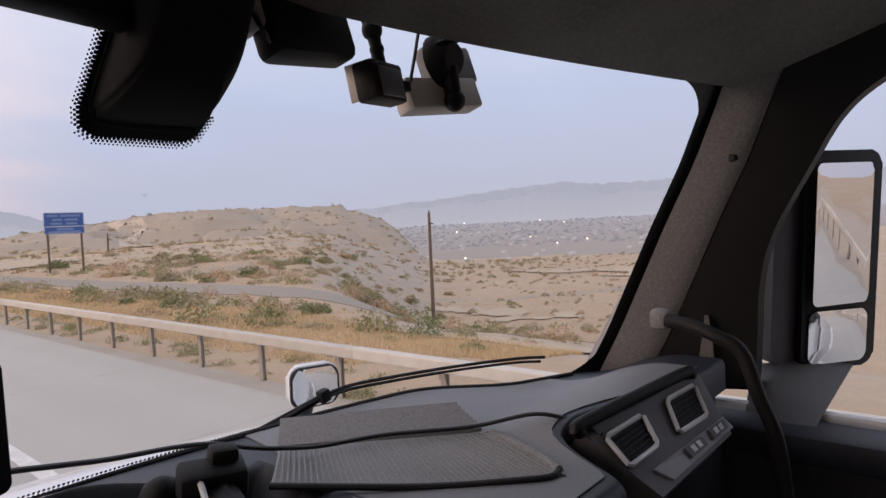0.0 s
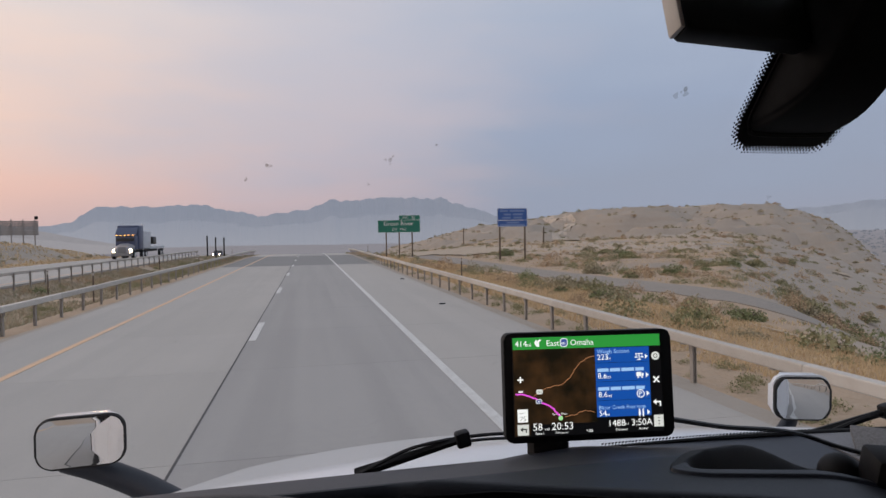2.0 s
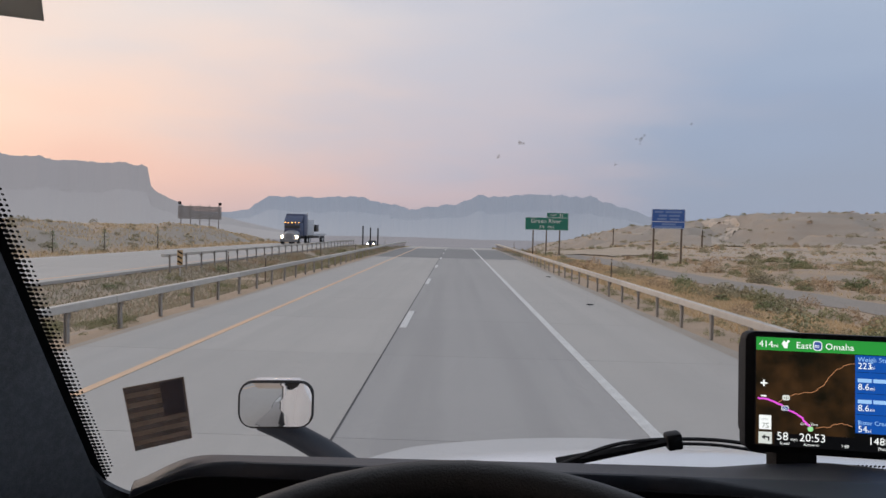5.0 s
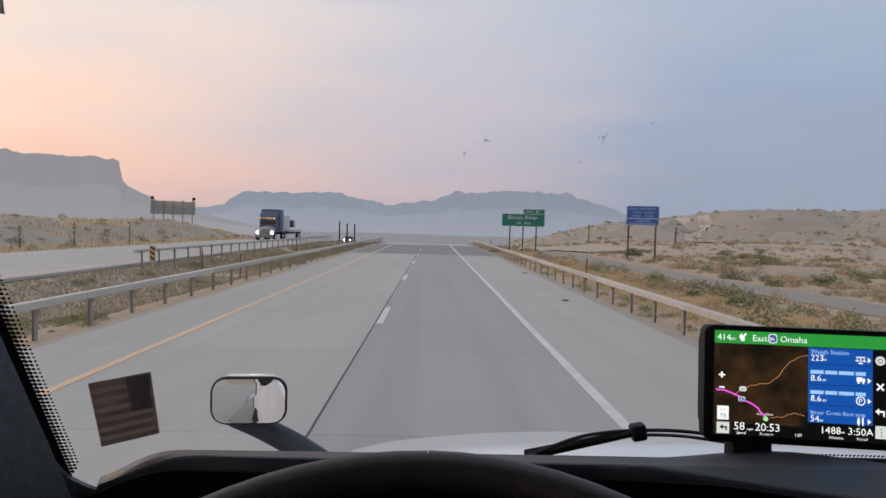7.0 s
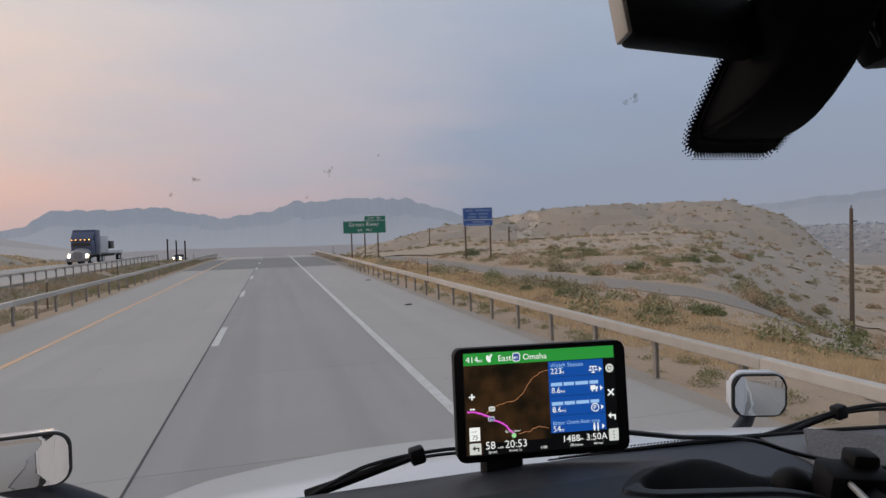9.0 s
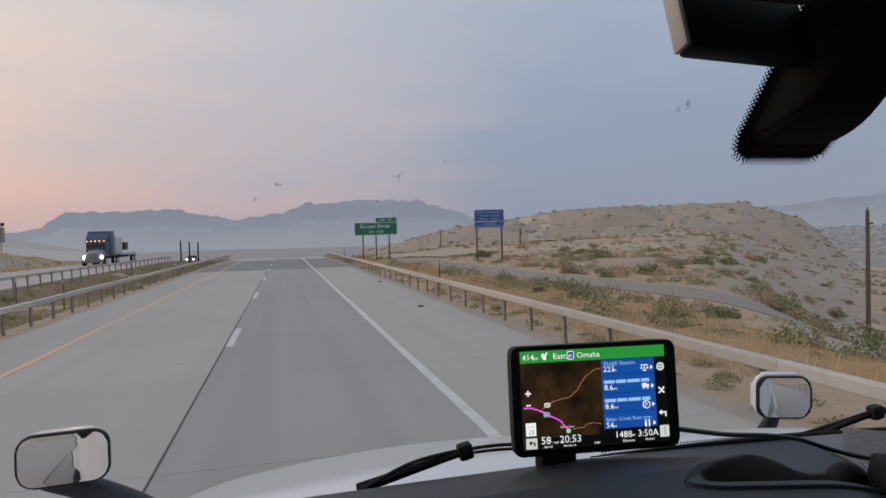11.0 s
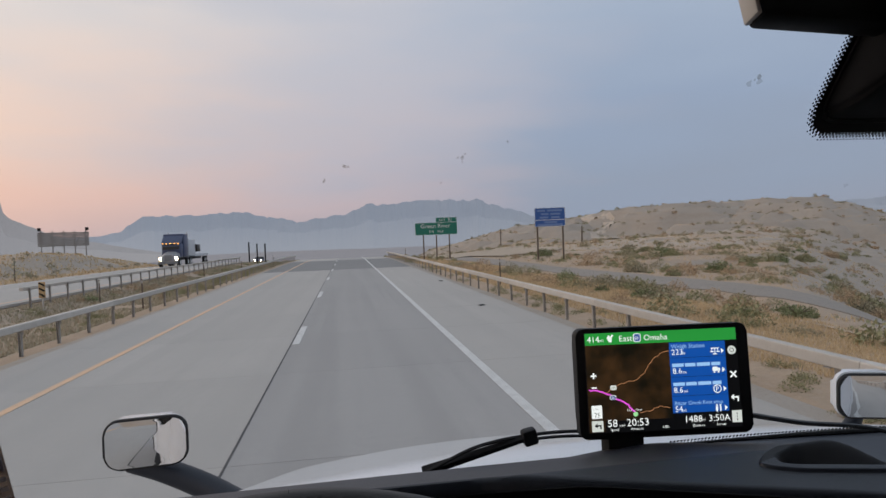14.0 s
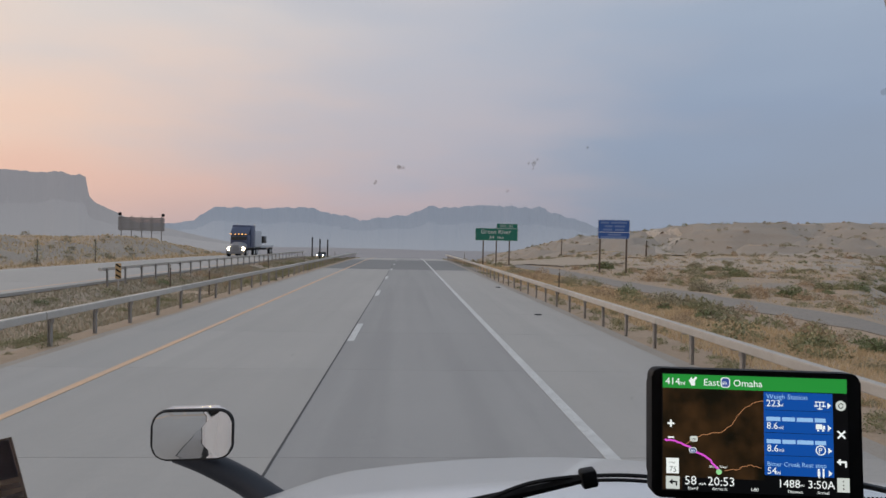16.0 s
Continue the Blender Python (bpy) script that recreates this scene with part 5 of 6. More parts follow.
vent((0.035, 0.26), (0.399, 0.232), (0.30, 0.60), (-0.03, 0.62))
vent((0.659, 0.223), (0.983, 0.214), (0.919, 0.635), (0.543, 0.623))
part("switch_strip", sheet(lambda a, b: on_pod(0.10 + 0.99 * a + 0.06 * b, 0.765 + 0.195 * b, 0.004), 1, 1, (0, 0.006, -0.006)), material("pale_switch_strip", (0.30, 0.30, 0.31), 0.5, spots=((60, 0.4, (0.24, 0.24, 0.25)),)), pod, "paler grey switch strip")
for u in (0.46, 0.81):
    sw = part("switch", sheet(lambda a, b: on_pod(u + 0.24 * a, 0.79 + 0.13 * b, 0.0085), 1, 1, (0, 0.01, -0.01)), M_PANEL, pod, "grey switch with pale mark")
    for k in range(2):
        part("mark", sheet(lambda a, b: on_pod(u + 0.05 + 0.08 * k + 0.05 * a, 0.81 + 0.08 * b, 0.0098), 1, 1, (0, 0.0005, -0.0005)), M_SIGN_WHITE, sw)

# paler grey sheet added over the dash, painting in light before the passenger
def passenger_sheen(u, v):
    left = 0.735 + 0.11 * v
    x = left + (1.5 - left) * u
    y0, y1 = dash_near(x) + 0.012, glass_y(x, 1.95) - 0.02
    y = y0 + (y1 - y0) * (0.03 + 0.97 * v)
    return (x, y, float(dash_z(x, y)) + 0.0025)


part("passenger_sheen", sheet(passenger_sheen, 60, 30, (0, 0, -0.002)), material("painted_dash_sheen", (0.19, 0.19, 0.20), 0.55, spots=((3, 0.4, (0.2, 0.2, 0.21)), (160, 0.4, (0.14, 0.14, 0.148))), bump=((900, 0.35, 0.001),)), dashboard, "paler grey sheet over the dashboard, light on it painted in")

# the mat in the tray
dash_mat = thing("dash_mat", "grey woven rubber mat lying on the dashboard", "mat")
MA, MB, MC, MD = (0.83, 0.82), (1.06, 0.60), (0.975, 0.40), (0.72, 0.68)


def on_mat(u, v, off):
    x = (MA[0] * (1 - u) + MB[0] * u) * (1 - v) + (MD[0] * (1 - u) + MC[0] * u) * v
    y = (MA[1] * (1 - u) + MB[1] * u) * (1 - v) + (MD[1] * (1 - u) + MC[1] * u) * v
    return (x, y, float(dash_z(x, y)) + off)


part("pad", sheet(lambda u, v: on_mat(u * (1 - 0.09 * max(0.0, (v - 0.8) / 0.2) ** 2), 0.04 + 0.94 * v, 0.004), 16, 20, (0, 0, -0.003)), M_MAT, dash_mat)
bm = bmesh.new()
for k in range(46):
    a, b = on_mat(0.01 + 0.98 * k / 45, 0.06, 0.0046), on_mat(0.01 + 0.98 * k / 45, 0.97, 0.0046)
    add_tube(bm, [a, b], 0.0016, 4)
part("weave", bm, M_MAT, dash_mat)
for k in range(7):
    a, b = on_mat(0.0, -0.36 + 0.06 * k, 0.006 + 0.003 * (6 - k)), on_mat(0.98, -0.36 + 0.06 * k, 0.006 + 0.003 * (6 - k))
    part("ridge", tube([a, b], 0.0078, 6), M_MAT, dash_mat)
part("rim_strip", tube(curve_points([on_mat(0.0, 1.0, 0.003), on_mat(0.5, 1.02, 0.005), on_mat(0.86, 1.01, 0.005), on_mat(0.95, 0.97, 0.005), on_mat(1.0, 0.88, 0.005)]), 0.0045, 8), M_RUBBER, dash_mat, "black rubber rim")
part("side_edge", tube(curve_points([on_mat(1.0, 0.88, 0.004), on_mat(1.02, 0.7, 0.004), on_mat(1.02, 0.4, 0.004), on_mat(1.01, 0.1, 0.003)]), 0.0065, 8), M_TRIM, dash_mat, "grey rounded edge")

# folding phone mount
mount = thing("phone_mount", "black folding phone mount clamped on the dashboard", "mount", at=pose(0, 0, -0.014))
part("base", tube([(0.525, 0.555, 2.035), (0.525, 0.555, 2.055), (0.527, 0.55, 2.07)], [0.026, 0.024, 0.014], 16), M_BLACK, mount)
bm = bmesh.new()
bmesh.ops.create_uvsphere(bm, u_segments=16, v_segments=10, radius=0.019, matrix=Matrix.Translation((0.527, 0.545, 2.088)))
part("ball", bm, M_BLACK, mount)
part("cradle", box((0.552, 0.505, 2.102), (0.055, 0.035, 0.034), 0.005, Euler((0.2, 0.05, -0.35)).to_matrix()), M_BLACK, mount)
part("jaw", box((0.565, 0.508, 2.122), (0.024, 0.022, 0.016), 0.004, Euler((0.1, 0.1, -0.3)).to_matrix()), M_BLACK, mount)
part("arm", tube([(0.556, 0.50, 2.095), (0.535, 0.43, 2.09), (0.50, 0.36, 2.075)], [0.014, 0.013, 0.014], 8), M_BLACK, mount)
part("rod", tube([(0.538, 0.50, 2.112), (0.495, 0.385, 2.092)], 0.0028, 6), M_SILVER, mount, "bright metal rod")

# cables
cable = thing("power_cable", "thin black power cable lying along the dashboard", "cable")
CABLE = [(0.445, 0.725, 2.082), (0.476, 0.735, 2.074), (0.517, 0.75, 2.062), (0.573, 0.768, 2.047), (0.657, 0.787, 2.031), (0.712, 0.795, 2.017), (0.75, 0.775, 2.004), (0.79, 0.757, 1.994)] + [(x, y, float(dash_z(x, y)) + 0.018) for x, y in ((0.845, 0.735), (0.93, 0.69), (1.03, 0.60), (1.085, 0.52))] + [(1.115, 0.465, 1.99), (1.10, 0.42, 1.985)]
part("lead", tube(curve_points(CABLE, 6), 0.0032, 7), M_CABLE, cable)

# ---- navigator ----
gps = thing("navigation_device", "black tablet navigator showing map and route list on the dashboard", "navigator")
gx = Vector((0.199, -0.023, 0.0)).normalized()
gz = gx.cross(Vector((0.0015, 0.0105, 0.121))).normalized()
gy = gz.cross(gx)
G = Matrix.Translation((0.3588, 0.7335, 2.1265)) @ Matrix((gx, gy, gz)).transposed().to_4x4()
GW, GH = 0.209, 0.131
part("case", plate(rounded(GW - 0.004, GH - 0.003, 0.009), G @ Matrix.Translation((0.002, -0.0015, -0.017)), 0.017, 0.002), M_BLACK, gps)
part("case_back", plate(rounded(GW * 0.9, GH * 0.85, 0.012), G @ Matrix.Translation((-0.004, 0, -0.030)), 0.013, 0.0), M_BLACK, gps)


def scr(u, v, lift=0.0):
    return G @ Matrix.Translation(((u - 0.5) * GW, (0.5 - v) * GH, 0.0006 + lift))


def screen_plate(name, u0, u1, v0, v1, mat, lift, parent, label=""):
    w, h = (u1 - u0) * GW, (v1 - v0) * GH
    return part(name, plate([(0, -h), (w, -h), (w, 0), (0, 0)], scr(u0, v0, lift), 0.0002), mat, parent, label, shade=False)


M_MAP = glow("map_screen", (0.03, 0.02, 0.012), 1.0)
n, l = M_MAP.node_tree.nodes, M_MAP.node_tree.links
tc, no, rp = n.new("ShaderNodeTexCoord"), n.new("ShaderNodeTexNoise"), n.new("ShaderNodeValToRGB")
no.inputs["Scale"].default_value, no.inputs["Detail"].default_value = 34, 6
l.new(tc.outputs["Object"], no.inputs["Vector"])
l.new(no.outputs["Fac"], rp.inputs["Fac"])
rp.color_ramp.elements[0].position, rp.color_ramp.elements[0].color = 0.36, lin(20, 17, 10)
rp.color_ramp.elements[1].position, rp.color_ramp.elements[1].color = 0.68, lin(62, 42, 24)
l.new(rp.outputs["Color"], n["Principled BSDF"].inputs["Emission Color"])
M_UI_GREEN, M_UI_BLUE = glow("ui_green", lin(44, 142, 58)), glow("ui_blue", lin(20, 76, 160))
M_UI_WHITE, M_UI_DARK = glow("ui_white", lin(238, 240, 240)), glow("ui_dark", lin(10, 10, 12))
M_UI_PINK, M_UI_ORANGE, M_UI_GREY = glow("ui_route", lin(222, 84, 214)), glow("ui_road", lin(172, 120, 84)), glow("ui_button", lin(205, 208, 204))
M_UI_PALE, M_UI_SHIELD = glow("ui_pale_blue", lin(150, 190, 235)), glow("ui_shield", lin(60, 80, 150))
screen = screen_plate("screen", 0.065, 0.935, 0.06, 0.945, M_UI_DARK, 0.0, gps, "lit map screen")
screen_plate("map", 0.07, 0.545, 0.17, 0.935, M_MAP, 0.0003, screen, "dark brown terrain map")
screen_plate("banner", 0.07, 0.932, 0.065, 0.172, M_UI_GREEN, 0.0003, screen, "green direction banner")
screen_plate("list_panel", 0.545, 0.865, 0.178, 0.80, M_UI_BLUE, 0.0003, screen, "blue list of stops")
for k in range(3):
    screen_plate("divider", 0.548, 0.862, 0.312 + 0.169 * k, 0.315 + 0.169 * k, M_UI_DARK, 0.0006, screen)


def ui_text(words, u, v, h, mat=None):
    text_part("lettering", words, scr(u, v, 0.0008), h, mat or M_UI_WHITE, screen)


def ui_bars(u, v, widths, h, mat):
    for w in widths:
        screen_plate("bar", u, u + w, v - h, v, mat, 0.0008, screen)
        u += w + 0.008


ui_text("414", 0.082, 0.145, 0.0098)
ui_text("mi", 0.148, 0.145, 0.006)
ui_text("East", 0.262, 0.145, 0.0098)
ui_text("Omaha", 0.402, 0.145, 0.0098)
part("shield", plate(rounded(0.0075, 0.0085, 0.0025), scr(0.366, 0.118, 0.0008), 0.0002), M_UI_SHIELD, screen)
part("turn_arrow", plate([(-0.002, -0.004), (0.0015, -0.004), (0.0015, 0.001), (0.004, 0.004), (0.002, 0.005), (-0.0005, 0.002), (-0.002, 0.0045), (-0.0045, 0.001)], scr(0.215, 0.118, 0.0008), 0.0002), M_UI_WHITE, screen)
ui_text("Weigh Station", 0.556, 0.229, 0.0070, M_UI_PALE)
ui_text("Bitter Creek Rest stop", 0.556, 0.731, 0.0062, M_UI_PALE)
ui_bars(0.556, 0.394, (0.065, 0.06, 0.075, 0.05), 0.03, M_UI_PALE)
ui_bars(0.556, 0.562, (0.065, 0.06, 0.075, 0.05), 0.03, M_UI_PALE)

def ui_icon(name, u, v, bits):
    """A small pictogram: rounded bits (x, y, width, height, corner) in one mesh."""
    bm = bmesh.new()
    for x, y, w, h, r in bits:
        add_plate(bm, rounded(w, h, r, 3), scr(u, v, 0.0008) @ Matrix.Translation((x, y, 0)), 0.0002)
    part(name, bm, M_UI_WHITE, screen, shade=False)


SCALE_BITS = ((0, 0.0032, 0.0095, 0.001, 0.0003), (0, 0, 0.001, 0.0075, 0.0003), (0, -0.0036, 0.005, 0.001, 0.0003), (-0.0036, -0.0008, 0.004, 0.0012, 0.0005), (0.0036, -0.0008, 0.004, 0.0012, 0.0005), (-0.0036, 0.0012, 0.0006, 0.003, 0.0002), (0.0036, 0.0012, 0.0006, 0.003, 0.0002))
TRUCK_BITS = ((-0.0012, 0.001, 0.0062, 0.005, 0.0008), (0.0034, 0.0004, 0.0024, 0.0036, 0.0006), (-0.0022, -0.0026, 0.002, 0.002, 0.0009), (0.0026, -0.0026, 0.002, 0.002, 0.0009))
REST_BITS = ((-0.0022, 0.0032, 0.002, 0.002, 0.0009), (0.0022, 0.0032, 0.002, 0.002, 0.0009), (-0.0022, -0.0006, 0.0026, 0.0052, 0.0006), (0.0022, -0.0006, 0.0018, 0.0052, 0.0006), (-0.0022, -0.0034, 0.001, 0.003, 0.0003), (0.0022, -0.0034, 0.001, 0.003, 0.0003))
for k, (v, words) in enumerate(((0.286, "223"), (0.454, "8.6"), (0.622, "8.6"), (0.790, "54"))):
    ui_text(words, 0.556, v, 0.0094)
    ui_text("mi", 0.612 if len(words) > 2 else 0.596, v, 0.005)
    part("chevron", plate([(0, -0.003), (0.0035, 0), (0, 0.003)], scr(0.84, v - 0.02, 0.0008), 0.0002), M_UI_WHITE, screen)
    if k == 2:
        part("parking_icon", ring_plate(rounded(0.0098, 0.0098, 0.0048), rounded(0.0078, 0.0078, 0.0038), scr(0.805, v - 0.02, 0.0008), 0.0002), M_UI_WHITE, screen)
        ui_text("P", 0.794, v + 0.002, 0.0078)
    else:
        ui_icon(("scale_icon", "truck_icon", "", "rest_icon")[k], 0.805, v - 0.02, (SCALE_BITS, TRUCK_BITS, (), REST_BITS)[k])
screen_plate("bottom_bar", 0.16, 0.545, 0.84, 0.935, M_UI_DARK, 0.0005, screen)
ui_text("58", 0.170, 0.893, 0.0122)
ui_text("mph", 0.238, 0.893, 0.004)
ui_text("20:53", 0.278, 0.893, 0.0122)
ui_text("1488", 0.604, 0.885, 0.0110)
ui_text("mi", 0.708, 0.876, 0.0040)
ui_text("3:50A", 0.742, 0.885, 0.0110)
ui_text("Speed", 0.185, 0.928, 0.0042)
ui_text("Arrive in", 0.30, 0.928, 0.0042)
ui_text("Distance", 0.65, 0.925, 0.0042)
ui_text("Arrival", 0.785, 0.925, 0.0042)
ui_text("I-80", 0.48, 0.925, 0.0048)
ui_text("Green River", 0.285, 0.762, 0.0036)
screen_plate("speed_limit", 0.086, 0.145, 0.70, 0.815, M_UI_WHITE, 0.0006, screen, "white speed limit sign")
ui_text("75", 0.099, 0.803, 0.0075, M_UI_DARK)
ui_text("LIMIT", 0.098, 0.742, 0.0028, M_UI_DARK)
screen_plate("back_button", 0.084, 0.148, 0.835, 0.93, M_UI_GREY, 0.0006, screen)
part("back_arrow", plate([(-0.004, 0.0005), (-0.0005, 0.0035), (-0.0005, 0.0015), (0.004, 0.0015), (0.004, -0.003), (0.0025, -0.003), (0.0025, 0), (-0.0005, 0), (-0.0005, -0.002)], scr(0.117, 0.882, 0.0009), 0.0002), M_UI_DARK, screen)
screen_plate("menu_button", 0.878, 0.934, 0.80, 0.905, M_UI_GREY, 0.0006, screen)
for k in range(3):
    part("dot", plate(rounded(0.0014, 0.0014, 0.0006), scr(0.906, 0.825 + 0.027 * k, 0.0009), 0.0002), M_UI_DARK, screen)
part("compass", ring_plate(rounded(0.0100, 0.0100, 0.0049), rounded(0.0052, 0.0052, 0.0025), scr(0.902, 0.265, 0.0006), 0.0002), M_UI_GREY, screen)
part("compass_hub", plate(rounded(0.0036, 0.0036, 0.0017), scr(0.902, 0.265, 0.0006), 0.0002), M_UI_GREY, screen)
for a in (45, -45):
    part("close_stroke", plate([(-0.005, -0.0009), (0.005, -0.0009), (0.005, 0.0009), (-0.005, 0.0009)], scr(0.902, 0.48, 0.0006) @ Matrix.Rotation(radians(a), 4, "Z"), 0.0002), M_UI_WHITE, screen)
part("share_icon", plate([(-0.0052, 0.001), (-0.0012, 0.0045), (-0.0012, 0.002), (0.0045, 0.002), (0.0045, -0.0042), (0.0028, -0.0042), (0.0028, 0.0), (-0.0012, 0.0), (-0.0012, -0.0025)], scr(0.902, 0.69, 0.0006), 0.0002), M_UI_WHITE, screen)
for w, h in ((0.007, 0.0018), (0.0018, 0.007)):
    part("zoom_mark", plate(rounded(w, h, 0.0003, 1), scr(0.108, 0.44, 0.0006), 0.0002), M_UI_WHITE, screen)
part("zoom_mark", plate(rounded(0.006, 0.0016, 0.0003, 1), scr(0.108, 0.545, 0.0006), 0.0002), M_UI_WHITE, screen)


def ui_line(points, r, mat, name):
    pts = curve_points([scr(u, v, 0.0006) @ Vector((0, 0, 0)) for u, v in points], 5)
    kink = random.Random(len(points))
    pts = [p + gx * kink.uniform(-0.0006, 0.0006) + gy * kink.uniform(-0.0009, 0.0009) for p in pts]
    part(name, tube(pts, r, 5), mat, screen)


ui_line(((0.078, 0.565), (0.13, 0.575), (0.19, 0.61), (0.24, 0.655), (0.285, 0.70), (0.33, 0.77)), 0.0010, M_UI_PINK, "route_line")
ui_line(((0.17, 0.595), (0.24, 0.53), (0.34, 0.49), (0.39, 0.44), (0.43, 0.35), (0.48, 0.28), (0.54, 0.245)), 0.00036, M_UI_ORANGE, "road_line")
ui_line(((0.36, 0.775), (0.42, 0.765), (0.47, 0.735), (0.53, 0.745)), 0.00036, M_UI_ORANGE, "road_line")
for u, v in ((0.215, 0.55), (0.21, 0.635)):
    part("road_shield", plate(rounded(0.0075, 0.0055, 0.0018), scr(u, v, 0.0012), 0.0002), M_UI_GREY, screen)
text_part("lettering", "191", scr(0.202, 0.562, 0.0018), 0.0036, M_UI_DARK, screen)
part("shield_field", plate(rounded(0.0058, 0.0042, 0.0015), scr(0.21, 0.637, 0.0015), 0.0002), M_UI_SHIELD, screen)
text_part("lettering", "80", scr(0.201, 0.648, 0.0018), 0.0034, M_UI_WHITE, screen)
part("shield_rim", plate(rounded(0.0092, 0.0102, 0.003), scr(0.366, 0.118, 0.0006), 0.00015), M_UI_WHITE, screen)
text_part("lettering", "80", scr(0.350, 0.135, 0.0012), 0.0048, M_UI_WHITE, screen)
part("position_marker", plate(rounded(0.0055, 0.0055, 0.0026), scr(0.332, 0.79, 0.0010), 0.0002), glow("ui_marker", lin(150, 215, 150)), screen)
part("stand", box((0.314, 0.750, 2.050), (0.050, 0.036, 0.050), 0.016, Euler((-0.1, 0, -0.115)).to_matrix()), M_BLACK, gps, "black low stand")

# ---- hood mirrors ----
def bowed(w, h, r, m, bow, n=10):
    """A convex mirror glass with rounded corners."""
    bm = bmesh.new()
    outline = rounded(w, h, r, 8)
    rings = [[bm.verts.new(m @ Vector((x * s, y * s, bow * (1 - 4 * s * s * (x * x + y * y) / (w * w))))) for x, y in outline] for s in (1.0, 0.85, 0.65, 0.42, 0.2)]
    c = bm.verts.new(m @ Vector((0, 0, bow)))
    k = len(outline)
    for a, b in zip(rings, rings[1:]):
        for i in range(k):
            bm.faces.new((a[i], a[(i + 1) % k], b[(i + 1) % k], b[i]))
    for i in range(k):
        bm.faces.new((rings[-1][i], rings[-1][(i + 1) % k], c))
    return bm


def hood_mirror(centre, w, h, facing, roll, arm, thick, depth, cap):
    z = Vector(facing).normalized()
    x = Vector((0, 0, 1)).cross(z).normalized()
    x = Matrix.Rotation(radians(roll), 3, z) @ x
    y = z.cross(x)
    m = Matrix.Translation(centre) @ Matrix((x, y, z)).transposed().to_4x4()
    mirror = part("hood_mirror", plate(rounded(w, h, 0.044, 8), m @ Matrix.Translation((0, 0, -0.012)), 0.014, 0.006), M_RUBBER, truck, "convex hood mirror with black rim and white back")
    part("shell", plate(rounded(w * cap, h * (cap + 0.03), 0.040), m @ Matrix.Translation((0.0, 0.004, -0.0125)) @ Matrix.Rotation(math.pi, 4, "Y"), depth, 0.022), M_HOOD, mirror, "white painted shell")
    part("glass", bowed(w - 0.012, h - 0.012, 0.039, m @ Matrix.Translation((0, 0, 0.0025)), 0.006), M_MIRROR, mirror, "convex mirror glass")
    pts = curve_points(arm, 5)
    bm = tube(pts, [thick * (1 + 0.25 * k / (len(pts) - 1)) for k in range(len(pts))], 14)
    part("arm", bm, M_DASH, mirror, "dark grey mirror arm")


hood_mirror((-0.602, 1.975, 1.738), 0.230, 0.147, (0.098, -0.990, 0.018), 0, ((-0.665, 2.03, 1.672), (-0.575, 2.045, 1.630), (-0.46, 2.035, 1.575), (-0.36, 1.99, 1.53)), 0.033, 0.032, 0.93)
hood_mirror((1.776, 1.965, 1.693), 0.20, 0.157, (-0.262, -0.962, -0.004), -1, ((1.80, 2.03, 1.640), (1.79, 2.04, 1.605), (1.74, 2.03, 1.55), (1.52, 1.98, 1.42)), 0.024, 0.04, 1.0)

# ---- wipers ----
def wiper(blade, joint, arm_end, r=0.0038):
    w = part("wiper", tube(curve_points(blade, 6), r, 6), M_RUBBER, truck, "black wiper with long blade")
    lower = [(p[0], p[1] + 0.012, p[2] - 0.011) for p in blade]
    part("blade", tube(curve_points(lower, 6), 0.9 * r, 6), M_RUBBER, w)
    part("joint", box(joint, (0.022, 0.02, 0.024), 0.004, Euler((0, -0.2, 0)).to_matrix()), M_BLACK, w)
    part("arm", tube([joint, arm_end], [0.006, 0.009], 6), M_BLACK, w)


wiper(((0.10, 0.965, 1.955), (0.16, 0.962, 1.982), (0.20, 0.958, 1.994), (0.258, 0.955, 2.001), (0.33, 0.955, 2.001), (0.42, 0.955, 1.99)), (0.258, 0.952, 2.0), (0.10, 0.985, 1.95), 0.0028)
wiper(((0.90, 0.95, 1.955), (0.985, 0.94, 1.983), (1.06, 0.93, 1.996), (1.15, 0.90, 1.998), (1.30, 0.85, 1.995), (1.44, 0.79, 1.99), (1.50, 0.755, 1.985)), (1.01, 0.935, 1.99), (0.86, 0.975, 1.94))

# ---- passenger door side ----
grab = part("grab_handle", tube(curve_points([(1.435, 0.448, 2.098), (1.43, 0.41, 2.095), (1.42, 0.358, 2.080), (1.42, 0.315, 2.055), (1.42, 0.290, 1.983), (1.42, 0.263, 1.91), (1.42, 0.25, 1.80)], 6), 0.0125, 10), M_BLACK, truck, "black curved grab handle")
part("anchor", box((1.442, 0.462, 2.10), (0.03, 0.04, 0.04), 0.012), M_TRIM, grab, "grey handle anchor")
part("window_sill", box((1.66, 0.0, 1.835), (0.12, 1.2, 0.06), 0.012), M_DASH, truck, "dark door window sill")

MF = Vector((-0.60, -0.80, 0.0)).normalized()
mx = Vector((0, 0, 1)).cross(MF).normalized()
MM = Matrix.Translation((1.908, 0.256, 2.172)) @ Matrix((mx, Vector((0, 0, 1)), MF)).transposed().to_4x4() @ Matrix.Rotation(radians(4.5), 4, "X")
M_MIRROR_SHELL = material("grey_mirror_plastic", (0.075, 0.075, 0.08), 0.6, spots=((6, 0.4, (0.055, 0.055, 0.06)), (120, 0.4, (0.10, 0.10, 0.105))), bump=((500, 0.2, 0.001),))
door_mirror = part("door_mirror", plate(rounded(0.20, 0.495, 0.03), MM @ Matrix.Translation((0.033, 0.0, -0.02)), 0.02, 0.006), M_BLACK, truck, "tall black door mirror with two glasses")
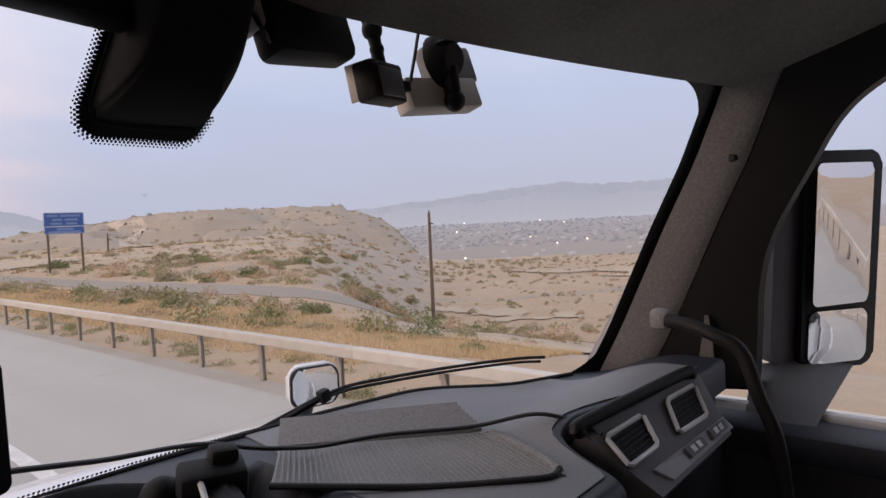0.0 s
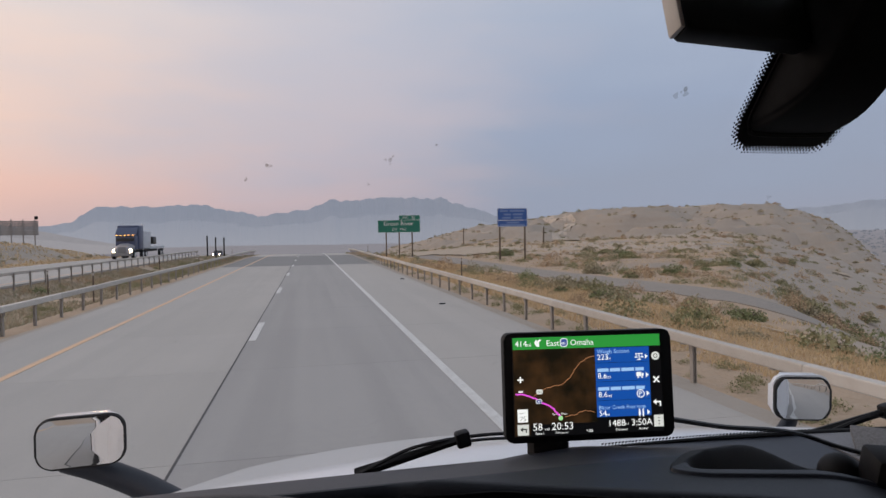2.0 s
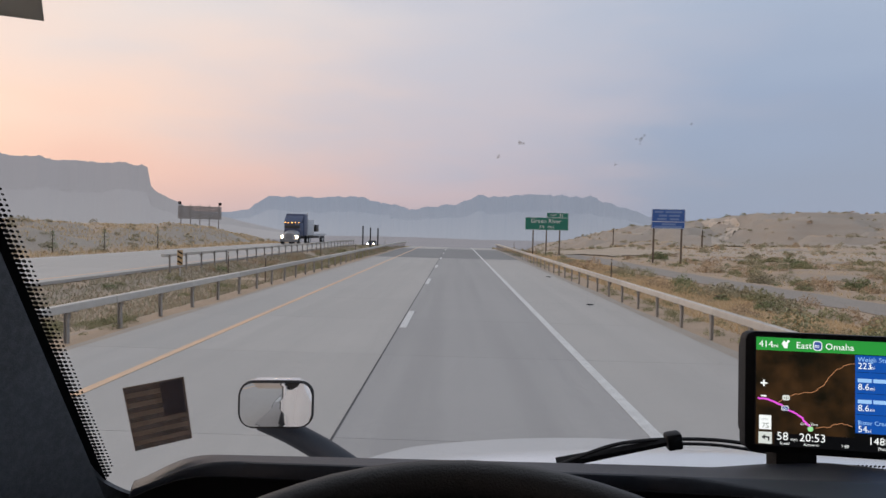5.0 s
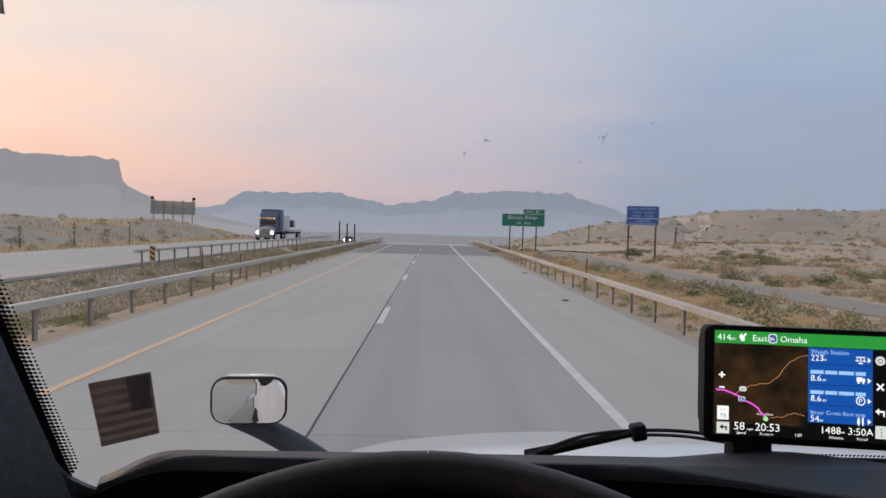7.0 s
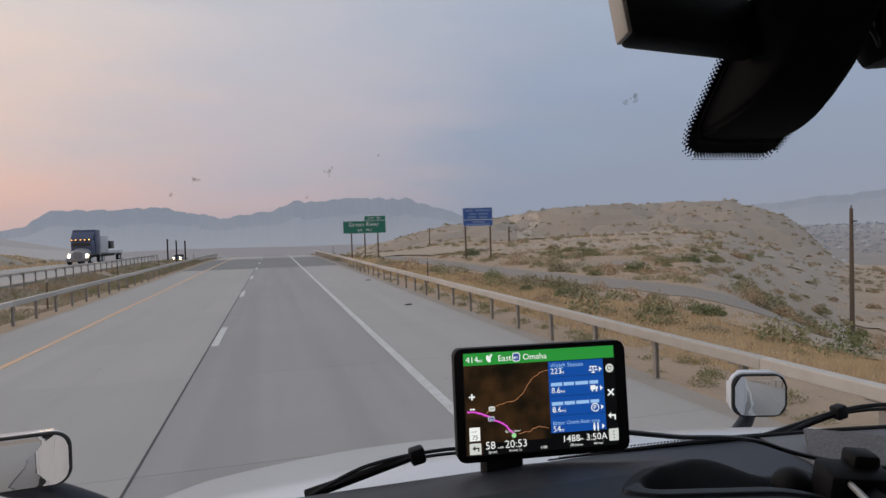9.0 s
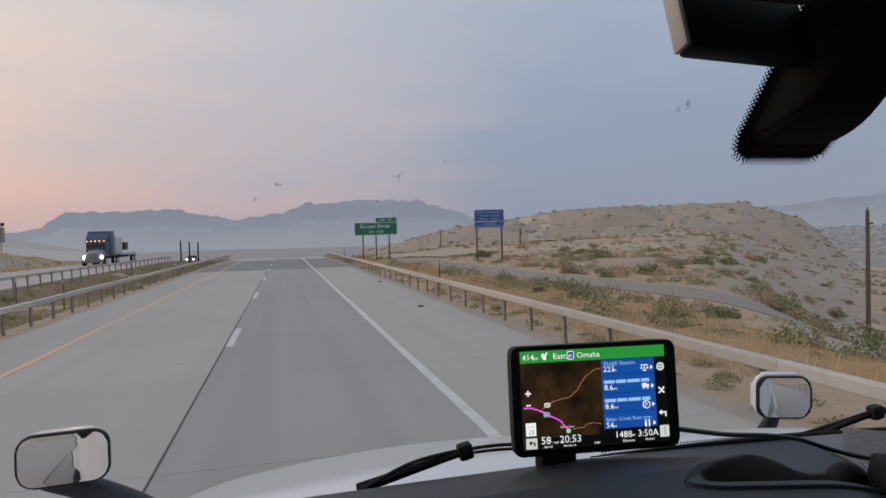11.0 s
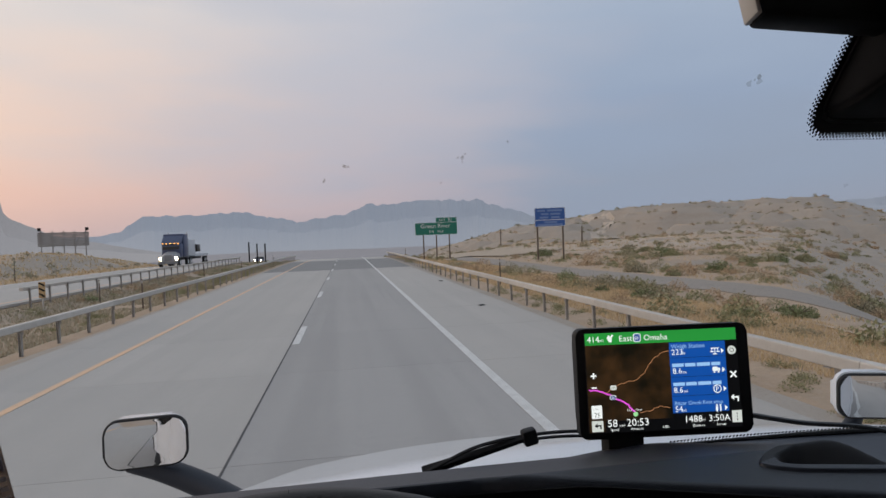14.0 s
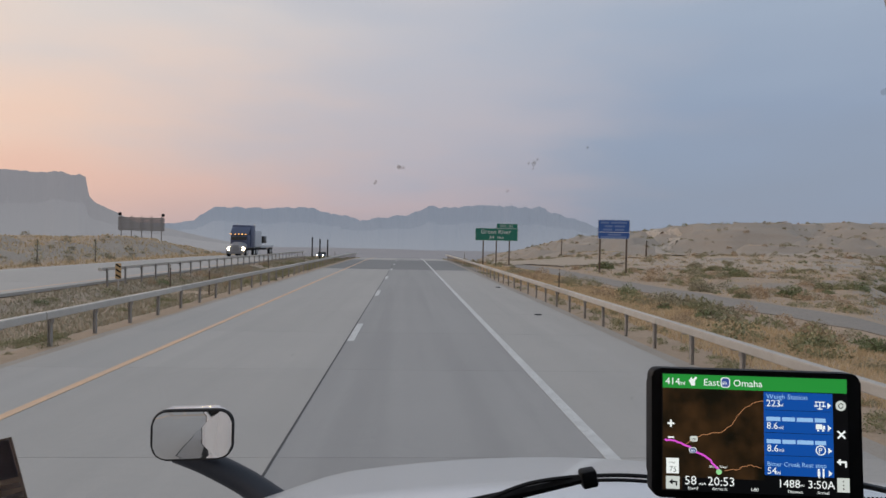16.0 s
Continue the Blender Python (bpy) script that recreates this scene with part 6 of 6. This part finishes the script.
part("housing", plate(rounded(0.265, 0.485, 0.05), MM @ Matrix.Translation((0.003, 0.0, -0.10)), 0.08, 0.0), M_MIRROR_SHELL, door_mirror, "grey moulded mirror housing")
part("main_glass", bowed(0.166, 0.318, 0.016, MM @ Matrix.Translation((0.03, 0.061, 0.010)) @ Matrix.Rotation(radians(5), 4, "Y"), 0.001), M_MIRROR, door_mirror, "flat mirror glass")
part("wide_glass", bowed(0.158, 0.122, 0.022, MM @ Matrix.Translation((0.027, -0.172, 0.006)), 0.006), M_MIRROR, door_mirror, "convex wide-angle mirror glass")


def mirror_foot(u, v):
    """From the bottom of the housing down to the door sill."""
    high = MM @ Vector((-0.115 + 0.24 * u, -0.235 + 0.02 * math.sin(math.pi * u), -0.03))
    low = Vector((1.66, 0.335 - 0.085 * u, 1.862))
    return high + (low - high) * v


part("mirror_foot", sheet(mirror_foot, 8, 8, (0.02, 0.05, -0.02)), M_MIRROR_SHELL, door_mirror, "grey mirror foot on the door")

# white outside of the cab and the sleeper behind
for side in (-1, 1):
    x = MID_X + side * (1.215 if side > 0 else 1.15)
    part("outer_door", box((x, -0.05, 1.25), (0.03, 1.85, 1.25), 0.012), M_HOOD, truck, "white outer door skin")
    part("sleeper_side", box((x, -2.5, 1.8), (0.03, 2.9, 2.6), 0.012), M_HOOD, truck)
for side in (-1, 1):
    wide = 1.215 if side > 0 else 1.15
    part("cab_corner", sheet(lambda u, v: (MID_X + side * (0.97 + (wide - 0.97) * math.sin(u * math.pi / 2)), 1.06 - 0.26 * (1 - math.cos(u * math.pi / 2)), 0.62 + 1.10 * v), 10, 6, (0, -0.02, 0)), M_HOOD, truck, "white rounded cab corner below the windshield")
    part("outer_pillar", sheet(lambda u, v: (MID_X + side * (1.03 + (0.12 if side > 0 else 0.0) + 0.08 * u), glass_y(MID_X + side * 1.0, 1.9 + 0.75 * v) + (0.0 if side > 0 else 0.03) - 0.19 * u, 1.9 + 0.75 * v), 4, 10, (side * 0.02, 0, 0)), M_HOOD, truck, "white outer windshield pillar")
    flank = part("hood_side", sheet(lambda u, v: (MID_X + side * (1.0 - 0.10 * u + 0.06 * v), 1.02 + 1.62 * u, 1.845 - 0.51 * u - 0.85 * v), 12, 8, (-side * 0.03, 0, 0)), M_HOOD, truck, "white hood side with dark vent")
    part("side_vent", sheet(lambda u, v: (MID_X + side * (1.004 - 0.10 * (0.25 + 0.22 * u) + 0.06 * (0.25 + 0.2 * v)), 1.37 + 0.31 * u, 1.40 - 0.15 * v - 0.05 * u), 2, 2, (side * 0.006, 0, 0)), M_BLACK, flank, "black side vent")
    for k in range(5):
        part("badge_bar", sheet(lambda u, v: (MID_X + side * (1.026 - 0.10 * 0.35), 1.40 + 0.045 * k + 0.025 * u, 1.20 - 0.05 * v), 1, 1, (side * 0.006, 0, 0)), M_TRIM, flank)
part("sleeper_roof", box((MID_X, -2.0, 3.1), (2.46, 3.9, 0.05), 0.02), M_HOOD, truck)
for x in (-0.42, 1.5):
    for y in (1.35, -2.6, -3.9):
        w = part("wheel", tube([(x - 0.14, y, 0.5), (x - 0.12, y, 0.5), (x + 0.12, y, 0.5), (x + 0.14, y, 0.5)], [0.43, 0.5, 0.5, 0.43], 24), M_RUBBER, truck, "black truck tyre")
        part("rim", tube([(x - 0.145, y, 0.5), (x + 0.145, y, 0.5)], 0.28, 16), M_SILVER, w)
part("chassis", box((MID_X, -0.9, 0.78), (0.85, 6.6, 0.25), 0.02), M_BLACK, truck)
part("front_panel", box((MID_X, 2.70, 0.98), (1.7, 0.08, 0.70), 0.03), M_BLACK, truck)
part("front_bumper", box((MID_X, 2.74, 0.50), (2.2, 0.16, 0.4), 0.05), M_HOOD, truck)
part("cab_roof", sheet(lambda u, v: (MID_X + (2 * u - 1) * 1.2, 0.62 - 0.2 * (2 * u - 1) ** 2 - 1.65 * v, 2.68 + 0.40 * math.sin(v * math.pi / 2)), 16, 10, (0, 0, 0.03)), M_HOOD, truck, "white cab roof")
part("sleeper_back", box((MID_X, -3.95, 1.8), (2.4, 0.04, 2.6), 0.01), M_HOOD, truck)

# ---- signs, poles and posts ----
green = thing("guide_sign", "green highway guide sign with exit tab on three posts", "road sign", at=pose(11.0, 76.0, float(ground_z(11.0, 76.0)), 0, 0, -4))
SB = 2.75 - float(ground_z(11.0, 76.0))


def sign_panel(name, x, z, w, h, mat, parent, r=0.12):
    p = part(name, plate(rounded(w, h, r), Matrix.Translation((x, 0.0, z)) @ Matrix.Rotation(radians(90), 4, "X"), 0.03), mat, parent, shade=False)
    part("border", ring_plate(rounded(w - 0.04, h - 0.04, r), rounded(w - 0.085, h - 0.085, r * 0.85), Matrix.Translation((x, -0.032, z)) @ Matrix.Rotation(radians(90), 4, "X"), 0.003), M_SIGN_WHITE, p, "white border")
    return p


def sign_text(words, x, z, size, parent, mat=None):
    text_part("lettering", words, Matrix.Translation((x, -0.037, z)) @ Matrix.Rotation(radians(90), 4, "X"), size, mat or M_SIGN_WHITE, parent)


main = sign_panel("main_panel", 0, SB + 0.75, 5.2, 1.52, M_SIGN_GREEN, green)
sign_text("Green River", -1.95, SB + 0.84, 0.74, main)
sign_text("3/4", -0.9, SB + 0.22, 0.48, main)
sign_text("MILE", 0.1, SB + 0.25, 0.40, main)
tab = sign_panel("exit_tab", 1.28, SB + 1.81, 2.6, 0.58, M_SIGN_GREEN, green, 0.08)
sign_text("EXIT", 0.42, SB + 1.68, 0.36, tab)
sign_text("91", 1.5, SB + 1.65, 0.5, tab)
for x in (-1.6, 0.0, 1.6):
    part("post", box((x, 0.1, (SB - 0.3) / 2 + 0.3), (0.15, 0.18, SB + 1.6), 0.01), M_POST_WOOD, green)

bz = float(ground_z(18.2, 54.0))
blue = thing("info_sign", "blue roadside information sign on two wooden posts", "road sign", at=pose(18.2, 54.0, bz, 0, 0, -8))
BB = 3.0 - bz
panel = sign_panel("panel", 0, BB + 0.83, 2.75, 1.68, M_SIGN_BLUE, blue, 0.1)
for z, spans in ((1.42, ((-1.15, -0.42), (-0.25, 1.12))), (1.10, ((-0.80, -0.12), (0.05, 0.95))), (0.80, ((-0.92, -0.15), (0.12, 0.88))), (0.37, ((-0.52, 0.62),)), (0.14, ((-1.12, 1.12),))):
    for x0, x1 in spans:
        part("legend_bar", box(((x0 + x1) / 2, -0.034, BB + z), (x1 - x0, 0.004, 0.17)), M_SIGN_FADED, panel)
part("divider", box((0, -0.034, BB + 0.58), (2.62, 0.004, 0.045)), M_SIGN_WHITE, panel)
for x in (-1.15, 1.15):
    part("post", box((x, 0.1, BB / 2 + 0.45), (0.14, 0.14, BB + 1.5), 0.01), M_POST_WOOD, blue)


def utility_pole(x, y, top):
    z0 = float(ground_z(x, y))
    p = thing("utility_pole", "weathered brown wooden utility pole standing in the desert", "pole", "utility poles", pose(x, y, z0))
    part("pole", tube([(0, 0, -0.4), (0.02, 0, (top - z0) * 0.5), (0.05, 0, top - z0)], [0.15, 0.13, 0.10], 10), M_POST_WOOD, p)
    part("insulator", tube([(0.05, 0, top - z0), (0.05, 0, top - z0 + 0.18)], [0.04, 0.05], 8), M_TRIM, p)
    part("crossarm_stub", box((0.05, -0.12, top - z0 - 0.8), (0.5, 0.1, 0.1), 0.01), M_POST_WOOD, p)


utility_pole(34, 30, 3.2)
utility_pole(40, 102, 3.4)
utility_pole(39, 155, 4.0)

for k in range(3):
    x = -14.2 + 1.15 * k
    p = thing("marker_post", "tall black steel post in the median", "post", "black posts in the median", pose(x, 95.0, float(ground_z(x, 95.0))))
    part("pipe", tube([(0, 0, -0.2), (0, 0, 3.0)], 0.10, 10), M_BLACK, p)
    part("cap", tube([(0, 0, 3.0), (0, 0, 3.05)], [0.12, 0.11], 10), M_BLACK, p)


def delineator(x, y, tall=1.25):
    d = thing("delineator", "slim steel delineator post with small reflector", "post", "delineator posts", pose(x, y, float(ground_z(x, y)) if abs(x) > 8 else float(fall(y)) - 0.05))
    part("stake", box((0, 0, tall / 2 - 0.1), (0.055, 0.03, tall + 0.2), 0.004), M_POST_WOOD, d)
    part("reflector", box((0, -0.022, tall - 0.1), (0.08, 0.01, 0.12), 0.003), M_STEEL, d)


for x, y in ((7.2, 29.0), (7.3, 78.0), (-8.3, 27.0), (-8.4, 52.0), (-8.4, 74.0), (-12.5, 34.0), (-12.6, 58.0)):
    delineator(x, y)

# striped marker and the billboard seen from behind
marker = thing("object_marker", "yellow and black striped hazard marker on a short post", "road sign", at=pose(-13.4, 30.0, float(ground_z(-13.4, 30))))
part("board", box((0, 0, 0.95), (0.28, 0.02, 0.72), 0.01), material("faded_yellow_sheeting", (0.50, 0.34, 0.16), 0.6, spots=((8, 0.5, (0.40, 0.29, 0.17)),)), marker)
for k in range(3):
    part("stripe", box((0, -0.013, 0.72 + 0.24 * k), (0.26, 0.004, 0.075), 0.0, Matrix.Rotation(radians(32), 3, "Y")), M_BLACK, marker)
part("stake", box((0, 0.03, 0.3), (0.06, 0.04, 1.0), 0.0), M_STEEL, marker)

zb = float(ground_z(-82, 198))
board = thing("billboard", "wooden billboard seen from behind on timber legs, haze in its grey", "billboard", at=pose(-82, 198, zb, 0, 0, 24))
# The wood is greyed so that its colour stands for distance haze.
M_GREY_WOOD = material("haze_greyed_boards", (0.27, 0.255, 0.245), 0.9, spots=((1.5, 0.5, (0.20, 0.185, 0.175)), (12, 0.4, (0.33, 0.32, 0.31))))
for k in range(9):
    part("slat", box((0, 0, 4.4 - zb + 0.46 * k), (13.0, 0.12, 0.40), 0.0), M_GREY_WOOD, board)
for x in (-5.6, -2.8, 0, 2.8, 5.6):
    part("leg", box((x, -0.3, (8.4 - zb) / 2), (0.30, 0.30, 9.0 - zb), 0.0), M_GREY_WOOD, board)
for x in (-6.0, 6.0):
    part("lamp_head", box((x, -0.2, 9.2 - zb), (0.9, 0.6, 0.9), 0.1), M_BLACK, board, "dark lamp on the top edge")
    part("lamp_stem", box((x, -0.1, 8.6 - zb), (0.12, 0.12, 0.6), 0.0), M_GREY_WOOD, board)

# ---- the truck coming the other way ----
M_BLUE_CAB = material("slate_blue_paint", (0.06, 0.08, 0.15), 0.4, spots=((2, 0.3, (0.05, 0.065, 0.12)),))
M_GREY_HOOD = material("dusty_silver_paint", (0.30, 0.31, 0.33), 0.4, spots=((1.5, 0.4, (0.24, 0.245, 0.26)),))
M_PALE_PANEL = material("pale_trailer_panels", (0.56, 0.58, 0.61), 0.45, spots=((1.0, 0.3, (0.48, 0.49, 0.52)),))
M_HEADLAMP = glow("headlamp", (1.0, 0.70, 0.40), 26.0)
semi = thing("semi_truck", "slate-blue semi truck with pale flat trailer and lit headlights", "truck", at=pose(-21.2, 80.0, 0.10))
part("sleeper", box((0, 2.6, 2.55), (2.45, 2.1, 2.9), 0.16), M_BLUE_CAB, semi, "tall slate-blue sleeper")
part("cab", box((0, 1.0, 1.95), (2.2, 1.3, 1.7), 0.14), M_BLUE_CAB, semi)
part("roof_fairing", sheet(lambda u, v: (-1.15 + 2.3 * u, 0.5 + 1.6 * v, 2.85 + 1.05 * math.sin(v * math.pi / 2)), 6, 8, (0, 0, -0.1)), M_BLUE_CAB, semi)
part("nose", sheet(lambda u, v: ((2 * u - 1) * (0.80 + 0.22 * v), -1.1 + 1.5 * v, 1.42 + 0.42 * math.sin(v * math.pi / 2) - 0.35 * abs(2 * u - 1) ** 3), 10, 8, (0, 0, -0.75)), M_GREY_HOOD, semi, "dusty silver sloping hood")
for x in (-0.88, 0.88):
    part("fender", sheet(lambda u, v: (x + (v - 0.5) * 0.5, -0.35 + 0.68 * math.cos(math.pi * u), 0.62 + 0.62 * math.sin(math.pi * u)), 12, 3, (0, 0, -0.05)), M_GREY_HOOD, semi)
part("grille", box((0, -1.13, 1.05), (0.85, 0.06, 0.75), 0.03), M_TRIM, semi, "chrome-grey grille")
part("windscreen", box((0, 0.35, 2.38), (1.95, 0.05, 0.62), 0.02, Matrix.Rotation(radians(-18), 3, "X")), M_FRIT, semi, "dark windscreen")
part("visor", box((0, 0.28, 2.78), (2.05, 0.30, 0.10), 0.02), M_BLUE_CAB, semi)
part("bumper", box((0, -1.18, 0.52), (2.3, 0.2, 0.36), 0.06), M_TRIM, semi)
for x in (-0.86, 0.86):
    part("headlight", tube([(x, -1.0, 0.98), (x, -1.08, 0.98)], [0.21, 0.19], 14), M_HEADLAMP, semi, "lit warm headlight")
for x in (-0.9, -0.45, 0, 0.45, 0.9):
    part("roof_lamp", box((x, 0.12, 2.80), (0.14, 0.06, 0.07), 0.0), glow("amber_lamp", (1.0, 0.45, 0.1), 4.0), semi, "small amber visor light")
for x in (-1.12, 1.12):
    part("exhaust_stack", tube([(x, 3.72, 0.9), (x, 3.72, 4.2)], 0.07, 8), M_SILVER, semi)
part("trailer_front", box((0, 5.6, 2.25), (2.45, 3.4, 2.1), 0.04), M_PALE_PANEL, semi, "pale high box behind the cab")
part("trailer_deck", box((0, 11.0, 1.22), (2.45, 8.0, 0.36), 0.03), M_PALE_PANEL, semi, "pale low trailer deck")
part("dark_crate", box((0.1, 10.2, 2.15), (1.9, 1.8, 1.0), 0.04), M_FRIT, semi, "dark crate on the deck")
part("chassis", box((0, 7.0, 0.85), (0.9, 14.5, 0.3), 0.02), M_BLACK, semi)
for y in (-0.35, 3.5, 4.8, 12.9, 14.1):
    for x in (-1.05, 1.05):
        w = part("wheel", tube([(x - 0.17, y, 0.5), (x - 0.15, y, 0.5), (x + 0.15, y, 0.5), (x + 0.17, y, 0.5)], [0.42, 0.5, 0.5, 0.42], 18), M_RUBBER, semi)
        part("rim", tube([(x - 0.175, y, 0.5), (x + 0.175, y, 0.5)], 0.27, 14), M_SILVER, w)

# a car farther off with its lights on
car = thing("car", "dark saloon car with lit headlights on the opposite road", "car", at=pose(-18.6, 138.0, float(fall(138.0)) + 0.10))


def car_body(u, v):
    y = -2.2 + 4.4 * v
    z = float(np.interp(v, (0, 0.03, 0.28, 0.42, 0.72, 0.90, 1.0), (0.72, 0.82, 0.95, 0.98, 1.0, 0.98, 0.85)))
    return ((2 * u - 1) * (0.86 - 0.10 * abs(2 * v - 1) ** 4), y, z - 0.10 * abs(2 * u - 1) ** 4)


part("body", sheet(car_body, 10, 20, (0, 0, -0.55)), M_BLUE_CAB, car)
part("cabin", sheet(lambda u, v: ((2 * u - 1) * (0.80 - 0.14 * math.sin(math.pi * v)), -0.55 + 2.3 * v, 0.93 + 0.50 * math.sin(math.pi * v) ** 0.6), 8, 12, (0, 0, -0.12)), M_FRIT, car, "dark glazed cabin")
for x in (-0.62, 0.62):
    part("headlight", tube([(x, -2.12, 0.66), (x, -2.2, 0.66)], [0.15, 0.13], 12), M_HEADLAMP, car, "lit warm headlight")
for x in (-0.78, 0.78):
    for y in (-1.35, 1.35):
        w = part("wheel", tube([(x - 0.1, y, 0.32), (x + 0.1, y, 0.32)], 0.32, 16), M_RUBBER, car)
        part("rim", tube([(x - 0.105, y, 0.32), (x + 0.105, y, 0.32)], 0.19, 12), M_SILVER, w)

# ---- the town in the valley ----
g = np.random.default_rng(17)
verts, faces = [], []
lamps = []
for k in range(130):
    az, r = radians(g.uniform(43, 82)), g.uniform(1500, 3600)
    x, y = r * math.sin(az), r * math.cos(az)
    z = plain_z(r)
    w, d, h = g.uniform(8, 24), g.uniform(8, 16), g.uniform(4, 7)
    b = len(verts)
    verts += [(x + sx * w / 2, y + sy * d / 2, z + sz) for sz in (-1, h) for sx, sy in ((-1, -1), (1, -1), (1, 1), (-1, 1))]
    verts += [(x - w / 2, y, z + h + 2), (x + w / 2, y, z + h + 2)]
    faces += [(b, b + 1, b + 5, b + 4), (b + 1, b + 2, b + 6, b + 5), (b + 2, b + 3, b + 7, b + 6), (b + 3, b, b + 4, b + 7), (b + 4, b + 5, b + 9, b + 8), (b + 6, b + 7, b + 8, b + 9), (b + 5, b + 6, b + 9), (b + 7, b + 4, b + 8)]
    if k % 7 == 0:
        lamps.append((x, y, z + h + 3, 1.0 + r / 1800))
tagged(mesh_object("town_houses", verts, faces, M_TOWN), "small pale houses of a town in the valley, haze painted in", "town", kind="stuff")
bm = bmesh.new()
for x, y, z, s in lamps:
    bmesh.ops.create_icosphere(bm, subdivisions=1, radius=s, matrix=Matrix.Translation((x, y, z)))
for x, y, z, s in ((-30, 900, -27, 1.2), (55, 760, -23, 1.0), (90, 1050, -27, 1.6), (24, 980, -28, 1.4)):
    bmesh.ops.create_icosphere(bm, subdivisions=1, radius=s, matrix=Matrix.Translation((x, y, z)))
tagged(part("town_lights", bm, glow("town_lamp", (1.0, 0.86, 0.66), 3.0)), "warm lit lamps scattered over the valley town", "lights", kind="stuff")
az, r = np.radians(g.uniform(42, 84, 1100)), g.uniform(2100, 3700, 1100)
brush_field("town_trees", r * np.sin(az), r * np.cos(az), g.uniform(5, 12, 1100), M_TOWN_TREES, "dark trees between the town houses, haze painted in", [plain_z(k) for k in r])

# dirt track and pale cut bank on the desert side
def track(points, w, mat, name, label):
    pts = curve_points([(x, y, 0) for x, y in points], 14)
    verts, faces = [], []
    for i, p in enumerate(pts):
        way = (pts[min(i + 1, len(pts) - 1)] - pts[max(i - 1, 0)]).normalized()
        side = Vector((-way.y, way.x, 0)) * w / 2
        for s in (-1, -0.5, 0, 0.5, 1):
            q = p + side * s
            verts.append((q.x, q.y, float(ground_z(q.x, q.y)) + 0.06))
    for i in range(len(pts) - 1):
        for k in range(4):
            faces.append((5 * i + k, 5 * i + k + 1, 5 * i + k + 6, 5 * i + k + 5))
    return tagged(mesh_object(name, verts, faces, mat, shade=True), label, "track", kind="structure")


M_TRACK = material("pale_dirt", (0.55, 0.46, 0.37), 0.95, spots=((0.3, 0.5, (0.47, 0.38, 0.3)), (5, 0.3, (0.6, 0.52, 0.43))), bump=((4, 0.3, 0.05),))
track(((70, 118), (66, 150), (74, 176), (86, 195), (90, 225), (104, 250)), 4.0, M_TRACK, "dirt_track", "pale dirt track climbing the hill")


def conifer(x, y, tall):
    z0 = float(ground_z(x, y))
    t = thing("pine_tree", "small dark pine beyond the opposite road", "tree", "small pines", pose(x, y, z0))
    part("trunk", tube([(0, 0, -0.2), (0, 0, tall)], [0.06, 0.015], 6), M_POST_WOOD, t)
    tris = []
    for k in range(130):
        h = rng.uniform(0.12, 1.0)
        a, rad = rng.uniform(0, 6.28), (1.05 - h) * tall * 0.32 * rng.uniform(0.4, 1.0)
        c = np.array([rad * np.cos(a), rad * np.sin(a), h * tall])
        d = np.array([np.cos(a), np.sin(a), -0.3]) * 0.16
        s = np.array([-np.sin(a), np.cos(a), 0.1]) * 0.06
        tris += [c - s, c + s, c + d]
    mesh_object("crown", np.array(tris).tolist(), np.arange(len(tris)).reshape(-1, 3).tolist(), M_GREEN_BRUSH, t)


for x, y, h in ((-28.5, 50, 2.0), (-29.5, 45, 1.7), (-28.0, 58, 2.1), (-30.5, 40, 1.8)):
    conifer(x, y, h)


def tyre_scrap(x, y, turn, size):
    t = thing("tyre_scrap", "black scrap of tyre rubber lying on the shoulder", "scrap", "tyre scraps", pose(x, y, 0.012, 0, 0, turn))
    part("rubber", sheet(lambda u, v: (size * (u - 0.5) * (1 - 0.3 * math.sin(5 * v)), 0.5 * size * (v - 0.5) * (1 + 0.4 * math.sin(4 * u)), 0.05 * size * math.sin(math.pi * u) + 0.02 * math.sin(6 * v) ** 2), 10, 6, (0, 0, -0.012)), M_RUBBER, t)


tyre_scrap(4.4, 20.4, 20, 0.2)
tyre_scrap(4.9, 33.0, -35, 0.22)
